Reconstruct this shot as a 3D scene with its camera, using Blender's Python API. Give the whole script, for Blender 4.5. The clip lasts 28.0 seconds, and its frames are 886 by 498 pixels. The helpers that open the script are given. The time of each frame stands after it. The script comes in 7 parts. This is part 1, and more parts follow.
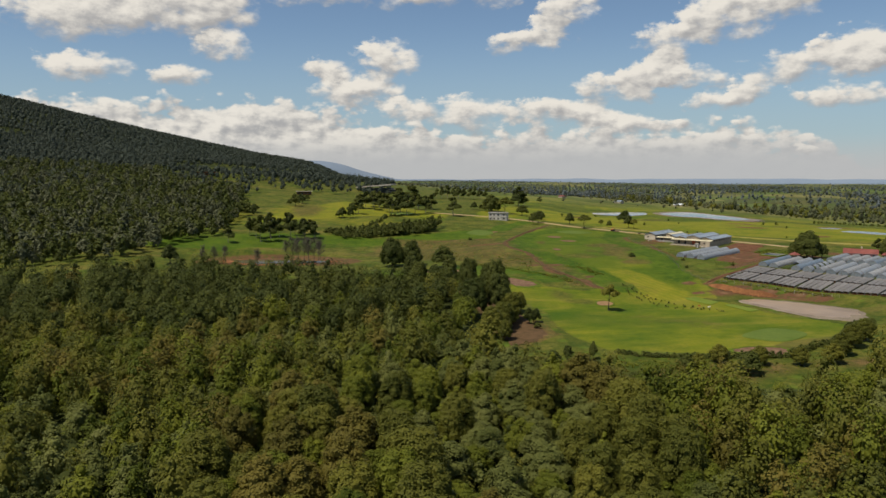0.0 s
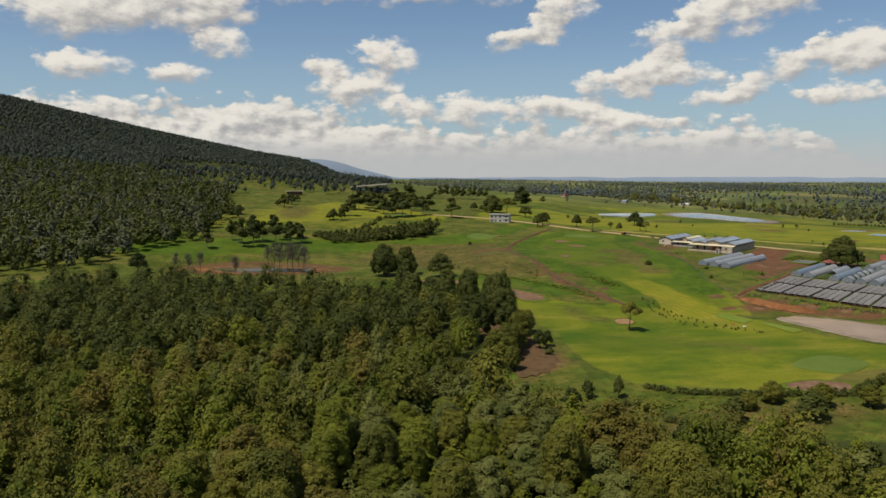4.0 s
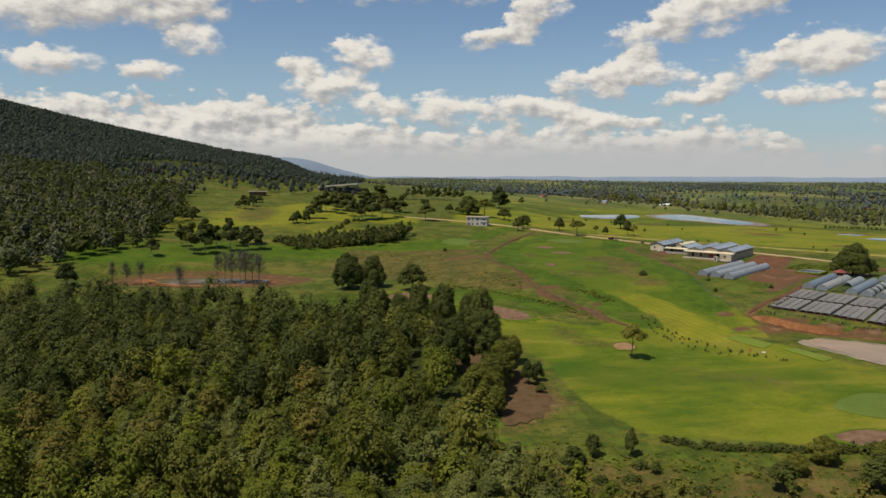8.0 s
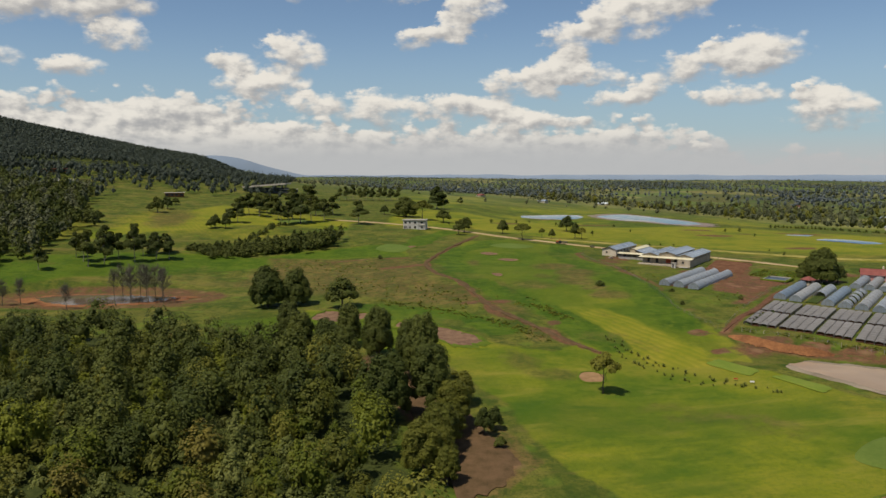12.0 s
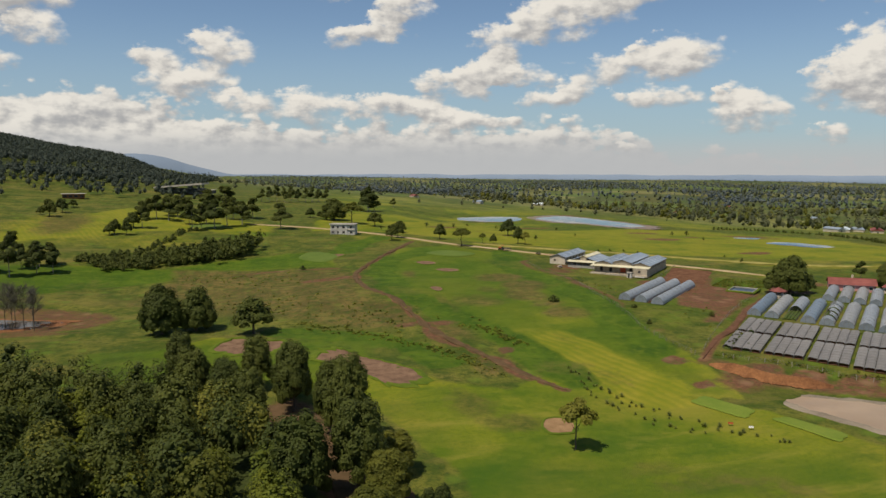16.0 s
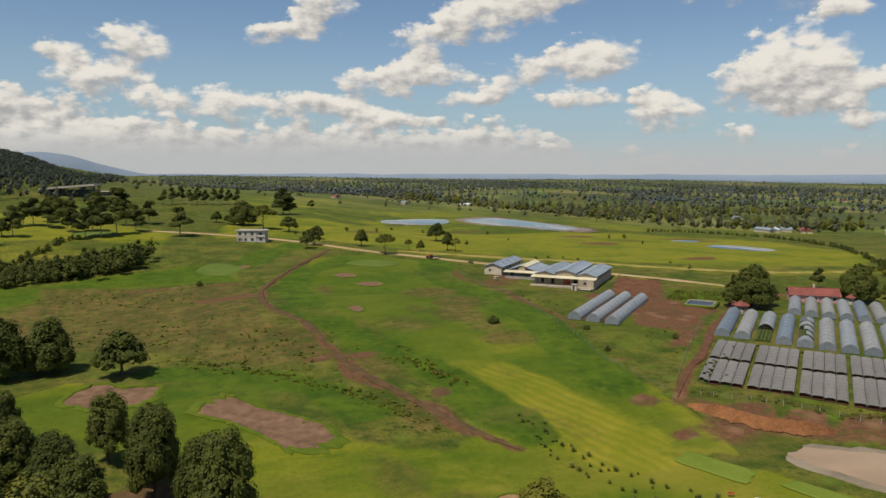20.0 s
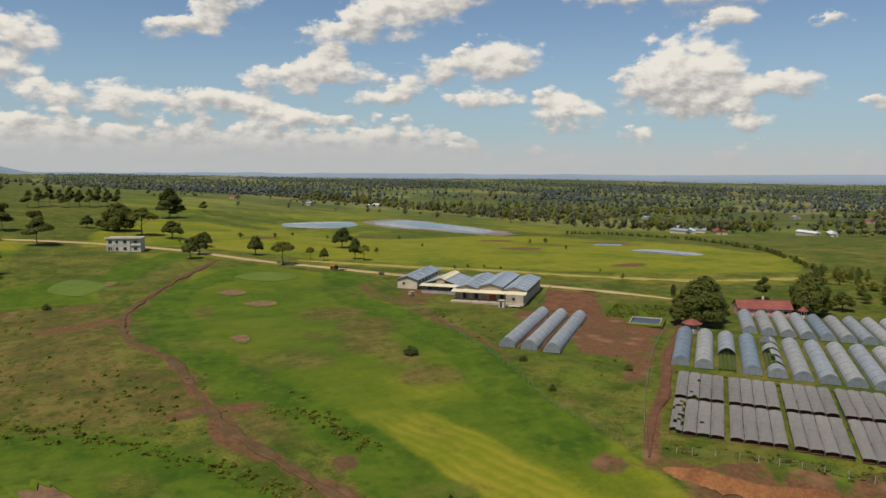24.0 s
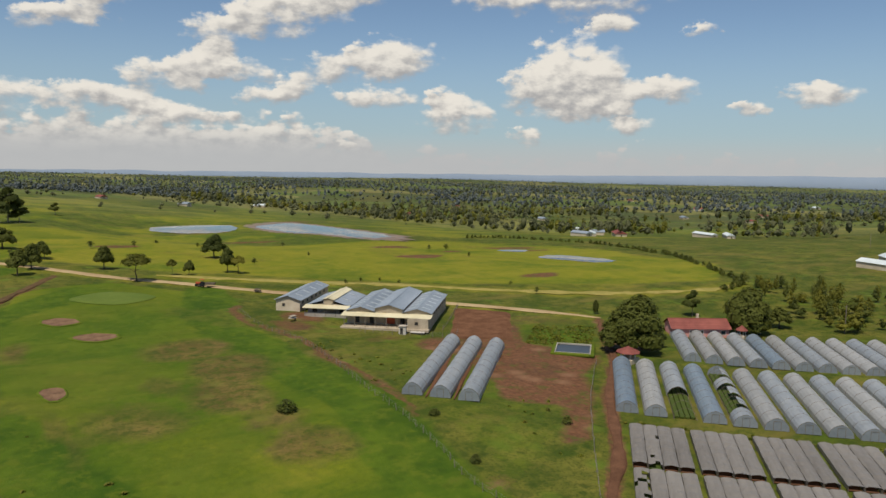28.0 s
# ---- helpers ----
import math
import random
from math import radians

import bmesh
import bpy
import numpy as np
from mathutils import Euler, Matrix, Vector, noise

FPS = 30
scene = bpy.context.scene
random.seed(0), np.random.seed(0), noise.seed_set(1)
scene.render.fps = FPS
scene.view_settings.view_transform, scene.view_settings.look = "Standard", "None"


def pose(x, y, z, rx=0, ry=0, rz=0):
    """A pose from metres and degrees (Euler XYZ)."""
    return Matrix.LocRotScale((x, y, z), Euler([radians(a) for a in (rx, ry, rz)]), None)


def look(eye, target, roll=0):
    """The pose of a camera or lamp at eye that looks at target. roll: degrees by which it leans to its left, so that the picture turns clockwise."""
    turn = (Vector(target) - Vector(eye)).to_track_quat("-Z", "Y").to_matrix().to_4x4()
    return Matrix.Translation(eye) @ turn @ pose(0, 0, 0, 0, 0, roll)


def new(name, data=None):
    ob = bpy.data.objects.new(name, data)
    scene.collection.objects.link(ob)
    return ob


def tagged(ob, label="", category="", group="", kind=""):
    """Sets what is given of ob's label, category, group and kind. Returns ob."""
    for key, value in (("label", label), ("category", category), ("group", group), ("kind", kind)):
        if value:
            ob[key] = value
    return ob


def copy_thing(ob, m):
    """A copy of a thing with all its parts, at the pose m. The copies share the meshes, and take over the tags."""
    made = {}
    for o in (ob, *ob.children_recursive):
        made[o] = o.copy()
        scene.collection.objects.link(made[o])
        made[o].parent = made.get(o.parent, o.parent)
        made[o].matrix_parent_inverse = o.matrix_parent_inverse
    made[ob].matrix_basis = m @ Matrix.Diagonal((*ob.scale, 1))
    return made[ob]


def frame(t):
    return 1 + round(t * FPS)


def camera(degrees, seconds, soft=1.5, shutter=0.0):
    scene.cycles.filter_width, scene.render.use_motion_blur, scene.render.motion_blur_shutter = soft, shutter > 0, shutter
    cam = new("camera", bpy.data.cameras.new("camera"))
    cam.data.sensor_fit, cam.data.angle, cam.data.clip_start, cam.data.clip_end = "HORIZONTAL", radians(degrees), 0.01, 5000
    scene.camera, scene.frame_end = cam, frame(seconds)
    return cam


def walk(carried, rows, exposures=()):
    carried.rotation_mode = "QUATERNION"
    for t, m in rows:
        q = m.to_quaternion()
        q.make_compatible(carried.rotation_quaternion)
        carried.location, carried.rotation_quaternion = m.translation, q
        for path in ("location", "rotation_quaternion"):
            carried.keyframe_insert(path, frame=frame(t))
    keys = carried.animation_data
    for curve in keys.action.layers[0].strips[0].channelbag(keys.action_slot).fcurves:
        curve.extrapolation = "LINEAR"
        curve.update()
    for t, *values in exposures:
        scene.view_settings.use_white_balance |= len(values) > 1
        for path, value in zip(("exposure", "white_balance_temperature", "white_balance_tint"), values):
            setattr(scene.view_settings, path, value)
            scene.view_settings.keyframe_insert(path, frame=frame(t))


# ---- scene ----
cam = camera(61.05, 28.0)
PATH = [
    (0, look((2.57, -5.43, 59.24), (7.19, 93.92, 48.87), -0.20)),
    (1, look((3.32, 4.84, 59.34), (8.01, 104.17, 48.84), -0.08)),
    (2, look((4.10, 14.94, 59.55), (8.77, 114.27, 49.02), -0.25)),
    (3, look((4.87, 25.14, 59.68), (9.53, 124.47, 49.08), -0.24)),
    (3.5, look((5.26, 30.30, 59.69), (9.93, 129.63, 49.08), -0.23)),
    (5.5, look((6.99, 51.27, 59.53), (11.90, 150.59, 48.96), -0.15)),
    (7, look((8.47, 67.23, 59.73), (14.92, 166.45, 49.04), -0.12)),
    (8, look((9.20, 77.77, 59.88), (17.17, 176.87, 49.13), -0.07)),
    (9, look((9.80, 88.20, 60.00), (19.75, 187.11, 49.18), -0.04)),
    (10, look((10.55, 98.55, 60.12), (22.68, 197.21, 49.23), -0.05)),
    (11, look((11.65, 108.78, 60.22), (26.00, 207.14, 49.28), -0.12)),
    (12, look((13.09, 119.04, 60.28), (29.53, 217.07, 49.29), -0.12)),
    (12.5, look((13.88, 124.26, 60.30), (31.30, 222.12, 49.29), -0.09)),
    (14.5, look((17.39, 145.79, 60.27), (38.94, 242.81, 49.15), 0.07)),
    (16, look((20.64, 161.52, 60.06), (45.87, 257.65, 48.99), 0.06)),
    (17, look((23.27, 171.89, 59.94), (50.97, 267.34, 48.90), 0.06)),
    (18, look((26.35, 182.38, 59.88), (56.36, 277.13, 48.82), 0.06)),
    (19, look((29.72, 192.90, 59.85), (62.04, 286.88, 48.76), 0.09)),
    (20, look((33.21, 203.25, 59.80), (67.96, 296.35, 48.67), 0.11)),
    (21, look((36.85, 213.48, 59.70), (74.15, 305.59, 48.52), 0.14)),
    (21.5, look((38.77, 218.61, 59.62), (77.42, 310.16, 48.44), 0.18)),
    (23.5, look((47.31, 239.21, 59.18), (91.64, 328.15, 48.01), 0.33)),
    (25, look((54.71, 254.14, 58.94), (103.34, 340.81, 47.81), 0.46)),
    (26, look((60.08, 263.97, 58.85), (111.65, 348.91, 47.71), 0.57)),
    (27, look((65.73, 273.80, 58.78), (120.42, 356.77, 47.61), 0.72)),
    (28, look((71.59, 283.57, 58.67), (129.49, 364.34, 47.55), 0.84)),
]
walk(cam, PATH, [(0, 0.05, 6800, 9), (28, 0.05, 6800, 9)])

# ---- sky, sun and exposure ----
SUN = Vector((-0.40, -0.23, 0.88)).normalized()
# cumulus: azimuth, elevation, half width, half height in degrees
CLOUDS = [
    (-23.0, 10.4, 5.0, 1.9), (-18.0, 11.4, 6.5, 2.7), (-13.5, 12.0, 3.5, 2.2), (-4.8, 13.0, 8.5, 1.4), (4.5, 12.9, 5.0, 1.3),
    (-13.4, 8.8, 2.3, 1.3), (-22.3, 7.0, 3.4, 1.2), (-16.0, 6.7, 2.4, 1.0), (-1.5, 8.0, 2.9, 1.8), (-6.0, 7.4, 1.8, 1.0),
    (-4.0, 5.9, 4.2, 1.4), (-0.3, 4.4, 2.4, 1.2), (8.4, 9.3, 2.6, 1.0), (10.4, 10.1, 1.8, 1.0), (11.9, 11.4, 2.0, 1.9),
    (4.4, 4.1, 3.6, 1.7), (10.0, 4.3, 3.2, 1.3), (13.3, 4.1, 2.6, 1.1), (15.4, 5.8, 3.4, 1.4), (17.6, 6.6, 2.2, 1.5),
    (20.4, 6.5, 3.2, 1.1), (15.8, 3.2, 3.4, 1.1), (20.0, 2.9, 2.2, 0.8), (19.0, 9.0, 2.9, 1.5), (22.4, 10.4, 3.2, 2.0),
    (26.0, 11.4, 3.4, 1.9), (28.6, 12.6, 3.4, 1.8), (19.0, 7.8, 1.8, 0.8), (22.4, 4.7, 2.2, 1.0), (24.8, 5.6, 1.8, 1.1),
    (24.4, 3.2, 1.1, 0.7), (28.2, 7.0, 4.2, 1.4), (32.0, 7.7, 4.0, 1.8), (30.4, 4.7, 4.0, 1.2), (28.0, 1.4, 1.0, 0.5),
    (42.6, 5.7, 3.2, 1.9), (45.2, 6.6, 3.8, 3.2), (47.4, 5.6, 3.0, 1.9), (51.9, 5.5, 3.2, 1.1), (45.7, 4.1, 4.6, 1.1),
    (36.6, 3.7, 3.0, 1.6), (35.4, 4.8, 1.3, 1.0), (42.1, 2.2, 1.6, 0.9), (49.4, 3.0, 2.3, 0.8), (62.0, 5.0, 3.0, 1.1),
    (44.3, 12.3, 8.8, 1.9), (47.5, 10.2, 1.8, 0.9), (54.0, 9.6, 1.5, 0.6), (57.0, 12.0, 1.2, 0.6), (57.6, 4.2, 1.6, 0.6),
]


def build_world():
    world = bpy.data.worlds.new("sky")
    scene.world = world
    world.use_nodes = True
    nt = world.node_tree
    nt.nodes.clear()
    node = nt.nodes.new
    link = nt.links.new

    def calc(op, a, b=0.0, c=0.0, clamp=False):
        n = node("ShaderNodeMath")
        n.operation, n.use_clamp = op, clamp
        for k, v in enumerate((a, b, c)):
            if isinstance(v, (int, float)):
                n.inputs[k].default_value = v
            else:
                link(v, n.inputs[k])
        return n.outputs[0]

    def ramp(v, lo, hi, a=0.0, b=1.0):
        n = node("ShaderNodeMapRange")
        n.interpolation_type = "SMOOTHSTEP"
        link(v, n.inputs[0])
        for k, x in enumerate((lo, hi, a, b)):
            n.inputs[k + 1].default_value = x
        return n.outputs[0]

    def fbm(vec, scale, detail, rough=0.55):
        n = node("ShaderNodeTexNoise")
        n.inputs["Scale"].default_value = scale
        n.inputs["Detail"].default_value = detail
        n.inputs["Roughness"].default_value = rough
        link(vec, n.inputs["Vector"])
        return n.outputs[0]

    sky = node("ShaderNodeTexSky")
    sky.sky_type, sky.sun_disc = "NISHITA", False
    sky.sun_elevation = math.asin(SUN.z)
    sky.sun_rotation = math.atan2(SUN.x, SUN.y)
    sky.altitude, sky.air_density, sky.dust_density, sky.ozone_density = 1800, 1.15, 0.3, 4.0
    coord = node("ShaderNodeTexCoord")
    sep = node("ShaderNodeSeparateXYZ")
    link(coord.outputs["Generated"], sep.inputs[0])
    x, y, z = sep.outputs
    az = calc("MULTIPLY", calc("ARCTAN2", x, y), 57.2958)
    el = calc("MULTIPLY", calc("ARCSINE", z), 57.2958)
    flat = node("ShaderNodeCombineXYZ")
    link(az, flat.inputs[0])
    link(calc("MULTIPLY", el, 1.7), flat.inputs[1])
    def cells(vec, scale):
        n = node("ShaderNodeTexVoronoi")
        n.feature = "SMOOTH_F1"
        n.inputs["Scale"].default_value = scale
        n.inputs["Smoothness"].default_value = 0.35
        n.inputs["Detail"].default_value = 2.0
        n.inputs["Roughness"].default_value = 0.5
        link(vec, n.inputs["Vector"])
        return n.outputs["Distance"]

    def moved(vec, by):
        n = node("ShaderNodeVectorMath")
        n.operation = "ADD"
        link(vec, n.inputs[0])
        n.inputs[1].default_value = by
        return n.outputs[0]

    def mix(fac, a, b):
        n = node("ShaderNodeMix")
        n.data_type = "RGBA"
        for key, v in (("Factor", fac), ("A", a), ("B", b)):
            if isinstance(v, tuple):
                n.inputs[key].default_value = (*v, 1)
            else:
                link(v, n.inputs[key])
        return n.outputs["Result"]

    here, above = flat.outputs[0], moved(flat.outputs[0], (-0.45, 0.75, 0))
    wave = fbm(here, 0.16, 3)
    puff, puff_lit = fbm(here, 0.36, 8, 0.56), fbm(above, 0.36, 8, 0.56)
    lump, lump_lit = cells(here, 0.62), cells(above, 0.62)
    curl = fbm(moved(here, (31.0, 17.0, 0)), 0.85, 6, 0.62)
    az_w = calc("ADD", calc("ADD", az, calc("MULTIPLY_ADD", wave, 3.2, -1.6)), calc("MULTIPLY_ADD", curl, 2.2, -1.1))
    el_w = calc("ADD", calc("ADD", el, calc("MULTIPLY_ADD", puff, 1.6, -0.8)), calc("MULTIPLY_ADD", curl, -0.9, 0.45))
    body = None
    tops = None
    for a, e, w, h in CLOUDS:
        w, h = 1.10 * w, 1.12 * h
        dx = calc("MULTIPLY", calc("SUBTRACT", az_w, a), 1.0 / w)
        dy = calc("MULTIPLY", calc("SUBTRACT", el_w, e), 1.0 / h)
        low = calc("MULTIPLY", calc("MINIMUM", dy, 0.0), 0.45)
        d2 = calc("ADD", calc("MULTIPLY", dx, dx), calc("ADD", calc("MULTIPLY", dy, dy), calc("MULTIPLY", low, low)))
        d = calc("SUBTRACT", 1.0, d2, clamp=True)
        top = calc("MULTIPLY", d, dy)
        body = d if body is None else calc("ADD", body, d)
        tops = top if tops is None else calc("ADD", tops, top)
    level = calc("DIVIDE", tops, calc("ADD", body, 0.05))
    # loose cloud over the rest of the sky, thin inside the clear stretch
    over = node("ShaderNodeCombineXYZ")
    up = calc("ADD", calc("MAXIMUM", z, 0.0), 0.12)
    link(calc("DIVIDE", x, up), over.inputs[0])
    link(calc("DIVIDE", y, up), over.inputs[1])
    field = ramp(fbm(over.outputs[0], 0.55, 8, 0.58), 0.53, 0.72)
    field = calc("MULTIPLY", field, ramp(el, 15.0, 24.0))
    dense = calc("ADD", body, calc("MULTIPLY_ADD", puff, 1.9, -0.90))
    dense = calc("ADD", dense, calc("MULTIPLY_ADD", lump, -0.60, 0.34))
    dense = calc("ADD", dense, calc("MULTIPLY_ADD", curl, 0.7, -0.35))
    soft = ramp(level, -0.7, 0.5, 1.15, 0.55)
    edge = calc("DIVIDE", calc("SUBTRACT", dense, 0.06), soft, clamp=True)
    edge = calc("MULTIPLY", ramp(edge, 0.0, 1.0), ramp(body, 0.0, 0.25))
    dense = calc("MAXIMUM", edge, field)
    # the low bank of heaped cloud, higher towards the mountain
    reach = calc("ADD", ramp(az, 4.0, -8.0, 0.0, 2.0), ramp(az, 36.0, 22.0, 1.6, 3.9))
    heap, heap_lit = fbm(here, 0.24, 7, 0.55), fbm(above, 0.24, 7, 0.55)
    crest = calc("ADD", calc("MULTIPLY_ADD", heap, 5.0, -2.5), calc("MULTIPLY_ADD", lump, -1.9, 0.9))
    crest = calc("ADD", crest, calc("MULTIPLY_ADD", curl, 1.6, -0.8))
    bank = ramp(calc("SUBTRACT", calc("ADD", reach, crest), el), -0.1, 0.8, 0.0, 0.97)
    bank_lit = calc("ADD", calc("MULTIPLY", calc("SUBTRACT", heap, heap_lit), 3.2), calc("MULTIPLY", calc("SUBTRACT", lump_lit, lump), 0.55))
    cloud_lit = calc("ADD", calc("MULTIPLY", calc("SUBTRACT", puff, puff_lit), 1.5), calc("MULTIPLY", level, 0.95))
    cloud_lit = calc("ADD", cloud_lit, calc("MULTIPLY", calc("SUBTRACT", lump_lit, lump), 0.35))
    curl_lit = fbm(moved(here, (30.6, 17.6, 0)), 0.85, 6, 0.62)
    cloud_lit = calc("ADD", cloud_lit, calc("MULTIPLY", calc("SUBTRACT", curl, curl_lit), 1.1))
    bank_lit = calc("ADD", bank_lit, calc("MULTIPLY", calc("SUBTRACT", curl, curl_lit), 0.9))
    shade, glow = (4.3, 4.35, 4.55), (8.9, 8.6, 8.1)
    lit = mix(ramp(cloud_lit, -0.62, 0.50), shade, glow)
    low_lit = mix(ramp(bank_lit, -0.65, 0.45), shade, glow)
    low_lit = mix(ramp(el, 3.2, 0.3, 0.0, 0.9), low_lit, (5.35, 5.45, 5.65))
    clear = mix(ramp(el, 11.0, 1.0, 0.0, 0.65), sky.outputs[0], (3.1, 4.5, 5.8))
    full = mix(bank, clear, low_lit)
    full = mix(ramp(el, 2.6, 0.0, 0.0, 0.8), full, (5.2, 5.4, 5.7))
    full = mix(dense, full, mix(ramp(el, 2.6, 0.6, 0.0, 0.7), lit, (5.35, 5.45, 5.65)))
    back = node("ShaderNodeBackground")
    back.inputs["Strength"].default_value = 0.086
    link(full, back.inputs[0])
    out = node("ShaderNodeOutputWorld")
    link(back.outputs[0], out.inputs[0])


build_world()
sun = new("sun", bpy.data.lights.new("sun", "SUN"))
sun.data.energy, sun.data.angle, sun.data.color = 3.9, radians(0.6), (1.0, 0.95, 0.86)
sun.matrix_world = look((0, 200, 900), Vector((0, 200, 900)) - SUN * 100)

# ---- materials ----
def shade_tree(name, rough=0.8, gloss=0.25, metal=0.0):
    m = bpy.data.materials.new(name)
    m.use_nodes = True
    nt = m.node_tree
    b = nt.nodes["Principled BSDF"]
    b.inputs["Roughness"].default_value = rough
    b.inputs["Specular IOR Level"].default_value = gloss
    b.inputs["Metallic"].default_value = metal
    return m, nt, b


def tex(nt, scale, detail=4, rough=0.55, where="Object", stretch=(1, 1, 1)):
    c = nt.nodes.new("ShaderNodeTexCoord")
    v = c.outputs[where]
    if stretch != (1, 1, 1):
        mp = nt.nodes.new("ShaderNodeMapping")
        mp.inputs["Scale"].default_value = stretch
        nt.links.new(v, mp.inputs["Vector"])
        v = mp.outputs[0]
    n = nt.nodes.new("ShaderNodeTexNoise")
    n.inputs["Scale"].default_value, n.inputs["Detail"].default_value, n.inputs["Roughness"].default_value = scale, detail, rough
    nt.links.new(v, n.inputs["Vector"])
    return n.outputs[0]


def blend(nt, fac, a, b):
    n = nt.nodes.new("ShaderNodeMix")
    n.data_type = "RGBA"
    for key, v in (("Factor", fac), ("A", a), ("B", b)):
        if isinstance(v, tuple):
            n.inputs[key].default_value = (*v, 1)
        elif isinstance(v, (int, float)):
            n.inputs[key].default_value = v
        else:
            nt.links.new(v, n.inputs[key])
    return n.outputs["Result"]


def remap(nt, v, lo, hi, a=0.0, b=1.0):
    n = nt.nodes.new("ShaderNodeMapRange")
    nt.links.new(v, n.inputs[0])
    for k, q in enumerate((lo, hi, a, b)):
        n.inputs[k + 1].default_value = q
    return n.outputs[0]


def sums(nt, op, a, b, clamp=False):
    n = nt.nodes.new("ShaderNodeMath")
    n.operation, n.use_clamp = op, clamp
    for k, v in enumerate((a, b)):
        if isinstance(v, (int, float)):
            n.inputs[k].default_value = v
        else:
            nt.links.new(v, n.inputs[k])
    return n.outputs[0]


def relief(nt, b, height, strength=0.4, distance=0.1):
    n = nt.nodes.new("ShaderNodeBump")
    n.inputs["Strength"].default_value, n.inputs["Distance"].default_value = strength, distance
    nt.links.new(height, n.inputs["Height"])
    nt.links.new(n.outputs[0], b.inputs["Normal"])


def plain(name, a, b_col, scale=1.0, rough=0.8, gloss=0.25, metal=0.0, detail=5, bump=0.2, stretch=(1, 1, 1)):
    """Two tones of one surface mixed by noise at two scales, with fine relief."""
    m, nt, b = shade_tree(name, rough, gloss, metal)
    big = tex(nt, scale * 0.22, 3, stretch=stretch)
    fine = tex(nt, scale * 2.3, detail, stretch=stretch)
    f = remap(nt, sums(nt, "ADD", sums(nt, "MULTIPLY", big, 0.6), sums(nt, "MULTIPLY", fine, 0.4)), 0.35, 0.65)
    nt.links.new(blend(nt, f, a, b_col), b.inputs["Base Color"])
    if bump:
        relief(nt, b, fine, bump, 0.05)
    return m


def leafy(name, a, b_col, sheen=0.3):
    """Foliage: tone by tree, by clump and by leaf, with light through the leaves."""
    m, nt, b = shade_tree(name, 0.65, 0.18)
    info = nt.nodes.new("ShaderNodeObjectInfo")
    geo = nt.nodes.new("ShaderNodeNewGeometry")
    tint = nt.nodes.new("ShaderNodeAttribute")
    tint.attribute_name = "tint"
    own = sums(nt, "FRACT", sums(nt, "ADD", info.outputs["Random"], tint.outputs["Fac"]), 0.0)
    each = sums(nt, "ADD", sums(nt, "MULTIPLY", own, 0.72), sums(nt, "MULTIPLY", geo.outputs["Random Per Island"], 0.28), True)
    col = blend(nt, each, a, b_col)
    spray = nt.nodes.new("ShaderNodeTexNoise")
    spray.inputs["Scale"].default_value, spray.inputs["Detail"].default_value, spray.inputs["Roughness"].default_value = 2.2, 4, 0.7
    nt.links.new(geo.outputs["Position"], spray.inputs["Vector"])
    # noise paints shaded gaps between leaf clumps into the colour
    col = blend(nt, remap(nt, spray.outputs[0], 0.38, 0.58, 0.28, 0.0), col, tuple(v * 0.5 for v in a))
    relief(nt, b, spray.outputs[0], 0.35, 0.30)
    nt.links.new(col, b.inputs["Base Color"])
    tr = nt.nodes.new("ShaderNodeBsdfTranslucent")
    nt.links.new(col, tr.inputs["Color"])
    mx = nt.nodes.new("ShaderNodeMixShader")
    mx.inputs[0].default_value = sheen
    nt.links.new(b.outputs[0], mx.inputs[1])
    nt.links.new(tr.outputs[0], mx.inputs[2])
    nt.links.new(mx.outputs[0], nt.nodes["Material Output"].inputs["Surface"])
    return m


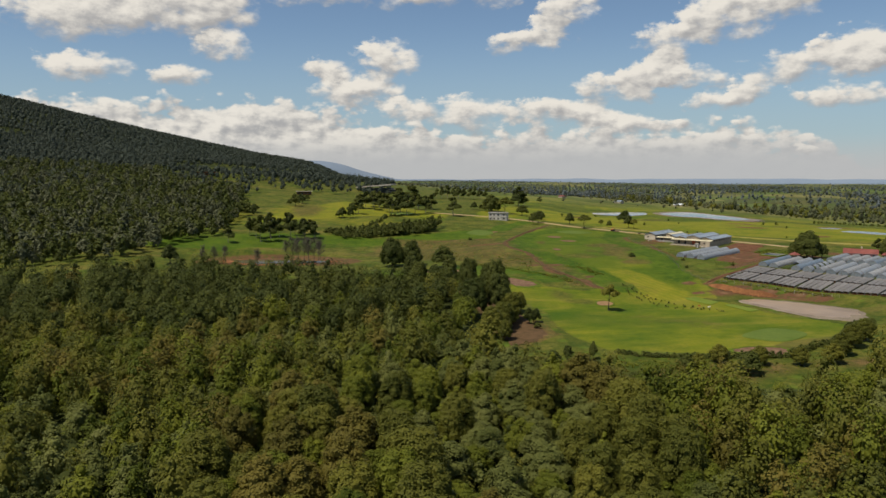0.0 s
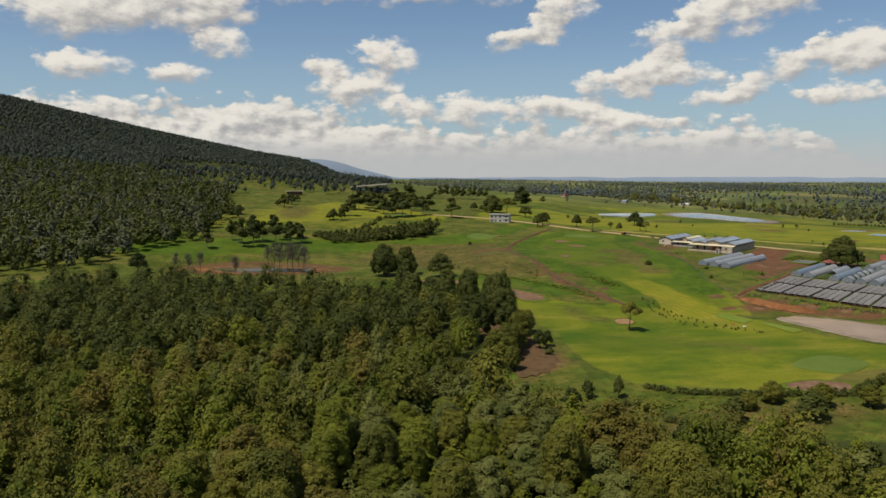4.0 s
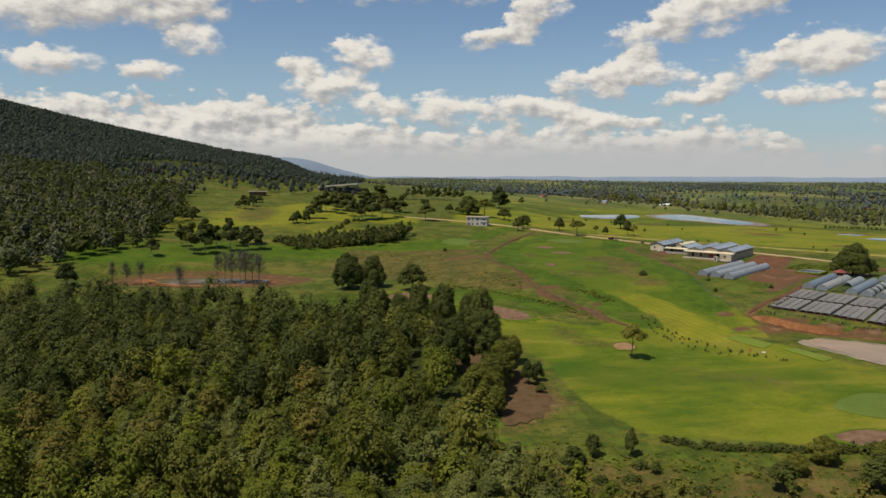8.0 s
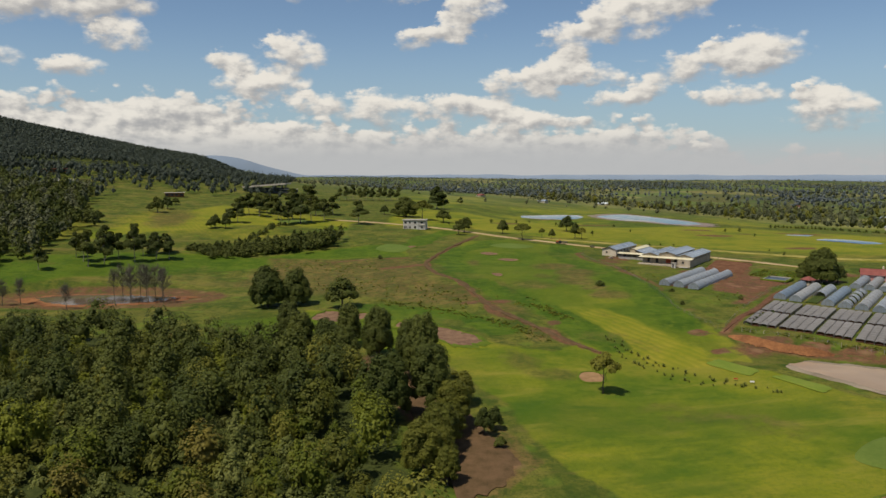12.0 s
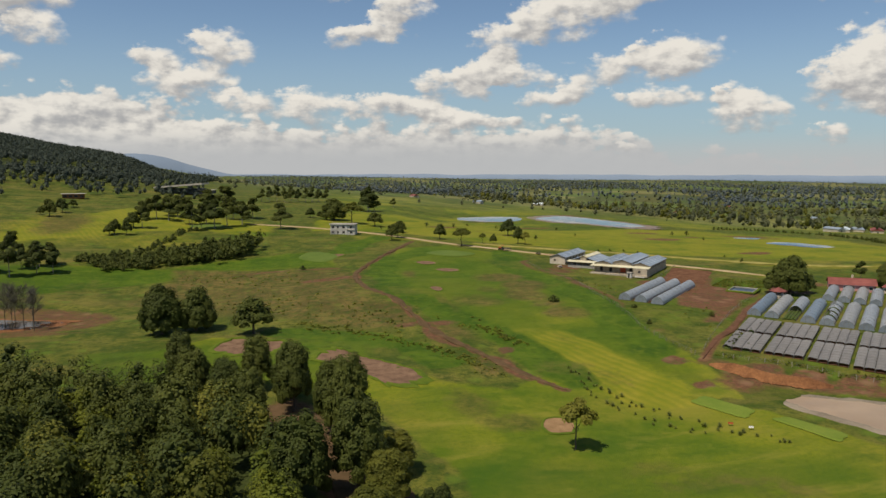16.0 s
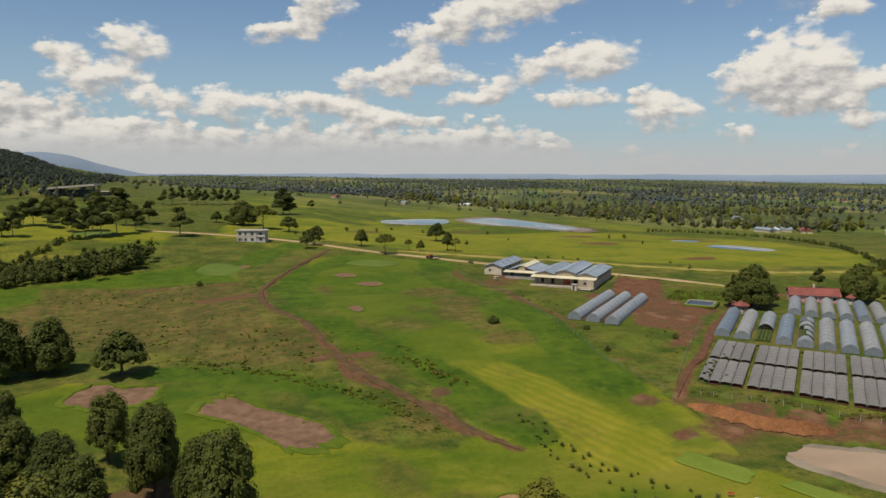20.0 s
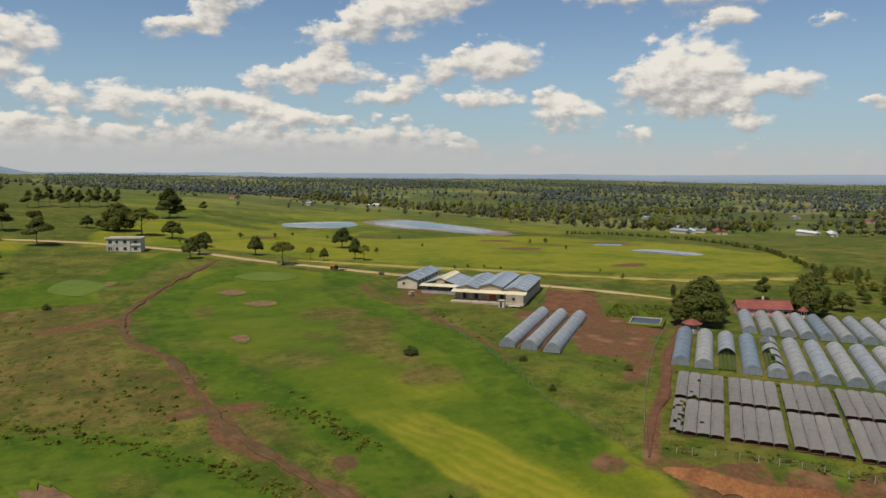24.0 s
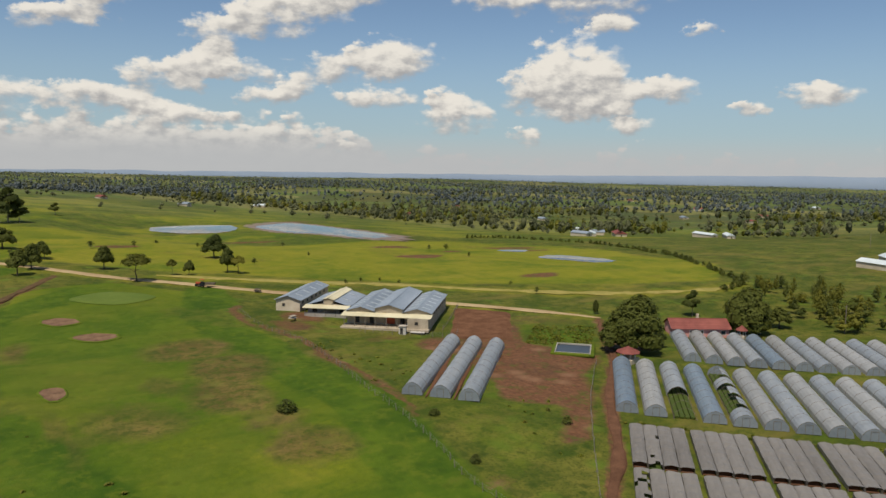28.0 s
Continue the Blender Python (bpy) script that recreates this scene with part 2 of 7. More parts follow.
def ground_material():
    """Turf, rough, bare red soil and woodland floor, with cloud shade and haze put into some tones, laid out by the
    cover attributes of the sheet.
    """
    m, nt, b = shade_tree("ground_cover", 0.9, 0.10)
    at = nt.nodes.new("ShaderNodeAttribute")
    at.attribute_name = "cover"
    sp = nt.nodes.new("ShaderNodeSeparateColor")
    nt.links.new(at.outputs["Color"], sp.inputs[0])
    mown, soil, dry = sp.outputs
    wood = at.outputs["Alpha"]
    at2 = nt.nodes.new("ShaderNodeAttribute")
    at2.attribute_name = "sward"
    sp2 = nt.nodes.new("ShaderNodeSeparateColor")
    nt.links.new(at2.outputs["Color"], sp2.inputs[0])
    lush_and_shade, gold, hazy_fields = sp2.outputs
    big = tex(nt, 0.016, 5, 0.6)
    mid = tex(nt, 0.09, 6, 0.68)
    patch = tex(nt, 0.045, 7, 0.66)
    fine = tex(nt, 0.9, 6, 0.72)
    grit = tex(nt, 4.0, 4, 0.7)
    clump = tex(nt, 0.30, 6, 0.72)
    tuft = tex(nt, 1.6, 3, 0.6)
    c = nt.nodes.new("ShaderNodeTexCoord")

    def speckle(scale, share):
        """Single tufts: a random part of small cells, darkest in the middle."""
        v = nt.nodes.new("ShaderNodeTexVoronoi")
        v.inputs["Scale"].default_value = scale
        nt.links.new(c.outputs["Object"], v.inputs["Vector"])
        g = nt.nodes.new("ShaderNodeSeparateColor")
        nt.links.new(v.outputs["Color"], g.inputs[0])
        return sums(nt, "MULTIPLY", remap(nt, g.outputs[0], share, share + 0.05), remap(nt, v.outputs["Distance"], 0.55, 0.15))

    tufts, weeds = speckle(0.42, 0.62), speckle(0.19, 0.72)
    # mower passes along the fairway
    xyz = nt.nodes.new("ShaderNodeSeparateXYZ")
    nt.links.new(c.outputs["Object"], xyz.inputs[0])
    across = sums(nt, "ADD", sums(nt, "MULTIPLY", xyz.outputs[0], 0.937), sums(nt, "MULTIPLY", xyz.outputs[1], 0.35))
    across = sums(nt, "ADD", across, sums(nt, "MULTIPLY", patch, 9.0))
    passes = remap(nt, sums(nt, "SINE", sums(nt, "MULTIPLY", across, 2.1), 0.0), -0.7, 0.7)
    rough = blend(nt, remap(nt, mid, 0.36, 0.64), (0.050, 0.072, 0.009), (0.135, 0.132, 0.020))
    rough = blend(nt, remap(nt, clump, 0.48, 0.60, 0.0, 0.75), rough, (0.040, 0.066, 0.008))
    rough = blend(nt, remap(nt, patch, 0.50, 0.66, 0.0, 0.65), rough, (0.175, 0.150, 0.030))
    rough = blend(nt, remap(nt, tuft, 0.52, 0.60, 0.0, 0.55), rough, (0.034, 0.052, 0.008))
    rough = blend(nt, sums(nt, "MULTIPLY", tufts, 0.70), rough, (0.030, 0.052, 0.007))
    rough = blend(nt, sums(nt, "MULTIPLY", weeds, 0.65), rough, (0.100, 0.150, 0.016))
    turf = blend(nt, remap(nt, big, 0.42, 0.58), (0.082, 0.120, 0.007), (0.165, 0.174, 0.011))
    turf = blend(nt, remap(nt, patch, 0.50, 0.68, 0.0, 0.70), turf, (0.205, 0.176, 0.022))
    turf = blend(nt, remap(nt, patch, 0.46, 0.34, 0.0, 0.60), turf, (0.046, 0.096, 0.006))
    turf = blend(nt, remap(nt, fine, 0.46, 0.62, 0.0, 0.40), turf, (0.056, 0.090, 0.008))
    turf = blend(nt, sums(nt, "MULTIPLY", weeds, 0.30), turf, (0.185, 0.180, 0.020))
    turf = blend(nt, remap(nt, clump, 0.50, 0.66, 0.0, 0.40), turf, (0.155, 0.168, 0.018))
    deep = blend(nt, remap(nt, mid, 0.38, 0.62), (0.032, 0.070, 0.005), (0.072, 0.116, 0.008))
    deep = blend(nt, remap(nt, clump, 0.50, 0.62, 0.0, 0.6), deep, (0.100, 0.126, 0.011))
    deep = blend(nt, sums(nt, "MULTIPLY", tufts, 0.40), deep, (0.024, 0.050, 0.005))
    yellow = blend(nt, remap(nt, mid, 0.38, 0.62), (0.168, 0.172, 0.011), (0.258, 0.218, 0.022))
    yellow = blend(nt, sums(nt, "MULTIPLY", passes, 0.50), yellow, (0.120, 0.150, 0.010))
    straw = blend(nt, remap(nt, mid, 0.36, 0.64), (0.088, 0.062, 0.020), (0.176, 0.120, 0.036))
    straw = blend(nt, remap(nt, clump, 0.47, 0.58, 0.0, 0.85), straw, (0.062, 0.078, 0.012))
    straw = blend(nt, remap(nt, tuft, 0.53, 0.61, 0.0, 0.60), straw, (0.036, 0.046, 0.010))
    straw = blend(nt, sums(nt, "MULTIPLY", tufts, 0.75), straw, (0.036, 0.050, 0.009))
    straw = blend(nt, sums(nt, "MULTIPLY", weeds, 0.60), straw, (0.150, 0.135, 0.030))
    straw = blend(nt, remap(nt, patch, 0.56, 0.70, 0.0, 0.8), straw, (0.150, 0.085, 0.042))
    red = blend(nt, remap(nt, fine, 0.36, 0.66), (0.092, 0.042, 0.022), (0.190, 0.090, 0.046))
    red = blend(nt, remap(nt, mid, 0.5, 0.66, 0, 0.7), red, (0.078, 0.046, 0.025))
    red = blend(nt, remap(nt, clump, 0.52, 0.62, 0, 0.7), red, (0.070, 0.088, 0.016))
    red = blend(nt, sums(nt, "MULTIPLY", weeds, 0.7), red, (0.230, 0.125, 0.070))
    # dark woodland floor, also used for shade painted on the far ground
    floor_and_shade = blend(nt, remap(nt, fine, 0.3, 0.7), (0.024, 0.034, 0.008), (0.058, 0.066, 0.016))

    def edge(v, lo=0.35, hi=0.65):
        s = sums(nt, "ADD", v, sums(nt, "MULTIPLY", clump, 0.80))
        s = sums(nt, "SUBTRACT", sums(nt, "ADD", s, sums(nt, "MULTIPLY", mid, 0.5)), 0.65)
        return remap(nt, s, lo, hi)

    bands = tex(nt, 0.020, 5, 0.62, stretch=(0.45, 1.0, 1.0))
    turf = blend(nt, remap(nt, bands, 0.50, 0.60, 0.0, 0.55), turf, (0.040, 0.084, 0.007))
    turf = blend(nt, remap(nt, bands, 0.46, 0.36, 0.0, 0.55), turf, (0.200, 0.180, 0.024))
    streaks = tex(nt, 0.060, 6, 0.68, stretch=(0.30, 1.0, 1.0))
    turf = blend(nt, remap(nt, streaks, 0.54, 0.66, 0.0, 0.65), turf, (0.225, 0.195, 0.030))
    turf = blend(nt, remap(nt, streaks, 0.45, 0.36, 0.0, 0.55), turf, (0.042, 0.088, 0.007))
    rough = blend(nt, remap(nt, streaks, 0.53, 0.66, 0.0, 0.55), rough, (0.170, 0.130, 0.036))
    # small fields of the plain, each with its own crop, greyed by painted haze
    mp = nt.nodes.new("ShaderNodeMapping")
    mp.inputs["Scale"].default_value = (1.0, 0.55, 1.0)
    mp.inputs["Rotation"].default_value = (0, 0, 0.35)
    nt.links.new(c.outputs["Object"], mp.inputs["Vector"])
    cell = nt.nodes.new("ShaderNodeTexVoronoi")
    cell.inputs["Scale"].default_value = 0.0062
    nt.links.new(mp.outputs[0], cell.inputs["Vector"])
    cs = nt.nodes.new("ShaderNodeSeparateColor")
    nt.links.new(cell.outputs["Color"], cs.inputs[0])
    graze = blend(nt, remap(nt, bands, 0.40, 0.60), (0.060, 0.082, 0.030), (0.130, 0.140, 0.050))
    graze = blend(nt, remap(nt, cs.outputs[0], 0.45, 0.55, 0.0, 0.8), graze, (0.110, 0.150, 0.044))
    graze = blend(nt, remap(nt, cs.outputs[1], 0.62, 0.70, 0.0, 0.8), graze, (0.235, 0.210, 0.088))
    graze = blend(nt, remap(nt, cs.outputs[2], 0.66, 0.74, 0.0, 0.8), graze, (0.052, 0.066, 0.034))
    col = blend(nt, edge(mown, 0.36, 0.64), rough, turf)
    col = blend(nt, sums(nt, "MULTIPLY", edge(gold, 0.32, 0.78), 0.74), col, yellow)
    col = blend(nt, hazy_fields, col, graze)
    col = blend(nt, sums(nt, "MULTIPLY", edge(lush_and_shade, 0.30, 0.74), 0.94), col, deep)
    col = blend(nt, sums(nt, "MULTIPLY", edge(dry, 0.36, 0.70), 0.88), col, straw)
    col = blend(nt, edge(soil, 0.40, 0.62), col, red)
    col = blend(nt, edge(wood), col, floor_and_shade)
    nt.links.new(col, b.inputs["Base Color"])
    high = sums(nt, "ADD", sums(nt, "MULTIPLY", fine, 0.6), sums(nt, "MULTIPLY", grit, 0.2))
    high = sums(nt, "ADD", high, sums(nt, "MULTIPLY", sums(nt, "MULTIPLY", clump, sums(nt, "SUBTRACT", 1.15, mown)), 1.3))
    relief(nt, b, high, 0.55, 0.45)
    return m


M_GROUND = ground_material()
M_SAND = plain("bunker_sand", (0.105, 0.060, 0.036), (0.235, 0.140, 0.084), 1.6, 0.95, 0.1, bump=0.6)
M_SAND_PALE = plain("pale_sand", (0.20, 0.115, 0.052), (0.33, 0.20, 0.10), 1.6, 0.95, 0.1)
M_LIP = plain("bunker_lip_turf", (0.062, 0.100, 0.009), (0.115, 0.140, 0.014), 1.5, 0.9, 0.1)
M_GREEN = plain("putting_turf", (0.078, 0.118, 0.017), (0.118, 0.155, 0.026), 0.5, 0.85, 0.15)
M_TEE = plain("tee_turf", (0.110, 0.158, 0.018), (0.160, 0.195, 0.026), 0.5, 0.85, 0.15)
M_TRACK = plain("red_earth_track", (0.070, 0.046, 0.020), (0.140, 0.082, 0.042), 1.6, 0.95, 0.1, bump=0.6)
M_ROAD = plain("dry_earth_road", (0.30, 0.20, 0.105), (0.44, 0.33, 0.18), 0.5, 0.95, 0.1)
M_DRY_GRASS = plain("dry_grass", (0.200, 0.180, 0.040), (0.340, 0.270, 0.085), 1.2, 0.95, 0.1, bump=0.5)
M_SOIL = plain("ploughed_soil", (0.088, 0.042, 0.023), (0.165, 0.080, 0.045), 1.6, 0.95, 0.1, bump=0.7)
M_CLAY = plain("bare_red_clay", (0.115, 0.048, 0.022), (0.300, 0.130, 0.052), 0.8, 0.95, 0.1, bump=0.7)
M_BARK = plain("bark", (0.060, 0.045, 0.033), (0.150, 0.120, 0.090), 2.0, 0.9, 0.15, stretch=(1, 1, 0.3))
M_BARK_PALE = plain("pale_bark", (0.22, 0.18, 0.14), (0.38, 0.33, 0.27), 2.0, 0.85, 0.15, stretch=(1, 1, 0.3))
M_LEAF = leafy("broad_leaves", (0.079, 0.104, 0.011), (0.230, 0.238, 0.024), 0.34)
M_LEAF_DARK = leafy("dark_leaves", (0.043, 0.058, 0.010), (0.118, 0.128, 0.022), 0.25)
M_LEAF_OLIVE = leafy("olive_leaves", (0.081, 0.092, 0.013), (0.241, 0.222, 0.032), 0.34)
M_LEAF_RUST = leafy("rusty_leaves", (0.107, 0.100, 0.016), (0.241, 0.190, 0.036), 0.34)
M_LEAF_PALE = leafy("pale_leaves", (0.102, 0.120, 0.025), (0.246, 0.250, 0.066), 0.34)
# far foliage: distance haze is mixed into these greyed leaf colours
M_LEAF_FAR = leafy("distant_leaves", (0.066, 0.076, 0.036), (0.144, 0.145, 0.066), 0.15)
M_LEAF_HAZE = leafy("haze_grey_leaves", (0.100, 0.120, 0.118), (0.145, 0.164, 0.158), 0.18)
# mountain leaves: haze and cloud shade put into one dark bluish tone
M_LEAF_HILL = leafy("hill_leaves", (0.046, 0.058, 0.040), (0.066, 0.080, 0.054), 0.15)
M_TWIG = plain("bare_twigs", (0.085, 0.078, 0.055), (0.150, 0.132, 0.100), 2.0, 0.9, 0.1)

# ---- the lie of the land ----
def soft_clamp(v, lo, hi, k):
    return v - k * np.logaddexp(0, (v - hi) / k) + k * np.logaddexp(0, (lo - v) / k)


def ease(a, b, v):
    t = np.clip((v - a) / (b - a), 0, 1)
    return t * t * (3 - 2 * t)


def mound(x, y, cx, cy, r, a):
    return a * np.exp(-((x - cx) ** 2 + (y - cy) ** 2) / (r * r))


# level ponds: x, y, half sizes, water level
PONDS = {"far": (275, 782, 85, 92, 10.8), "left": (-76, 449, 46, 20, 5.0), "mud": (164, 290, 24, 28, 2.0), "small": (365, 573, 26, 16, 9.1)}


def lie(x, y):
    """Height of the land at x, y."""
    x, y = np.asarray(x, float), np.asarray(y, float)
    u = (soft_clamp(x, -260, 700, 40) - 100) / 200
    v = (soft_clamp(y, 170, 930, 40) - 430) / 250
    z = 8.687 + 0.452 * u + 11.176 * v + 0.242 * u * u - 8.799 * u * v - 0.928 * v * v
    z = z + mound(x, y, -20, 500, 75, -6.5) + mound(x, y, 115, 308, 42, -3) + mound(x, y, 64, 458, 32, 2.5)
    z = z + mound(x, y, 150, 415, 45, 1.5) + mound(x, y, 280, 420, 50, -2)
    r = np.hypot(x, y - 150)
    far = -8 - 0.009 * np.maximum(x, 0) + 6 * np.sin(x / 410 + 1) * np.sin(y / 530)
    w = ease(900, 2600, r)
    z = z * (1 - w) + far * w
    for cx, cy, rx, ry, level in PONDS.values():
        rho = np.hypot((x - cx) / rx, (y - cy) / ry)
        w = 1 - ease(0.85, 1.7, rho)
        z = z * (1 - w) + (level - 0.25) * w
    # the wooded mountain
    s = np.clip(-np.degrees(np.arctan2(x, y)) - 1, 0, 60)
    rise = np.minimum(s * 0.2 * (1 - np.exp(-s / 12)), 8)
    back = np.hypot(x, y)
    m = (60 + 2300 * np.tan(np.radians(rise))) * ease(0, 7, s) * ease(750, 2350, back)
    return z + np.maximum(m - np.maximum(z, 0) * ease(750, 2350, back), 0)


def lie1(x, y):
    return float(lie(x, y))


def smooth_line(points, step, closed=False):
    """Catmull-Rom through the points, one every step metres."""
    p = [np.array(q, float) for q in points]
    n = len(p)
    out = []
    for i in range(n if closed else n - 1):
        a, b, c, d = (p[(i + k) % n] if closed else p[min(max(i + k, 0), n - 1)] for k in (-1, 0, 1, 2))
        m = max(2, int(np.linalg.norm(c - b) / step))
        for k in range(m):
            t = k / m
            out.append(0.5 * (2 * b + (c - a) * t + (2 * a - 5 * b + 4 * c - d) * t * t + (3 * b - a - 3 * c + d) * t ** 3))
    if not closed:
        out.append(p[-1])
    return np.array(out)


def to_line(x, y, line):
    """Distance from points to a polyline."""
    best = np.full(x.shape, 1e9)
    for a, b in zip(line[:-1], line[1:]):
        d = b - a
        t = np.clip(((x - a[0]) * d[0] + (y - a[1]) * d[1]) / max(d @ d, 1e-9), 0, 1)
        best = np.minimum(best, np.hypot(x - a[0] - t * d[0], y - a[1] - t * d[1]))
    return best


def to_area(x, y, ring):
    """Signed distance to a closed outline, negative inside."""
    ring = np.array(ring, float)
    edge = to_line(x, y, np.vstack([ring, ring[:1]]))
    inside = np.zeros(x.shape, bool)
    for a, b in zip(ring, np.roll(ring, -1, 0)):
        cross = (a[1] > y) != (b[1] > y)
        inside ^= cross & (x < (b[0] - a[0]) * (y - a[1]) / (b[1] - a[1] + 1e-12) + a[0])
    return np.where(inside, -edge, edge)


def sheet(name, verts, faces, mat, smooth=True):
    me = bpy.data.meshes.new(name)
    me.from_pydata([tuple(map(float, v)) for v in verts], [], [tuple(map(int, q)) for q in faces])
    me.materials.append(mat)
    if smooth:
        me.polygons.foreach_set("use_smooth", [True] * len(me.polygons))
    me.update()
    return new(name, me)


def axis(lo, a, b, hi, step, growth):
    """Even steps from a to b, widening towards lo and hi."""
    v = list(np.arange(a, b + 0.01, step))
    s = step
    while v[-1] < hi:
        s *= growth
        v.append(v[-1] + s)
    s = step
    while v[0] > lo:
        s *= growth
        v.insert(0, v[0] - s)
    return np.array(v)


# ---- plan of the course ----
WOODS = [(30, 262), (32, 247), (42, 226), (50, 203), (62, 190), (88, 196), (118, 190), (150, 205), (230, 215), (260, 120), (150, 20), (0, -40), (-260, 0), (-330, 330), (-140, 390), (-95, 385),
         (-60, 378), (-30, 368), (-4, 362), (6, 345), (14, 332), (22, 318), (30, 300), (28, 280)]
FAIRWAY = [(112, 332), (140, 318), (146, 350), (146, 385), (150, 430), (152, 480), (156, 540), (132, 575), (100, 565), (82, 520), (76, 470), (84, 430), (92, 395), (100, 360)]
LAWN = [(60, 266), (70, 240), (100, 230), (150, 244), (165, 262), (148, 285), (142, 310), (118, 330), (100, 345), (84, 338), (70, 345), (60, 360), (44, 385), (10, 405), (-10, 390), (20, 360), (48, 330), (58, 300)]
BACK_LAWN = [(-60, 620), (-130, 560), (-90, 680), (-60, 740), (0, 700), (40, 660), (30, 610), (-10, 640)]
RIDGE_LAWN = [(-160, 520), (-60, 545), (-20, 540), (40, 560), (70, 560), (60, 525), (10, 528), (-60, 500), (-120, 470), (-170, 480)]
WIDE_LAWN = [(60, 640), (110, 640), (160, 590), (260, 520), (360, 480), (420, 520), (420, 640), (330, 690), (240, 690), (140, 760), (80, 760)]
MEADOW = [(-30, 470), (10, 440), (50, 405), (74, 400), (70, 440), (60, 490), (66, 520), (20, 520), (-20, 500)]
PLOT = [(197, 441), (217, 490), (257, 452), (226, 420), (216, 409), (190, 404)]
FARM_GRASS = [(164, 476), (158, 440), (154, 395), (150, 368), (162, 374), (186, 396), (190, 420), (196, 442), (180, 466)]
FARM_SOIL = [(192, 450), (212, 444), (221, 420), (214, 412), (190, 393), (174, 378), (167, 380), (180, 394), (171, 404), (184, 420), (190, 440)]
BANK = [(136, 331), (141, 319), (150, 322), (166, 315), (184, 303), (190, 308), (174, 324), (161, 332), (151, 345), (139, 349), (144, 338)]
GOLD_STRIP = [(99.8, 396), (117, 394), (123, 368), (127, 347), (131, 331), (128, 319), (112, 318), (107.5, 331), (106, 348), (104, 372)]
VEG_PLOT = [(211, 440), (229, 456), (250, 446), (235, 433), (222, 424)]
TRACK = [(116, 594), (111, 585), (88, 543), (70, 505), (66, 481), (66.5, 457), (74, 439), (76, 420), (78, 394), (85, 369), (92, 348), (99, 335)]
FARM_TRACK = [(257, 453), (238, 433), (220, 413), (197, 394), (174, 371), (160, 360), (146, 346)]
ROAD = [(20, 668), (60, 655), (101, 627), (134, 585), (155, 563), (180, 534), (205, 512), (228, 489), (250, 464), (258, 453)]
FAR_ROAD = [(150, 585), (197, 552), (227, 533), (261, 504), (299, 480), (340, 467), (362, 470)]


LUSH = [([(120, 560), (100, 545), (84, 520), (79, 500), (79, 470), (80, 448), (86, 424), (91, 400), (97, 381), (102, 360), (107, 340)], 7.5),
        ([(157, 550), (149, 515), (143, 486), (146, 455), (146, 425), (142, 395), (140, 372), (138, 358)], 9.0),
        ([(30, 405), (52, 397), (66, 380), (74, 360)], 6.0), ([(70, 560), (80, 590), (100, 610)], 7.0), ([(-60, 500), (-10, 530), (40, 548)], 9.0)]
# dry rough; the spots beside the track also stand for cloud shade
BROWN = [((129, 402), 10, 15, 0.72), ((104, 430), 14, 16, 0.6), ((134, 452), 13, 17, 0.95), ((124, 435), 13, 14, 0.9), ((128, 475), 15, 16, 0.85), ((115, 448), 8, 10, 0.6), ((114, 372), 6, 14, 0.45), ((71, 411), 8, 10, 0.9), ((92, 490), 6, 18, 0.7), ((93, 428), 4, 22, 0.6), ((126, 420), 10, 12, 0.6), ((78, 318), 14, 9, 0.6), ((100, 288), 14, 8, 0.45),
         ((-85, 655), 22, 60, 0.75), ((10, 505), 38, 16, 0.95), ((42, 480), 28, 18, 0.95), ((30, 445), 34, 16, 0.85), ((72, 330), 10, 16, 0.6), ((86, 356), 7, 14, 0.8), ((55, 218), 22, 12, 0.85), ((92, 210), 40, 13, 0.95), ((140, 214), 24, 10, 0.7),
         ((66, 420), 14, 24, 0.9), ((84, 392), 9, 14, 0.7), ((-10, 475), 30, 14, 0.7)]
REDS = [((52, 490), 13, 5, 0.95), ((94, 369), 5, 6, 0.7), ((138, 347), 5, 4, 0.95), ((135, 330), 4, 3, 0.8), ((52, 520), 16, 3.5, 0.7), ((63, 492), 6, 6, 0.7), ((78, 386), 4, 14, 0.75), ((84, 400), 9, 5, 0.7), ((72, 402), 8, 5, 0.7), ((92, 352), 4, 13, 0.8), ((300, 655), 20, 12, 0.7), ((155, 676), 16, 7, 0.9), ((240, 718), 22, 8, 0.9), ((291, 608), 18, 8, 1.0), ((374, 632), 24, 8, 0.9), ((302, 530), 18, 6, 0.8), ((163, 487), 7, 12, 0.6), ((375, 616), 26, 9, 0.6), ((320, 628), 13, 7, 0.75), ((44, 268), 13, 18, 0.9), ((38, 300), 9, 22, 0.85), ((30, 330), 8, 16, 0.8), ((262, 440), 12, 10, 0.7), ((240, 425), 14, 8, 0.7), ((190, 445), 9, 16, 0.8), ((176, 462), 10, 8, 0.5), ((168, 420), 7, 14, 0.5), ((150, 372), 6, 6, 0.5),
        ((170, 498), 7, 11, 0.75), ((186, 408), 13, 8, 0.7), ((215, 445), 30, 18, 0.8), ((20, 380), 12, 4, 0.4), ((-50, 425), 30, 6, 0.6), ((150, 330), 8, 6, 0.6), ((235, 800), 34, 30, 0.6), ((330, 860), 40, 22, 0.6), ((30, 520), 24, 4, 0.6), ((157, 335), 7, 5, 0.95), ((166, 328), 8, 5, 0.95), ((176, 320), 8, 5, 0.95), ((184, 312), 7, 5, 0.9), ((140, 348.5), 4, 3, 0.9)]
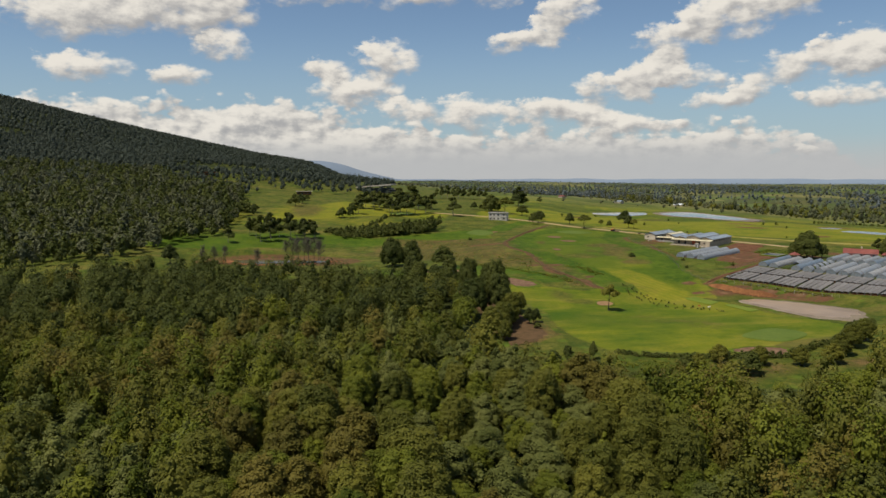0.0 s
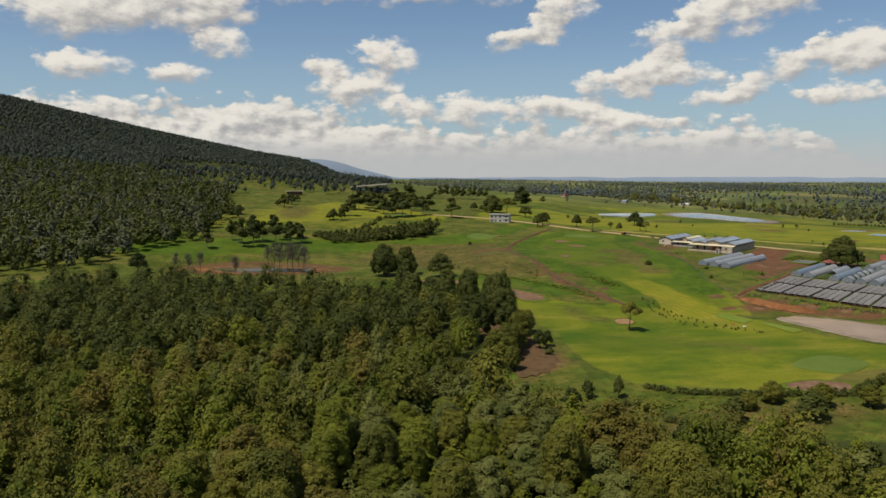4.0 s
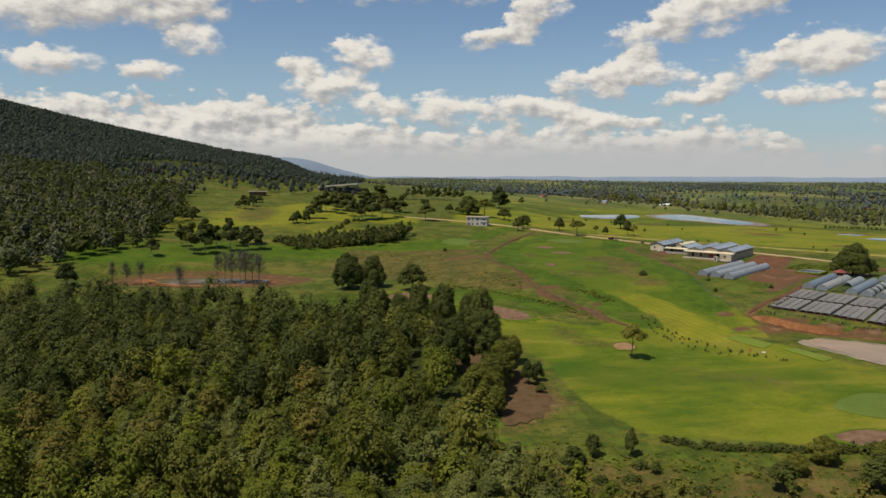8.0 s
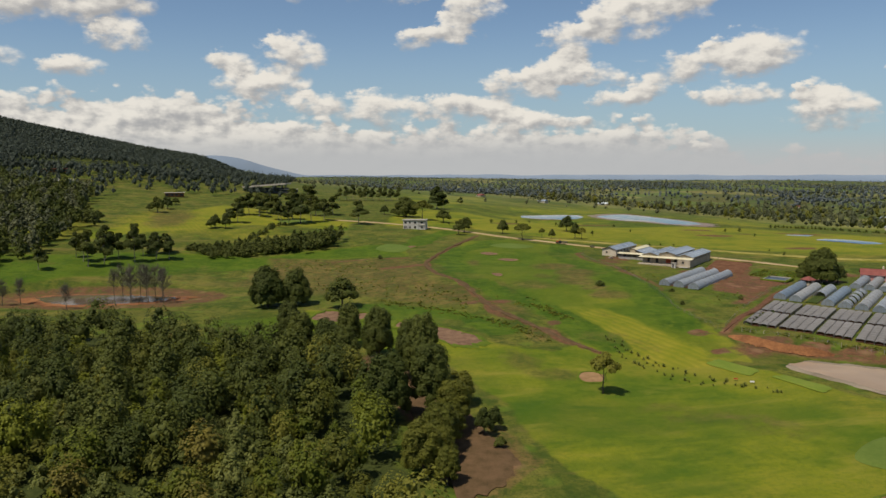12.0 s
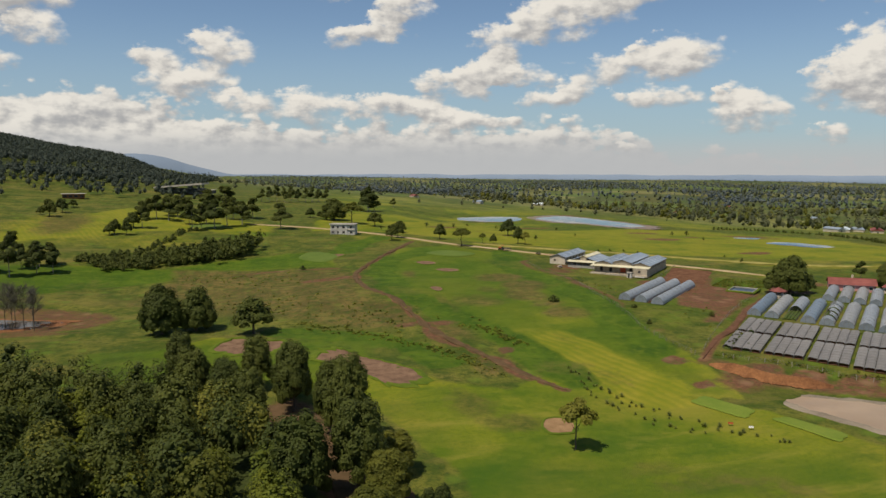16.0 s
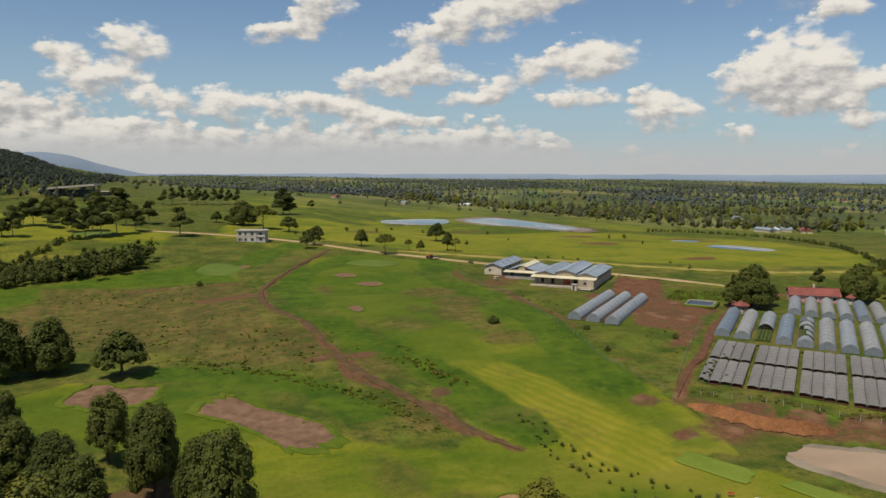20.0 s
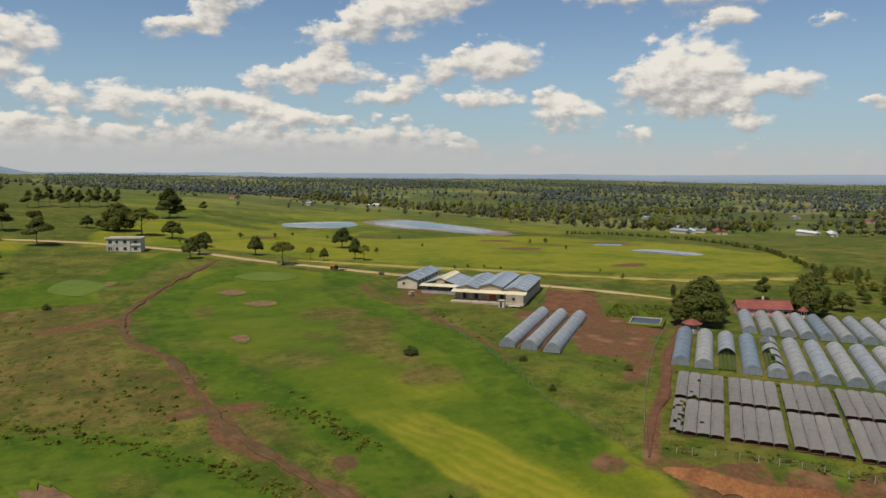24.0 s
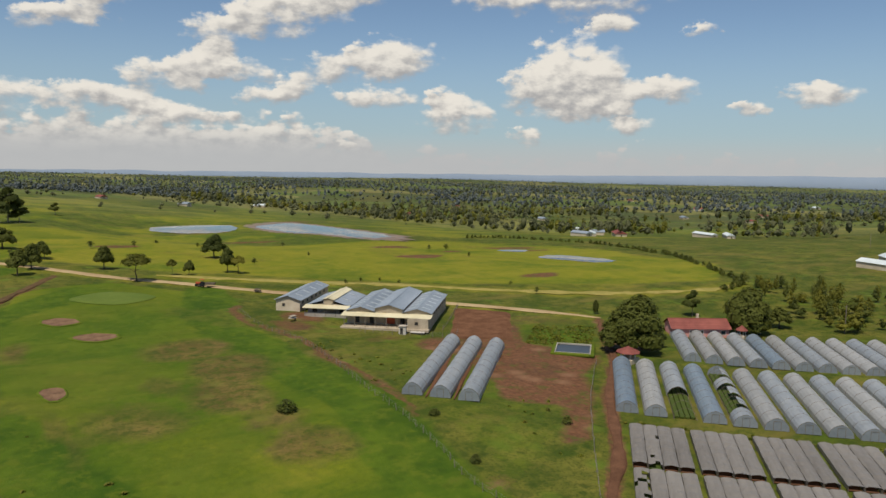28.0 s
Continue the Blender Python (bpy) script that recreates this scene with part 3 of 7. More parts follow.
# yellow turf; on the far lawns and left slope it also paints sunlight
GOLD = [((125, 394), 9, 12, 0.5), ((-40, 690), 30, 30, 0.6), ((-20, 640), 30, 22, 0.6), ((105, 610), 40, 20, 0.55), ((230, 560), 60, 26, 0.5), ((300, 500), 46, 24, 0.5), ((110, 275), 30, 22, 0.25), ((85, 330), 14, 12, 0.4), ((200, 640), 70, 40, 0.6), ((300, 580), 60, 40, 0.5), ((140, 700), 50, 40, 0.6), ((-80, 640), 50, 70, 0.8), ((-30, 600), 40, 30, 0.6), ((-150, 600), 40, 70, 0.6)]


def build_ground():
    xs = axis(-4300, -70, 236, 4950, 2.2, 1.05)
    ys = axis(-320, 190, 600, 4950, 2.2, 1.05)
    gx, gy = np.meshgrid(xs, ys)
    x, y = gx.ravel(), gy.ravel()
    z = lie(x, y)
    n1 = np.array([noise.noise(Vector((a * 0.03, b * 0.03, 3))) for a, b in zip(x, y)])
    n2 = np.array([noise.noise(Vector((a * 0.11, b * 0.11, 6))) for a, b in zip(x, y)])
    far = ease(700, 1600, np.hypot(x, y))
    wx, wy = x + 5 * n1 + 2.0 * n2, y - 5 * n1 + 2.0 * n2
    mown = np.zeros_like(x)
    for ring, k in ((FAIRWAY, 1.0), (LAWN, 1.0), (BACK_LAWN, 0.9), (RIDGE_LAWN, 0.8), (WIDE_LAWN, 0.95), (FARM_GRASS, 0.30)):
        mown = np.maximum(mown, k * ease(3, -3, to_area(wx, wy, ring)))
    streak = np.sin(x * 0.021 + y * 0.034 + 2 * n1) * np.sin(y * 0.052 - x * 0.013 + n2)
    fields = ease(650, 760, y) * ease(4500, 2500, y) * ease(60, 120, x) * (0.55 + 0.4 * streak)
    mown = np.maximum(mown, fields)

    def spots(rows):
        v = np.zeros_like(x)
        for (cx, cy), rx, ry, k in rows:
            v = np.maximum(v, k * ease(1.35, 0.25, np.hypot((wx - cx) / rx, (wy - cy) / ry)))
        return v

    soil = spots(REDS)
    for ring, k in ((PLOT, 0.45), (BANK, 0.66)):
        soil = np.maximum(soil, k * ease(6, -6, to_area(wx, wy, ring)))
    soil = np.maximum(soil, 0.9 * ease(2.6, 0.5, to_line(x + 1.2 * n2, y + 1.2 * n1, np.array(TRACK))))
    soil = np.maximum(soil, 0.7 * ease(3.2, 0.8, to_line(x, y, np.array(FARM_TRACK))))
    soil = np.maximum(soil, 0.6 * ease(14, 3, np.hypot(x + 76, (y - 448) * 1.9) - 44))
    soil = np.maximum(soil, 0.62 * ease(3.4, 0.8, to_line(wx, wy, np.array([(158, 520), (155, 490), (159, 468), (156.5, 443), (153, 421), (151, 405)]))))
    soil = np.maximum(soil, 0.78 * ease(4, -4, to_area(wx, wy, FARM_SOIL)))
    soil = soil * (1 - 0.8 * ease(3, -3, to_area(wx, wy, VEG_PLOT)))
    dry = np.maximum(spots(BROWN), 0.78 * ease(10, -10, to_area(wx, wy, MEADOW)))
    dry = np.maximum(dry, 0.92 * ease(8, -8, to_area(wx, wy, [(-16, 541), (20, 528), (68, 505), (63, 442), (28, 461), (-8, 484)])))
    dry = np.maximum(dry, 0.45 * ease(0.1, 0.5, n1))
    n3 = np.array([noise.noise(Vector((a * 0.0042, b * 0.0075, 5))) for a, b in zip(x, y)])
    # dry cover also mutes the far ground with distance
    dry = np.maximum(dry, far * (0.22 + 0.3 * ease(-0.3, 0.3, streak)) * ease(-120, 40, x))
    # broad dark patches painted on the far ground as shade among woods
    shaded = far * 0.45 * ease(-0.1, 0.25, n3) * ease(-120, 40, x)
    gold = spots(GOLD)
    dry = np.maximum(dry, 0.95 * ease(4.0, 1.5, to_line(x + n2, y + n1, np.array([(38, 247), (55, 263), (52, 282)]))))
    gold = np.maximum(gold, 0.95 * ease(2.5, -2.5, to_area(x + 1.5 * n2, y + 2 * n1, GOLD_STRIP)) * ease(404, 366, y))
    gold = np.maximum(gold, 0.6 * ease(14, 4, to_line(wx, wy, np.array(FAR_ROAD))))
    gold = np.maximum(gold, 0.55 * ease(9, 3, to_line(wx, wy, np.array(ROAD))))
    # far yellow streaks and lawns also carry the brightness of sunlit ground
    gold = np.maximum(gold, 0.7 * ease(0.05, 0.5, streak) * ease(600, 700, y) * ease(4500, 2500, y) * ease(60, 140, x))
    for ring, k in ((LAWN, 0.22), (WIDE_LAWN, 0.78), (BACK_LAWN, 0.72)):
        gold = np.maximum(gold, k * ease(10, -8, to_area(wx, wy, ring)) * (0.65 + 0.5 * ease(-0.4, 0.4, n1)) * ease(-20, 40, x + 0.3 * y - 60))
    lush_and_shade = np.zeros_like(x)
    for line, w in LUSH:
        lush_and_shade = np.maximum(lush_and_shade, ease(1.2 * w, 0.65 * w, to_line(wx, wy, np.array(line, float))))
    lush_and_shade = np.maximum(lush_and_shade, 0.5 * ease(0.1, -0.5, streak) * ease(600, 700, y) * ease(60, 140, x))
    # deep green on the left lawns also stands for cloud shade there
    lush_and_shade = np.maximum(lush_and_shade, 0.75 * ease(6, -6, to_area(wx, wy, RIDGE_LAWN)) + 0.6 * ease(0, 10, -np.abs(wx - 15) + 45) * ease(0, 8, -np.abs(wy - 375) + 26))
    lush_and_shade = np.maximum(lush_and_shade, 0.58 * ease(8, -8, to_area(wx, wy, FAIRWAY)) * (1 - gold))
    lush_and_shade = np.maximum(lush_and_shade, 0.75 * ease(4, -4, to_area(wx, wy, VEG_PLOT)))
    lush_and_shade = np.maximum(lush_and_shade, 0.42 * ease(4, -4, to_area(wx, wy, FARM_GRASS)))
    wood = ease(6, -4, to_area(wx, wy, WOODS))
    wood = np.maximum(wood, ease(-0.15, 0.25, -np.degrees(np.arctan2(x, y)) / 30 - 0.38 + 0.25 * n1) * ease(650, 1150, np.hypot(x, y)))
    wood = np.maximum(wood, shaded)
    rough = (1 - 0.85 * mown) * ease(900, 500, np.hypot(x, y - 200))
    z = z + n1 * (0.3 + 5 * far) * (1 - 0.7 * mown) + n2 * 0.35 * rough
    nx = len(xs)
    idx = np.arange(len(x)).reshape(len(ys), nx)
    quads = np.stack([idx[:-1, :-1], idx[:-1, 1:], idx[1:, 1:], idx[1:, :-1]], -1).reshape(-1, 4)
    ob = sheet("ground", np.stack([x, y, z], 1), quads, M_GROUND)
    # third sward channel: greyed fields come in with distance, standing for haze
    for key, rows in (("cover", (mown, soil, dry, wood)), ("sward", (lush_and_shade, gold, far * 0.8 * ease(-200, 100, x), lush_and_shade * 0 + 1))):
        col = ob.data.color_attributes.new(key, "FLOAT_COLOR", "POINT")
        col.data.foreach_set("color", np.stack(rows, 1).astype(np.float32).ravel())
    tagged(ob, "rolling green golf course turf with rough grass and red soil", "ground", kind="structure")


def draped(name, outline, mat, lift=0.3, dish=0.0, crisp=2.0, rings=(1.0, 0.93, 0.8, 0.6, 0.35, 0.12), level=None, uneven=0.0):
    """A patch that lies on the land inside a smooth outline."""
    line = smooth_line(outline, crisp, True)
    c = line.mean(0)
    if uneven:
        line = c + (line - c) * np.array([1 + uneven * noise.noise(Vector((q[0] * 0.35, q[1] * 0.35, 2))) for q in line])[:, None]
    verts, faces = [], []
    n = len(line)
    for f in rings:
        for q in c + (line - c) * f:
            up = lift - dish * (1 - f) if f < 1 else lift - 0.25
            verts.append((q[0], q[1], (lie1(*q) if level is None else level) + up))
    verts.append((c[0], c[1], (lie1(*c) if level is None else level) + lift - dish))
    for r in range(len(rings) - 1):
        for k in range(n):
            a, b = r * n + k, r * n + (k + 1) % n
            faces.append((a, b, b + n, a + n))
    o = (len(rings) - 1) * n
    faces += [(o + k, o + (k + 1) % n, len(verts) - 1) for k in range(n)]
    return sheet(name, verts, faces, mat)


def ribbon(name, line, width, mat, lift=0.3, ragged=0.25, step=3.0):
    """A strip along a line, on the land, with uneven edges and a sunken middle."""
    pts = smooth_line(line, step)
    verts, faces = [], []
    cols = (-1.0, -0.8, -0.45, 0.0, 0.45, 0.8, 1.0)
    for i, q in enumerate(pts):
        d = pts[min(i + 1, len(pts) - 1)] - pts[max(i - 1, 0)]
        side = np.array([d[1], -d[0]]) / (np.linalg.norm(d) + 1e-9)
        w = width / 2 * (1 + ragged * noise.noise(Vector((q[0] * 0.15, q[1] * 0.15, 7)))) * min(1.0, 0.15 + 0.12 * min(i, len(pts) - 1 - i))
        for k in cols:
            e = q + side * w * k
            verts.append((e[0], e[1], lie1(*e) + (lift - 0.25 if abs(k) == 1 else lift - (0.05 if k == 0 else 0.0))))
    m = len(cols)
    for i in range(len(pts) - 1):
        for k in range(m - 1):
            a = i * m + k
            faces.append((a, a + 1, a + m + 1, a + m))
    return sheet(name, verts, faces, mat)


def water_material(name, tone, rough):
    m, nt, b = shade_tree(name, rough, 0.5)
    b.inputs["IOR"].default_value = 1.33
    f = tex(nt, 0.06, 4)
    nt.links.new(blend(nt, remap(nt, f, 0.35, 0.65), tone, tuple(v * 0.7 for v in tone)), b.inputs["Base Color"])
    relief(nt, b, tex(nt, 1.2, 3), 0.06, 0.05)
    return m


build_ground()

# ---- kit ----
def part(name, data, mat, parent, label="", place=None):
    """One mesh under a thing or a part. data: a bmesh, a mesh, or (verts, faces)."""
    if isinstance(data, tuple):
        me = bpy.data.meshes.new(name)
        me.from_pydata([tuple(map(float, v)) for v in data[0]], [], [tuple(map(int, q)) for q in data[1]])
        me.materials.append(mat)
    elif isinstance(data, bpy.types.Mesh):
        me = data
    else:
        me = bpy.data.meshes.new(name)
        data.to_mesh(me)
        data.free()
        me.materials.append(mat)
    ob = new(name, me)
    ob.parent = parent
    if place is not None:
        ob.matrix_basis = place
    if label:
        ob["label"] = label
    return ob


def root(name, m, label, category, group="", kind=""):
    ob = new(name)
    ob.empty_display_size = 0.5
    ob.matrix_basis = m
    return tagged(ob, label, category, group, kind)


def box(bm, cx, cy, cz, sx, sy, sz, bevel=0.0, turn=None):
    """A block of the given size round its centre."""
    m = Matrix.Translation((cx, cy, cz)) @ (turn or Matrix.Identity(4)) @ Matrix.Diagonal((sx, sy, sz, 1))
    r = bmesh.ops.create_cube(bm, size=1, matrix=m)
    if bevel:
        edges = {e for v in r["verts"] for e in v.link_edges}
        bmesh.ops.bevel(bm, geom=list(edges), offset=bevel, segments=1, affect="EDGES")


def block(cx, cy, cz, sx, sy, sz, bevel=0.02, turn=None):
    bm = bmesh.new()
    box(bm, cx, cy, cz, sx, sy, sz, bevel, turn)
    return bm


def rod(bm, a, b, r0, r1=None, sides=7):
    """A tapered round bar from a to b."""
    a, b = Vector(a), Vector(b)
    r1 = r0 if r1 is None else r1
    q = (b - a).to_track_quat("Z", "Y").to_matrix()
    rings = []
    for c, r in ((a, r0), (b, r1)):
        rings.append([bm.verts.new(c + q @ Vector((r * math.cos(k * math.tau / sides), r * math.sin(k * math.tau / sides), 0))) for k in range(sides)])
    for k in range(sides):
        bm.faces.new((rings[0][k], rings[0][(k + 1) % sides], rings[1][(k + 1) % sides], rings[1][k]))
    bm.faces.new(rings[1])
    bm.faces.new(rings[0][::-1])


def prism(outline, depth, axis_y=True):
    """A closed outline in x, z pushed along y from 0 to depth."""
    n = len(outline)
    verts = [(x, 0, z) for x, z in outline] + [(x, depth, z) for x, z in outline]
    faces = [tuple(range(n))[::-1], tuple(range(n, 2 * n))] + [(k, (k + 1) % n, n + (k + 1) % n, n + k) for k in range(n)]
    bm = bmesh.new()
    vs = [bm.verts.new(v) for v in verts]
    for q in faces:
        bm.faces.new([vs[i] for i in q])
    bmesh.ops.recalc_face_normals(bm, faces=bm.faces)
    return bm

# ---- trees ----
def leaf_cards(rng, lobes, count, size, up=0.35):
    """Small leaf clumps over the outside of overlapping lobes (x, y, z, rx, ry, rz): verts and quads."""
    lobes = np.array(lobes, float)
    area = (lobes[:, 3] * lobes[:, 5]) ** 1.0
    pick = rng.choice(len(lobes), count * 2, p=area / area.sum())
    d = rng.normal(size=(count * 2, 3))
    d /= np.linalg.norm(d, axis=1)[:, None]
    low = d[:, 2] < -0.45
    d[low, 2] *= -1
    c, r = lobes[pick, :3], lobes[pick, 3:]
    p = c + d * r * rng.uniform(0.84, 1.05, (count * 2, 1))
    inner = np.zeros(len(p), bool)
    for k, l in enumerate(lobes):
        inner |= (pick != k) & ((((p - l[:3]) / l[3:]) ** 2).sum(1) < 0.62)
    keep = np.where(~inner)[0][:count]
    p, d, n = p[keep], d[keep] / r[keep], len(keep)
    d /= np.linalg.norm(d, axis=1)[:, None]
    whole = (p - np.array([0, 0, 0.42])) / np.array([0.40, 0.40, 0.46])
    whole /= np.linalg.norm(whole, axis=1)[:, None] + 1e-9
    nrm = 0.40 * d + 0.70 * whole + rng.normal(size=(n, 3)) * 0.20 + np.array([0, 0, up])
    nrm /= np.linalg.norm(nrm, axis=1)[:, None]
    a = np.cross(nrm, rng.normal(size=(n, 3)))
    a /= np.linalg.norm(a, axis=1)[:, None] + 1e-9
    b = np.cross(nrm, a)
    s = size * rng.uniform(0.55, 1.3, (n, 1))
    v = np.stack([p - a * s + b * s * rng.uniform(-0.4, 0.4, (n, 1)), p - b * s * 0.8 + nrm * s * 0.18, p + a * s + b * s * rng.uniform(-0.4, 0.4, (n, 1)), p + b * s * 0.8 + nrm * s * 0.18], 1)
    return v.reshape(-1, 3), np.arange(4 * n).reshape(-1, 4)


def lobe_core(rng, lobes, shrink, rings=3, sides=6):
    """Rough closed bodies inside the lobes, so that no light falls straight through."""
    verts, faces = [], []
    for x, y, z, rx, ry, rz in lobes:
        o = len(verts)
        for i in range(rings + 1):
            f = math.pi * i / rings
            for k in range(sides):
                g = math.tau * k / sides
                j = shrink * rng.uniform(0.85, 1.1)
                verts.append((x + rx * j * math.sin(f) * math.cos(g), y + ry * j * math.sin(f) * math.sin(g), z + rz * j * math.cos(f)))
        for i in range(rings):
            for k in range(sides):
                a, b = o + i * sides + k, o + i * sides + (k + 1) % sides
                faces.append((a, b, b + sides, a + sides))
    return np.array(verts), np.array(faces)


def lobes_of(rng, shape):
    """Lobes of a crown in a tree one unit high and about one unit wide at its widest."""
    out = []
    if shape == "cone":
        for i in range(11):
            h = 0.16 + 0.80 * i / 10
            w = 0.40 * (1.02 - h) ** 0.75 + 0.03
            for k in range(3 if h < 0.8 else 1):
                g = rng.uniform(0, math.tau)
                o = w * 0.45 if h < 0.8 else 0
                out.append((o * math.cos(g), o * math.sin(g), h - 0.02, w * 0.72, w * 0.72, 0.085))
    elif shape == "egg":
        lean = rng.normal(size=2) * 0.025
        for i in range(30):
            h = 0.17 + 0.72 * (i / 29) ** 0.92
            w = 0.355 * math.sin(math.pi * ((h - 0.08) / 0.93) ** 0.78) ** 0.62
            g = i * 2.4 + rng.uniform(-0.4, 0.4)
            o = w * rng.uniform(0.60, 0.80) * (0.45 if h > 0.83 else 1)
            q = rng.uniform(0.36, 0.50) * max(w, 0.20)
            out.append((o * math.cos(g) + lean[0] * h, o * math.sin(g) + lean[1] * h, h, q, q, rng.uniform(0.075, 0.12)))
        out.append((0, 0, 0.40, 0.25, 0.25, 0.25))
        out.append((0, 0, 0.64, 0.19, 0.19, 0.20))
    elif shape == "pine":
        # a broad dome of upswept boughs
        lean = rng.normal(size=2) * 0.03
        for i in range(38):
            h = 0.26 + 0.66 * (i / 37) ** 0.85
            w = 0.375 * math.sqrt(max(0.0, 1 - (max(h - 0.30, 0.0) / 0.66) ** 2.3)) + 0.02
            g = i * 2.4 + rng.uniform(-0.4, 0.4)
            o = w * rng.uniform(0.66, 0.84)
            q = rng.uniform(0.095, 0.135)
            out.append((o * math.cos(g) + lean[0] * h, o * math.sin(g) + lean[1] * h, h, q, q, q * rng.uniform(0.75, 1.1)))
        out.append((0, 0, 0.44, 0.32, 0.32, 0.29))
        out.append((0, 0, 0.66, 0.24, 0.24, 0.24))
    elif shape == "dome":
        for i in range(16):
            g, q = i * 2.4 + rng.uniform(-0.3, 0.3), math.sqrt((i + 0.5) / 16)
            h = 0.27 + 0.53 * (1 - q * q) + rng.uniform(-0.06, 0.06)
            out.append((0.36 * q * math.cos(g), 0.36 * q * math.sin(g), h, 0.17, 0.17, 0.18 * rng.uniform(0.8, 1.2)))
        out += [(0.30 * math.cos(i * 0.9), 0.30 * math.sin(i * 0.9), 0.20 + 0.03 * (i % 2), 0.15, 0.15, 0.14) for i in range(7)]
        out.append((0, 0, 0.40, 0.30, 0.30, 0.24))
    elif shape == "umbrella":
        for i in range(14):
            g, q = i * 2.4 + rng.uniform(-0.3, 0.3), math.sqrt((i + 0.5) / 14)
            h = 0.62 + 0.24 * (1 - q * q) + rng.uniform(-0.06, 0.05)
            out.append((0.38 * q * math.cos(g), 0.38 * q * math.sin(g), h, 0.15, 0.15, 0.11))
    elif shape == "tall":
        for i in range(13):
            h = 0.32 + 0.62 * rng.uniform(0, 1) ** 0.9
            g = rng.uniform(0, math.tau)
            q = 0.30 * rng.uniform(0.2, 1) * (1.25 - h)
            out.append((q * 1.5 * math.cos(g), q * 1.5 * math.sin(g), h, 0.17 * (1.35 - h) + 0.05, 0.17 * (1.35 - h) + 0.05, 0.10))
    else:  # bushy
        for i in range(20):
            g, q = i * 2.4 + rng.uniform(-0.5, 0.5), math.sqrt((i + 0.5) / 20)
            h = 0.34 + 0.50 * (1 - q ** 1.7) + rng.uniform(-0.09, 0.09)
            s = rng.uniform(0.09, 0.16)
            out.append((0.35 * q * math.cos(g), 0.35 * q * math.sin(g), h, s, s, rng.uniform(0.09, 0.17)))
        out.append((0, 0, 0.46, 0.27, 0.27, 0.26))
    return out


def crown_arrays(seed, shape, cards, size, core=0.86, up=0.35):
    rng = np.random.default_rng(seed)
    lobes = lobes_of(rng, shape)
    v, q = leaf_cards(rng, lobes, cards, size, up)
    if cards < 800:
        # few broad bodies are enough inside a crown that stays far off
        pick = lobes[:: max(1, len(lobes) // (1 if cards < 50 else 4))][: 1 if cards < 50 else 4]
        if cards < 50:
            pick = [(0, 0, 0.5, 0.30, 0.30, 0.34)]
        else:
            pick = [(x * 0.8, y * 0.8, z, a * 1.1, b * 1.1, c * 1.1) for x, y, z, a, b, c in pick] + [(0, 0, 0.46, 0.23, 0.23, 0.25)]
        w, f = lobe_core(rng, pick, core, 3, 5)
    else:
        w, f = lobe_core(rng, lobes, core, 3, 5)
    return np.vstack([v, w]), np.vstack([q, f + len(v)])


def trunk_mesh(seed, shape, mat, thick=0.022):
    """A leaning, tapered trunk with limbs into the crown, one unit high."""
    rng = np.random.default_rng(seed + 500)
    bm = bmesh.new()
    p, r = Vector((0, 0, -0.03)), thick * 1.25
    top = {"cone": 0.9, "umbrella": 0.66, "tall": 0.85}.get(shape, 0.62)
    steps = 4
    nodes = [p]
    for i in range(steps):
        q = Vector((rng.normal() * 0.015, rng.normal() * 0.015, top * (i + 1) / steps))
        rod(bm, p, q, r, r * 0.78)
        p, r = q, r * 0.78
        nodes.append(p)
    for k in range(7):
        base = nodes[2 if k < 3 else 3].lerp(nodes[3 if k < 3 else 4], rng.uniform(0, 0.9))
        g = k * 2.4 + rng.uniform(-0.4, 0.4)
        reach = rng.uniform(0.14, 0.28)
        mid = base + Vector((math.cos(g) * reach * 0.55, math.sin(g) * reach * 0.55, 0.06))
        end = base + Vector((math.cos(g) * reach, math.sin(g) * reach, rng.uniform(0.12, 0.22)))
        rod(bm, base, mid, thick * 0.5, thick * 0.32, 5)
        rod(bm, mid, end, thick * 0.32, thick * 0.12, 5)
    me = bpy.data.meshes.new("trunk")
    bm.to_mesh(me)
    bm.free()
    me.materials.append(mat)
    return me


def crown_mesh(seed, shape, cards, size, mat, core=0.86):
    v, q = crown_arrays(seed, shape, cards, size, core)
    me = bpy.data.meshes.new("crown")
    me.from_pydata(v.tolist(), [], q.tolist())
    me.materials.append(mat)
    return me


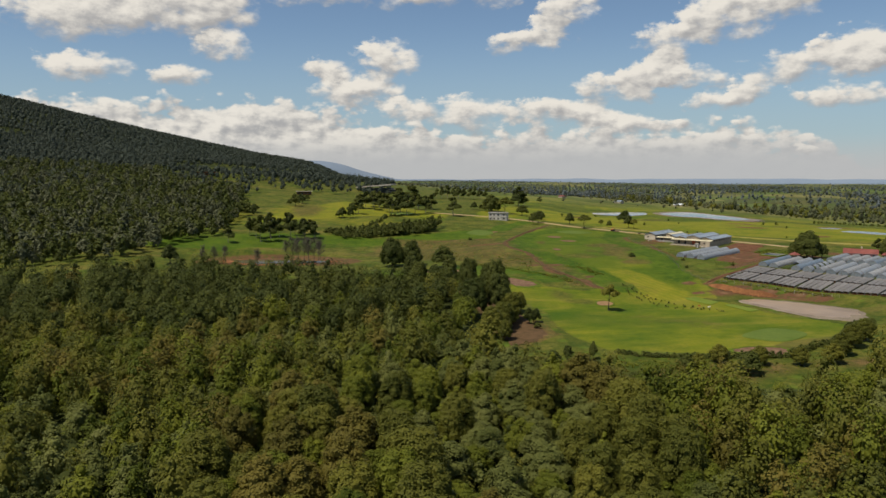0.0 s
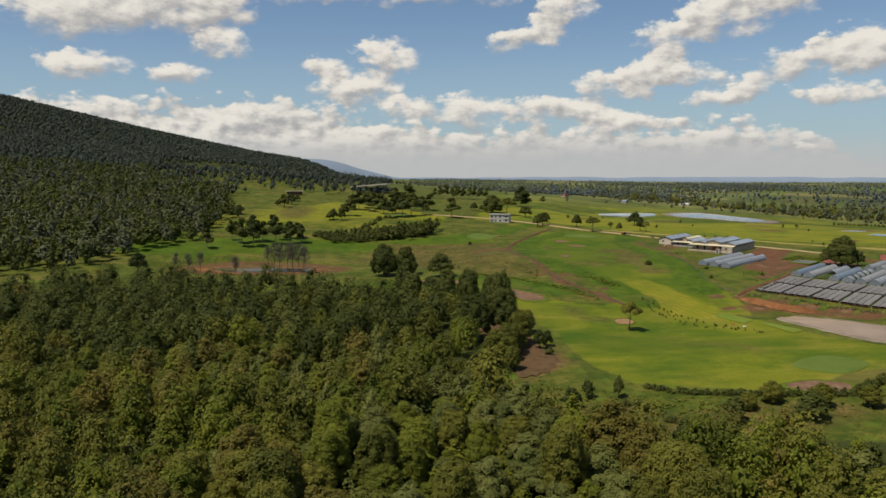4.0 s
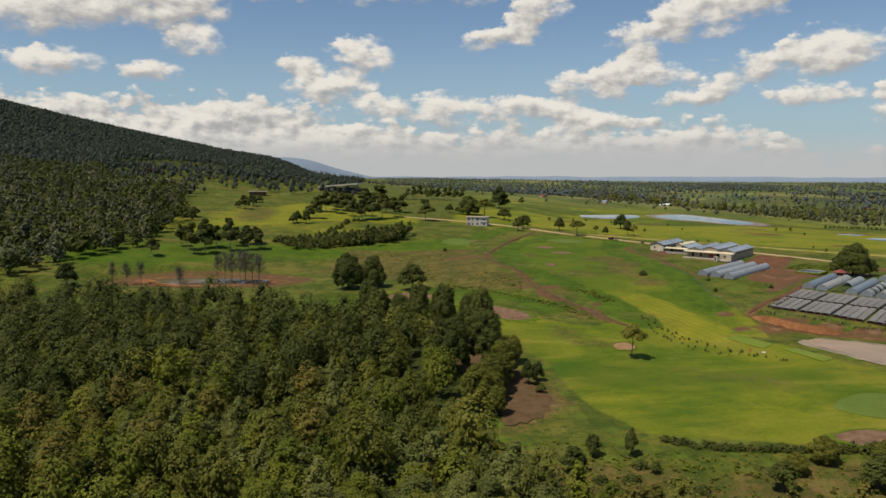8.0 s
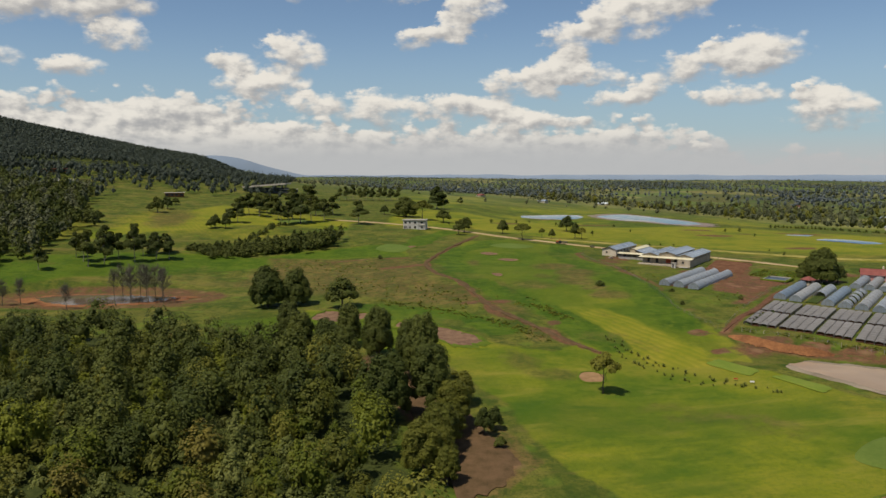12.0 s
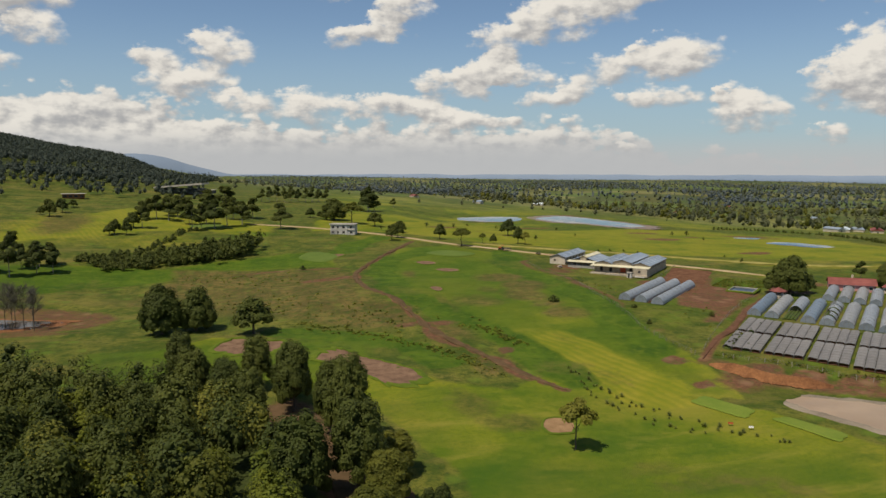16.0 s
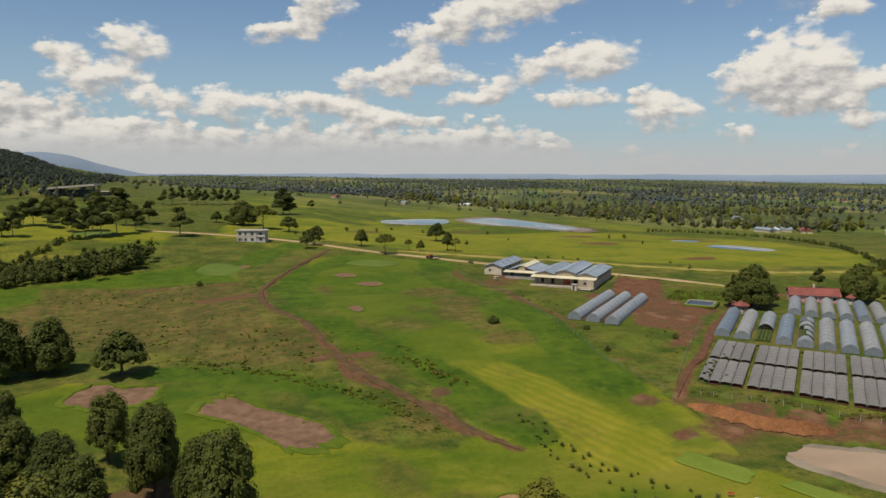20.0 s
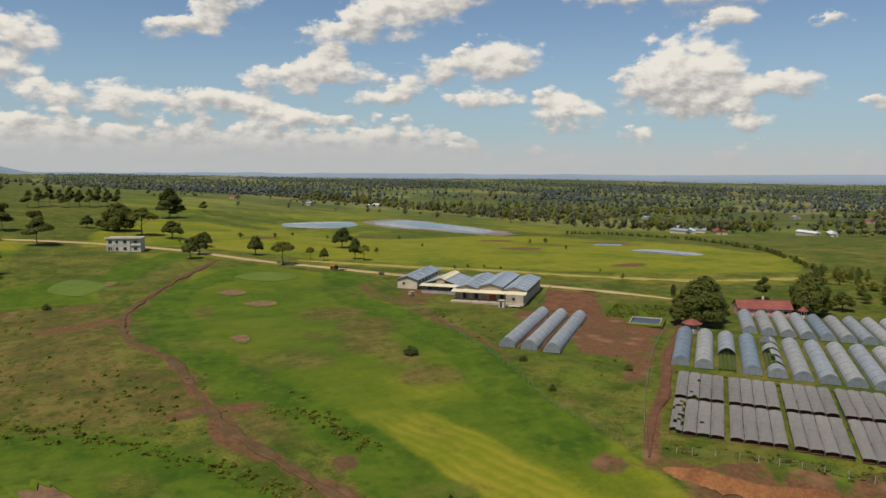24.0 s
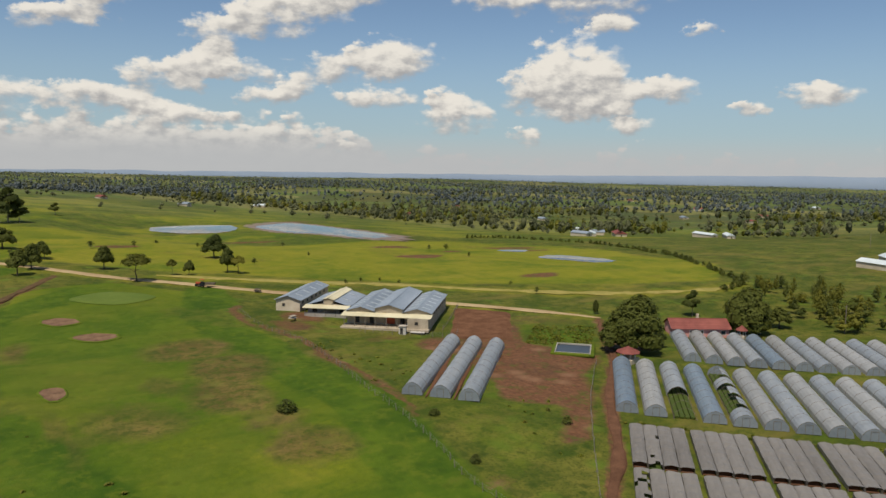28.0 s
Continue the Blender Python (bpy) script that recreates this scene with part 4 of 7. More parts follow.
TREE_KINDS = {
    # shape, leaf cards, card size, leaves, bark, trunk thickness, core, label
    "fig": ("dome", 3200, 0.024, M_LEAF_DARK, M_BARK, 0.030, 0.88, "large dense dark green tree with a rounded crown"),
    "umbrella": ("umbrella", 900, 0.034, M_LEAF_OLIVE, M_BARK, 0.020, 0.80, "olive green tree with a flat spreading crown on a bare trunk"),
    "round": ("bushy", 1000, 0.034, M_LEAF_DARK, M_BARK, 0.024, 0.82, "dark green round-headed tree standing on the grass"),
    "cypress": ("egg", 2400, 0.021, M_LEAF_DARK, M_BARK, 0.018, 0.88, "tall dark cypress with a dense pointed crown"),
    "feather": ("tall", 1900, 0.031, M_LEAF_DARK, M_BARK_PALE, 0.016, 0.80, "slender gum tree with loose olive foliage"),
    "edge": ("pine", 3600, 0.0165, M_LEAF_DARK, M_BARK, 0.024, 0.84, "tall dark green tree with a rounded crown"),
    "wood_pine": ("pine", 3900, 0.0150, M_LEAF, M_BARK, 0.022, 0.86, "broad domed green woodland tree"),
    "wood_pine_olive": ("pine", 3900, 0.0150, M_LEAF_OLIVE, M_BARK, 0.022, 0.86, "broad domed olive green woodland tree"),
    "wood_a": ("bushy", 3600, 0.0165, M_LEAF, M_BARK, 0.022, 0.82, "bushy green woodland tree"),
    "wood_b": ("egg", 3600, 0.0160, M_LEAF_OLIVE, M_BARK, 0.022, 0.82, "olive green woodland tree with a rounded crown"),
    "wood_c": ("bushy", 3600, 0.0165, M_LEAF_PALE, M_BARK, 0.022, 0.80, "pale silvery green woodland tree"),
    "wood_e": ("egg", 3600, 0.0160, M_LEAF_RUST, M_BARK, 0.022, 0.82, "rusty brown-green woodland tree"),
    "shrub": ("dome", 500, 0.050, M_LEAF_DARK, M_BARK, 0.020, 0.85, "low dense dark green bush on the turf"),
    "sapling": ("tall", 320, 0.045, M_LEAF_DARK, M_BARK, 0.014, 0.70, "thin young tree planted in the grass"),
}
made_trees = {}


def plant(kind, x, y, high, wide, group="", name="tree", turn=None, label=""):
    """A tree of a kind on the land. Each kind has three different crowns."""
    shape, cards, size, leaves, bark, thick, core, text = TREE_KINDS[kind]
    spin = random.uniform(0, 360) if turn is None else turn
    key = (kind, int(spin * 7) % 3)
    span = 0.98 if shape in ("dome", "umbrella") else 0.86 if shape != "tall" else 0.8
    s = Matrix.Diagonal((wide / span, wide / span, high / 0.98, 1))
    m = pose(x, y, lie1(x, y) - 0.1, rz=spin) @ s
    if key not in made_trees:
        seed = sum(map(ord, kind)) + 31 * key[1]
        ob = root(name, m, label or text, "tree" if name == "tree" else name, group)
        part("trunk", trunk_mesh(seed, shape, bark, thick), bark, ob)
        part("crown", crown_mesh(seed, shape, cards, size, leaves, core), leaves, ob)
        made_trees[key] = ob
        return ob
    first = made_trees[key]
    ob = copy_thing(first, m @ Matrix.Diagonal((1 / first.scale[0], 1 / first.scale[1], 1 / first.scale[2], 1)))
    ob.name = name
    return tagged(ob, label or text, "tree" if name == "tree" else name, group or " ")


def thicket(name, spots, kinds, mats, label, category, cards=70, size=0.075, core=0.8, up=0.35):
    """Many trees in one mesh: spots of x, y, height, width, kind number and tint."""
    stock = [[crown_arrays(900 + 17 * i + k, shape, cards, size, core, up) for k in range(4)] for i, shape in enumerate(kinds)]
    vs, fs, tints, slots, o = [], [], [], [], 0
    for i, (x, y, h, w, kind, tint, slot) in enumerate(spots):
        v, f = stock[kind][i % 4]
        g = i * 2.399
        c, s = math.cos(g), math.sin(g)
        z = lie1(x, y) - 0.2
        vs.append(np.stack([x + (v[:, 0] * c - v[:, 1] * s) * w, y + (v[:, 0] * s + v[:, 1] * c) * w, z + v[:, 2] * h], 1))
        fs.append(f + o)
        o += len(v)
        tints.append(np.full(len(v), tint))
        slots.append(np.full(len(f), slot))
    v, f = np.vstack(vs), np.vstack(fs)
    me = bpy.data.meshes.new(name)
    me.vertices.add(len(v))
    me.vertices.foreach_set("co", v.ravel())
    me.loops.add(f.size)
    me.loops.foreach_set("vertex_index", f.ravel())
    me.polygons.add(len(f))
    me.polygons.foreach_set("loop_start", np.arange(0, f.size, 4))
    for m in mats:
        me.materials.append(m)
    me.polygons.foreach_set("material_index", np.concatenate(slots))
    at = me.attributes.new("tint", "FLOAT", "POINT")
    at.data.foreach_set("value", np.concatenate(tints).astype(np.float32))
    me.update(calc_edges=True)
    return tagged(new(name, me), label, category, kind="stuff")

# ---- the near wood ----
def near_wood():
    rng = np.random.default_rng(5)
    spots = []
    xs, ys = np.meshgrid(np.arange(-330, 240, 8.0), np.arange(-10, 400, 8.0))
    x = (xs + rng.uniform(-3.0, 3.0, xs.shape)).ravel()
    y = (ys + rng.uniform(-3.0, 3.0, ys.shape)).ravel()
    inside = to_area(x, y, WOODS) < -1.5
    wedge = np.abs(x - 12) < 22 + 0.66 * (y + 25)
    x, y = x[inside & wedge & (y > 64)], y[inside & wedge & (y > 64)]
    glade = np.array([noise.noise(Vector((a * 0.035, b * 0.035, 1))) for a, b in zip(x, y)])
    keep = (glade < 0.62) & ~((x > 75) & (y > 170) & (rng.uniform(0, 1, len(x)) < 0.35))
    x, y, glade = x[keep], y[keep], glade[keep]
    kinds = ["wood_a", "wood_pine_olive", "wood_c", "wood_pine", "wood_e"]
    near = np.argsort(np.hypot(x - 12, (y - 150) * 0.8))[:165]
    chosen = set(near.tolist())
    for i, (a, b, g) in enumerate(zip(x, y, glade)):
        n = noise.noise(Vector((a * 0.02, b * 0.02, 9))) + rng.normal() * 0.35
        k = 2 if n > 0.32 else 0 if n > 0.02 else 1 if n > -0.30 else 3 if n > -0.55 else 4
        # dark leaves past this line stand partly for cloud shade on the wood
        dark = b > 282 + 40 * noise.noise(Vector((a * 0.03, 0, 0)))
        if dark and rng.uniform() < 0.8:
            k = 3
        tall = k in (1, 3, 4) and rng.uniform() < 0.75
        h = rng.uniform(12.0, 17.5) if tall else rng.uniform(6.5, 12.0)
        h -= 2.5 * max(g, 0)
        w = h * rng.uniform(0.66, 0.84) if tall else (h + 1.5) * rng.uniform(0.70, 0.98)
        if b > 235:
            h = h * 0.84
            w = h * rng.uniform(0.78, 1.0)
        if i in chosen:
            plant("edge" if dark and k == 3 else kinds[k], a, b, h, w, "trees of the wood")
        else:
            spots.append((a, b, h, w, 0 if k in (0, 2) else 1 if k == 4 else 2, rng.uniform(0, 1), 5 if k == 3 and not dark else k))
    mats = [M_LEAF, M_LEAF_OLIVE, M_LEAF_PALE, M_LEAF_DARK, M_LEAF_RUST, M_LEAF]
    under = []
    xs, ys = np.meshgrid(np.arange(-150, 130, 5.2), np.arange(66, 362, 5.2))
    ux, uy = (xs + rng.uniform(-2, 2, xs.shape)).ravel(), (ys + rng.uniform(-2, 2, ys.shape)).ravel()
    ok = (to_area(ux, uy, WOODS) < -5) & (np.abs(ux - 12) < 22 + 0.62 * (uy + 25)) & ~((ux > 14) & (uy > 244))
    for a, b in zip(ux[ok], uy[ok]):
        h = rng.uniform(3.0, 7.5)
        under.append((a, b, h, rng.uniform(4.5, 7.5), 0, rng.uniform(0, 1), int(rng.uniform(0, 4))))
    thicket("undergrowth", under, ["bushy"], mats[:4], "dense green undergrowth between the woodland trees", "undergrowth", 190, 0.050, 0.86)
    thicket("woodland", spots, ["bushy", "egg", "pine"], mats, "dense mixed green woodland of rounded and domed trees", "woodland", 640, 0.028, 0.86)
    # the rest of the wood round about, plainer
    xs, ys = np.meshgrid(np.arange(-330, 240, 10.5), np.arange(-30, 400, 10.5))
    x = (xs + rng.uniform(-4.0, 4.0, xs.shape)).ravel()
    y = (ys + rng.uniform(-4.0, 4.0, ys.shape)).ravel()
    outer = (to_area(x, y, WOODS) < -3) & ~((np.abs(x - 12) < 22 + 0.66 * (y + 25)) & (y > 64))
    rest = []
    for a, b in zip(x[outer], y[outer]):
        h = rng.uniform(7, 15)
        rest.append((a, b, h, (h + 2.5) * rng.uniform(0.75, 1.0), int(rng.uniform(0, 2)), rng.uniform(0, 1), int(rng.uniform(0, 4.4))))
    thicket("outer_woodland", rest, ["bushy", "egg"], mats[:5], "dense mixed green woodland of rounded trees", "woodland", 84, 0.085, 0.84)
    return len(spots)


near_wood()

# ---- course: tracks, bunkers, greens, water ----
def surface(ob, label, category):
    return tagged(ob, label, category, kind="structure")


surface(ribbon("track", TRACK, 2.3, M_TRACK, 0.36, 1.2, 1.5), "narrow rutted red earth track crossing the rough", "track")
surface(ribbon("farm_track", FARM_TRACK, 2.2, M_SOIL, 0.36, 0.5), "red earth farm track beside the net beds", "track")
surface(ribbon("road", ROAD, 4.2, M_ROAD, 0.38, 0.3), "pale dry earth road running past the sheds", "road")
surface(ribbon("dry_strip", FAR_ROAD, 5.0, M_DRY_GRASS, 0.34, 1.4), "strip of dry yellow grass across the far fairway", "grass")


def bunker(outline, sand, label, lip=0.45, face=None):
    ring = smooth_line(outline, 1.2, True)
    c = ring.mean(0)
    base = lie1(*c)
    ob = root("bunker", pose(c[0], c[1], base), label, "bunker", "sand bunkers")
    rng = np.random.default_rng(int(c[0] * 7 + c[1]))
    n = len(ring)
    local = ring - c
    rough = 1 + 0.05 * rng.normal(size=n)
    verts, faces = [], []
    for f, up in ((1.0, 0.12), (0.96, 0.30), (0.85, 0.22), (0.6, 0.18), (0.3, 0.16)):
        for q, j in zip(local, rough):
            e = q * f * j
            verts.append((e[0], e[1], lie1(*(c + e)) - base + up))
    verts.append((0, 0, 0.30))
    for r in range(4):
        faces += [(r * n + k, r * n + (k + 1) % n, (r + 1) * n + (k + 1) % n, (r + 1) * n + k) for k in range(n)]
    faces += [(4 * n + k, 4 * n + (k + 1) % n, 5 * n) for k in range(n)]
    part("sand", (verts, faces), sand, ob)
    # a raised turf lip, higher on the far side
    verts, faces = [], []
    for f, k in ((1.16, -0.1), (1.05, 0.8), (0.985, 0.75), (0.95, 0.0)):
        for q, j in zip(local, rough):
            e = q * f * j
            far = 0.5 + 0.5 * np.clip((q[1] + 0.4 * q[0]) / (np.abs(local).max() + 1e-6), -1, 1)
            verts.append((e[0], e[1], lie1(*(c + e)) - base + 0.14 + k * lip * (0.25 + far)))
    for r in range(3):
        faces += [(r * n + k, r * n + (k + 1) % n, (r + 1) * n + (k + 1) % n, (r + 1) * n + k) for k in range(n)]
    part("lip", (verts, faces), M_LIP, ob, "mown turf lip")
    return ob


bunker([(10.5, 388.5), (12.8, 396.5), (18, 400), (22.5, 395), (27, 394.5), (30.8, 392.5), (27, 383), (19, 382.5)], M_SAND, "large brown sand bunker with a curved turf lip", 0.7)
bunker([(38, 373), (42, 380), (47, 379), (52, 371), (58, 364), (65, 353), (60, 347), (54, 349), (50, 357), (44, 366)], M_SAND, "long winding brown sand bunker beside a green", 0.6)
bunker([(84, 314.5), (87, 318.6), (90.5, 318.6), (92, 316), (90.6, 312), (88, 310.5), (85, 311.3)], M_SAND_PALE, "small pale sand bunker under a lone tree", 0.4)
bunker([(92, 454), (94, 456.5), (96.5, 455), (96, 449.5), (93, 448)], M_SAND, "small round sand bunker in the fairway", 0.3)
bunker([(106, 500), (110, 502), (114.5, 500), (116.5, 496.5), (113, 493), (108, 494.5)], M_SAND, "shallow sand bunker in the fairway", 0.3)
bunker([(101, 521), (105, 524), (110, 521), (110, 516), (104, 515)], M_SAND, "small sand bunker below a green", 0.3)
bunker([(109, 232), (116, 235), (126, 232), (124, 226), (116, 224)], M_SAND, "reddish sand bunker by the hedge", 0.4)
bunker([(62, 548), (66, 553), (70, 551), (65, 546)], M_SAND, "thin sand bunker on the slope", 0.3)

surface(draped("putting_green", [(46, 548), (55, 563), (66, 549), (57, 535)], M_GREEN, 0.36), "smooth pale putting green", "green")
surface(draped("putting_green", [(113, 549), (127, 557), (139, 544), (125, 536)], M_GREEN, 0.36), "smooth pale putting green", "green")
surface(draped("putting_green", [(120, 250), (134, 259), (143, 249), (130, 240)], M_GREEN, 0.36), "smooth pale putting green", "green")
surface(draped("putting_green", [(-14, 656), (4, 662), (12, 650), (-4, 644)], M_GREEN, 0.36), "smooth pale putting green", "green")
for a, b, c, d in (((126, 321), (131, 323), (137, 311), (132, 308)), ((137, 305), (141, 305), (146, 292), (141, 289))):
    mid = [((p[0] + q[0]) / 2, (p[1] + q[1]) / 2) for p, q in ((a, b), (b, c), (c, d), (d, a))]
    surface(draped("tee_box", [a, mid[0], b, mid[1], c, mid[2], d, mid[3]], M_TEE, 0.40), "raised rectangular mown tee box", "tee")

M_WATER = water_material("open_water", (0.055, 0.075, 0.080), 0.06)
M_MUD_WATER = water_material("muddy_water", (0.37, 0.255, 0.155), 0.30)
M_BROWN_WATER = water_material("brown_water", (0.120, 0.085, 0.060), 0.12)
M_MUD = plain("wet_mud", (0.15, 0.105, 0.075), (0.24, 0.17, 0.12), 0.4, 0.6, 0.4)
M_SILT = plain("grey_silt", (0.165, 0.130, 0.090), (0.270, 0.215, 0.150), 0.6, 0.85, 0.2)


def pond(outline, level, mat, label, shore=None):
    c = np.mean(outline, 0)
    if shore is not None:
        surface(draped("shore", [tuple(c + (np.array(q) - c) * 1.12) for q in outline], shore, -0.02, level=level, crisp=3.0, uneven=0.16), "bare wet shore round the water", "shore")
    surface(draped("pond", outline, mat, 0.0, level=level + 0.16, crisp=2.0, rings=(1.0, 0.6, 0.2), uneven=0.14), label, "pond")


pond([(205, 850), (241, 852), (270, 840), (264, 806), (241, 784), (214, 802)], 10.8, M_WATER, "shallow pond with a grassy shore reflecting the sky")
pond([(280, 826), (300, 842), (322, 846), (333, 800), (341, 722), (330, 696), (312, 704), (298, 744), (280, 776)], 10.8, M_WATER, "long shallow pond reflecting the sky", M_MUD)
pond([(-108, 456), (-94, 464), (-72, 461), (-54, 454), (-42, 449), (-50, 440), (-66, 436), (-90, 438)], 5.0, M_BROWN_WATER, "brown pond among bare trees", M_CLAY)
pond([(147, 316.5), (152, 320), (162, 315), (172, 307), (186, 288), (178, 274), (167, 272), (158, 282), (153, 296)], 2.0, M_MUD_WATER, "muddy pink-brown pond with a bare clay shore", M_SILT)
pond([(353, 587), (371, 587), (381, 560), (368, 552), (358, 568)], 9.1, M_WATER, "narrow strip of standing water in the grass")
pond([(350, 625), (362, 624), (372, 617), (362, 610), (350, 616)], 9.0, M_WATER, "narrow strip of standing water in the grass")
surface(draped("worn_earth", [(38, 250), (40, 264), (35, 282), (34, 298), (26, 318), (20, 336), (27, 341), (36, 330), (43, 312), (48, 293), (50, 280), (53, 265), (47, 255)], M_TRACK, 0.34, crisp=1.2, uneven=0.07), "bare brown earth under the trees", "soil")


def furrowed_plot():
    """Ploughed red field: low ridges between the sheds and the tunnels."""
    a, b, c, d = np.array((195, 452.0)), np.array((221, 485.0)), np.array((234, 471.0)), np.array((211, 443.0))
    rows, cols = 46, 12
    verts, faces = [], []
    for i in range(rows * 2 + 1):
        u = i / (rows * 2)
        for k in range(cols + 1):
            w = k / cols
            q = (a * (1 - w) + d * w) * (1 - u) + (b * (1 - w) + c * w) * u
            verts.append((q[0], q[1], lie1(*q) + 0.30 + (0.22 if i % 2 else 0.0) + random.uniform(-0.04, 0.04) - (0.5 if i in (0, rows * 2) or k in (0, cols) else 0.0)))
    m = cols + 1
    for i in range(rows * 2):
        faces += [(i * m + k, i * m + k + 1, (i + 1) * m + k + 1, (i + 1) * m + k) for k in range(cols)]
    surface(sheet("ploughed_field", verts, faces, M_SOIL, False), "ploughed red soil with low straight furrows", "field")


furrowed_plot()


def clay_scarp():
    """An eroded clay face cut by gullies, falling from the fence to the muddy pond."""
    line = smooth_line([(145, 341.5), (148.5, 335), (153, 328), (159, 324.5), (168, 320.5)], 0.7)
    verts, faces = [], []
    cols = 9
    for i, q in enumerate(line):
        d = line[min(i + 1, len(line) - 1)] - line[max(i - 1, 0)]
        side = np.array([-d[1], d[0]]) / (np.linalg.norm(d) + 1e-9)
        taper = min(1.0, 0.12 + 0.10 * min(i, len(line) - 1 - i))
        gully = noise.noise(Vector((i * 0.31, 4, 0))) + 0.5 * noise.noise(Vector((i * 0.9, 8, 0)))
        for k in range(cols):
            u = k / (cols - 1)
            e = q + side * taper * (3.6 * (u - 0.5) + 1.5 * gully * (1.1 - u))
            face = 1.5 * ease(0.25, 0.75, u + 0.12 * gully) * (1 - 0.9 * ease(0.85, 1.0, u))
            rim = -0.25 if k in (0, cols - 1) else 0.0
            verts.append((e[0], e[1], lie1(*e) + 0.22 + rim + taper * (face + 0.12 * noise.noise(Vector((e[0], e[1], u * 3))))))
    for i in range(len(line) - 1):
        faces += [(i * cols + k, i * cols + k + 1, (i + 1) * cols + k + 1, (i + 1) * cols + k) for k in range(cols - 1)]
    surface(sheet("clay_bank", verts, faces, M_CLAY, False), "eroded orange-red clay bank above the muddy pond", "bank")


clay_scarp()
for line in ([(159, 411), (176, 428), (192, 445)], [(163.5, 407), (180, 424), (196.5, 441)]):
    surface(ribbon("bare_strip", line, 1.5, M_SOIL, 0.34, 0.3), "dark bare soil between the long tunnels", "soil")

# ---- farm: tunnels, net beds, sheds, house ----
def film_material(name, a, b_col):
    """Weathered polythene: milky, streaked, with light through it."""
    m, nt, b = shade_tree(name, 0.42, 0.4)
    info = nt.nodes.new("ShaderNodeObjectInfo")
    streak = tex(nt, 0.8, 5, 0.6, stretch=(1, 0.12, 1))
    dirt = tex(nt, 0.5, 6, 0.65)
    f = sums(nt, "ADD", sums(nt, "MULTIPLY", info.outputs["Random"], 0.45), sums(nt, "MULTIPLY", remap(nt, streak, 0.35, 0.65), 0.5))
    col = blend(nt, f, a, b_col)
    col = blend(nt, remap(nt, dirt, 0.52, 0.78, 0, 0.5), col, (0.20, 0.185, 0.16))
    nt.links.new(col, b.inputs["Base Color"])
    tr = nt.nodes.new("ShaderNodeBsdfTranslucent")
    nt.links.new(col, tr.inputs["Color"])
    mx = nt.nodes.new("ShaderNodeMixShader")
    mx.inputs[0].default_value = 0.25
    nt.links.new(b.outputs[0], mx.inputs[1])
    nt.links.new(tr.outputs[0], mx.inputs[2])
    nt.links.new(mx.outputs[0], nt.nodes["Material Output"].inputs["Surface"])
    return m


M_FILM = film_material("polythene", (0.27, 0.30, 0.33), (0.43, 0.445, 0.45))
M_FILM_GREY = film_material("old_polythene", (0.32, 0.32, 0.31), (0.47, 0.465, 0.45))
M_FILM_BLUE = film_material("blue_polythene", (0.17, 0.225, 0.285), (0.27, 0.325, 0.375))
M_FILM_END = film_material("clear_polythene", (0.20, 0.23, 0.26), (0.32, 0.35, 0.37))
M_NET = film_material("shade_net", (0.185, 0.165, 0.142), (0.315, 0.285, 0.252))
M_POLE = plain("weathered_pole", (0.14, 0.11, 0.08), (0.25, 0.21, 0.17), 3.0, 0.85)
M_CROP = leafy("crop_leaves", (0.045, 0.085, 0.014), (0.120, 0.150, 0.030))
M_IRON = plain("galvanised_iron", (0.24, 0.28, 0.32), (0.36, 0.40, 0.44), 0.9, 0.45, 0.4, 0.25, stretch=(1, 0.15, 1))
M_SKYLIGHT = plain("skylight_sheet", (0.52, 0.56, 0.56), (0.66, 0.70, 0.70), 0.9, 0.4, 0.4)
M_CREAM_IRON = plain("cream_sheeting", (0.52, 0.45, 0.28), (0.68, 0.61, 0.42), 0.6, 0.55, 0.3)
M_CREAM = plain("cream_render", (0.46, 0.37, 0.26), (0.62, 0.53, 0.41), 1.4, 0.85)
M_STONE = plain("grey_block", (0.26, 0.235, 0.20), (0.40, 0.365, 0.315), 1.2, 0.9)
M_BLOCK = plain("tan_block", (0.30, 0.245, 0.175), (0.47, 0.395, 0.295), 1.6, 0.9)
M_CONCRETE = plain("raw_concrete", (0.42, 0.38, 0.33), (0.58, 0.54, 0.48), 0.8, 0.9)
M_WHITE = plain("white_paint", (0.62, 0.60, 0.56), (0.78, 0.76, 0.72), 0.8, 0.7)
M_PINK = plain("pink_render", (0.52, 0.22, 0.20), (0.66, 0.33, 0.30), 0.8, 0.8)
M_RED_ROOF = plain("red_roof_tiles", (0.17, 0.050, 0.040), (0.27, 0.085, 0.065), 1.6, 0.75)
M_DOOR_RED = plain("red_door_paint", (0.34, 0.06, 0.025), (0.48, 0.10, 0.04), 1.0, 0.6)
M_DARK = plain("dark_opening", (0.015, 0.015, 0.016), (0.035, 0.034, 0.034), 1.0, 0.5)
M_BLACK_STEEL = plain("charcoal_cladding", (0.028, 0.028, 0.030), (0.060, 0.058, 0.058), 0.6, 0.6)
M_GLASS = plain("window_glass", (0.020, 0.026, 0.030), (0.050, 0.060, 0.068), 0.6, 0.08, 0.6)
M_ROOF_PALE = plain("pale_flat_roof", (0.36, 0.31, 0.25), (0.50, 0.44, 0.36), 0.4, 0.8)


def arch(w, h, n=10):
    """A tunnel's cross-section from one foot to the other: upright feet and a rounded top."""
    return [(-w / 2 * math.cos(math.pi * k / n) * (1 - 0.12 * math.sin(math.pi * k / n) ** 2), h * (0.86 * math.sin(math.pi * k / n) ** 0.75 + 0.14 * (1 - abs(1 - 2 * k / n)) ** 1.2)) for k in range(n + 1)]


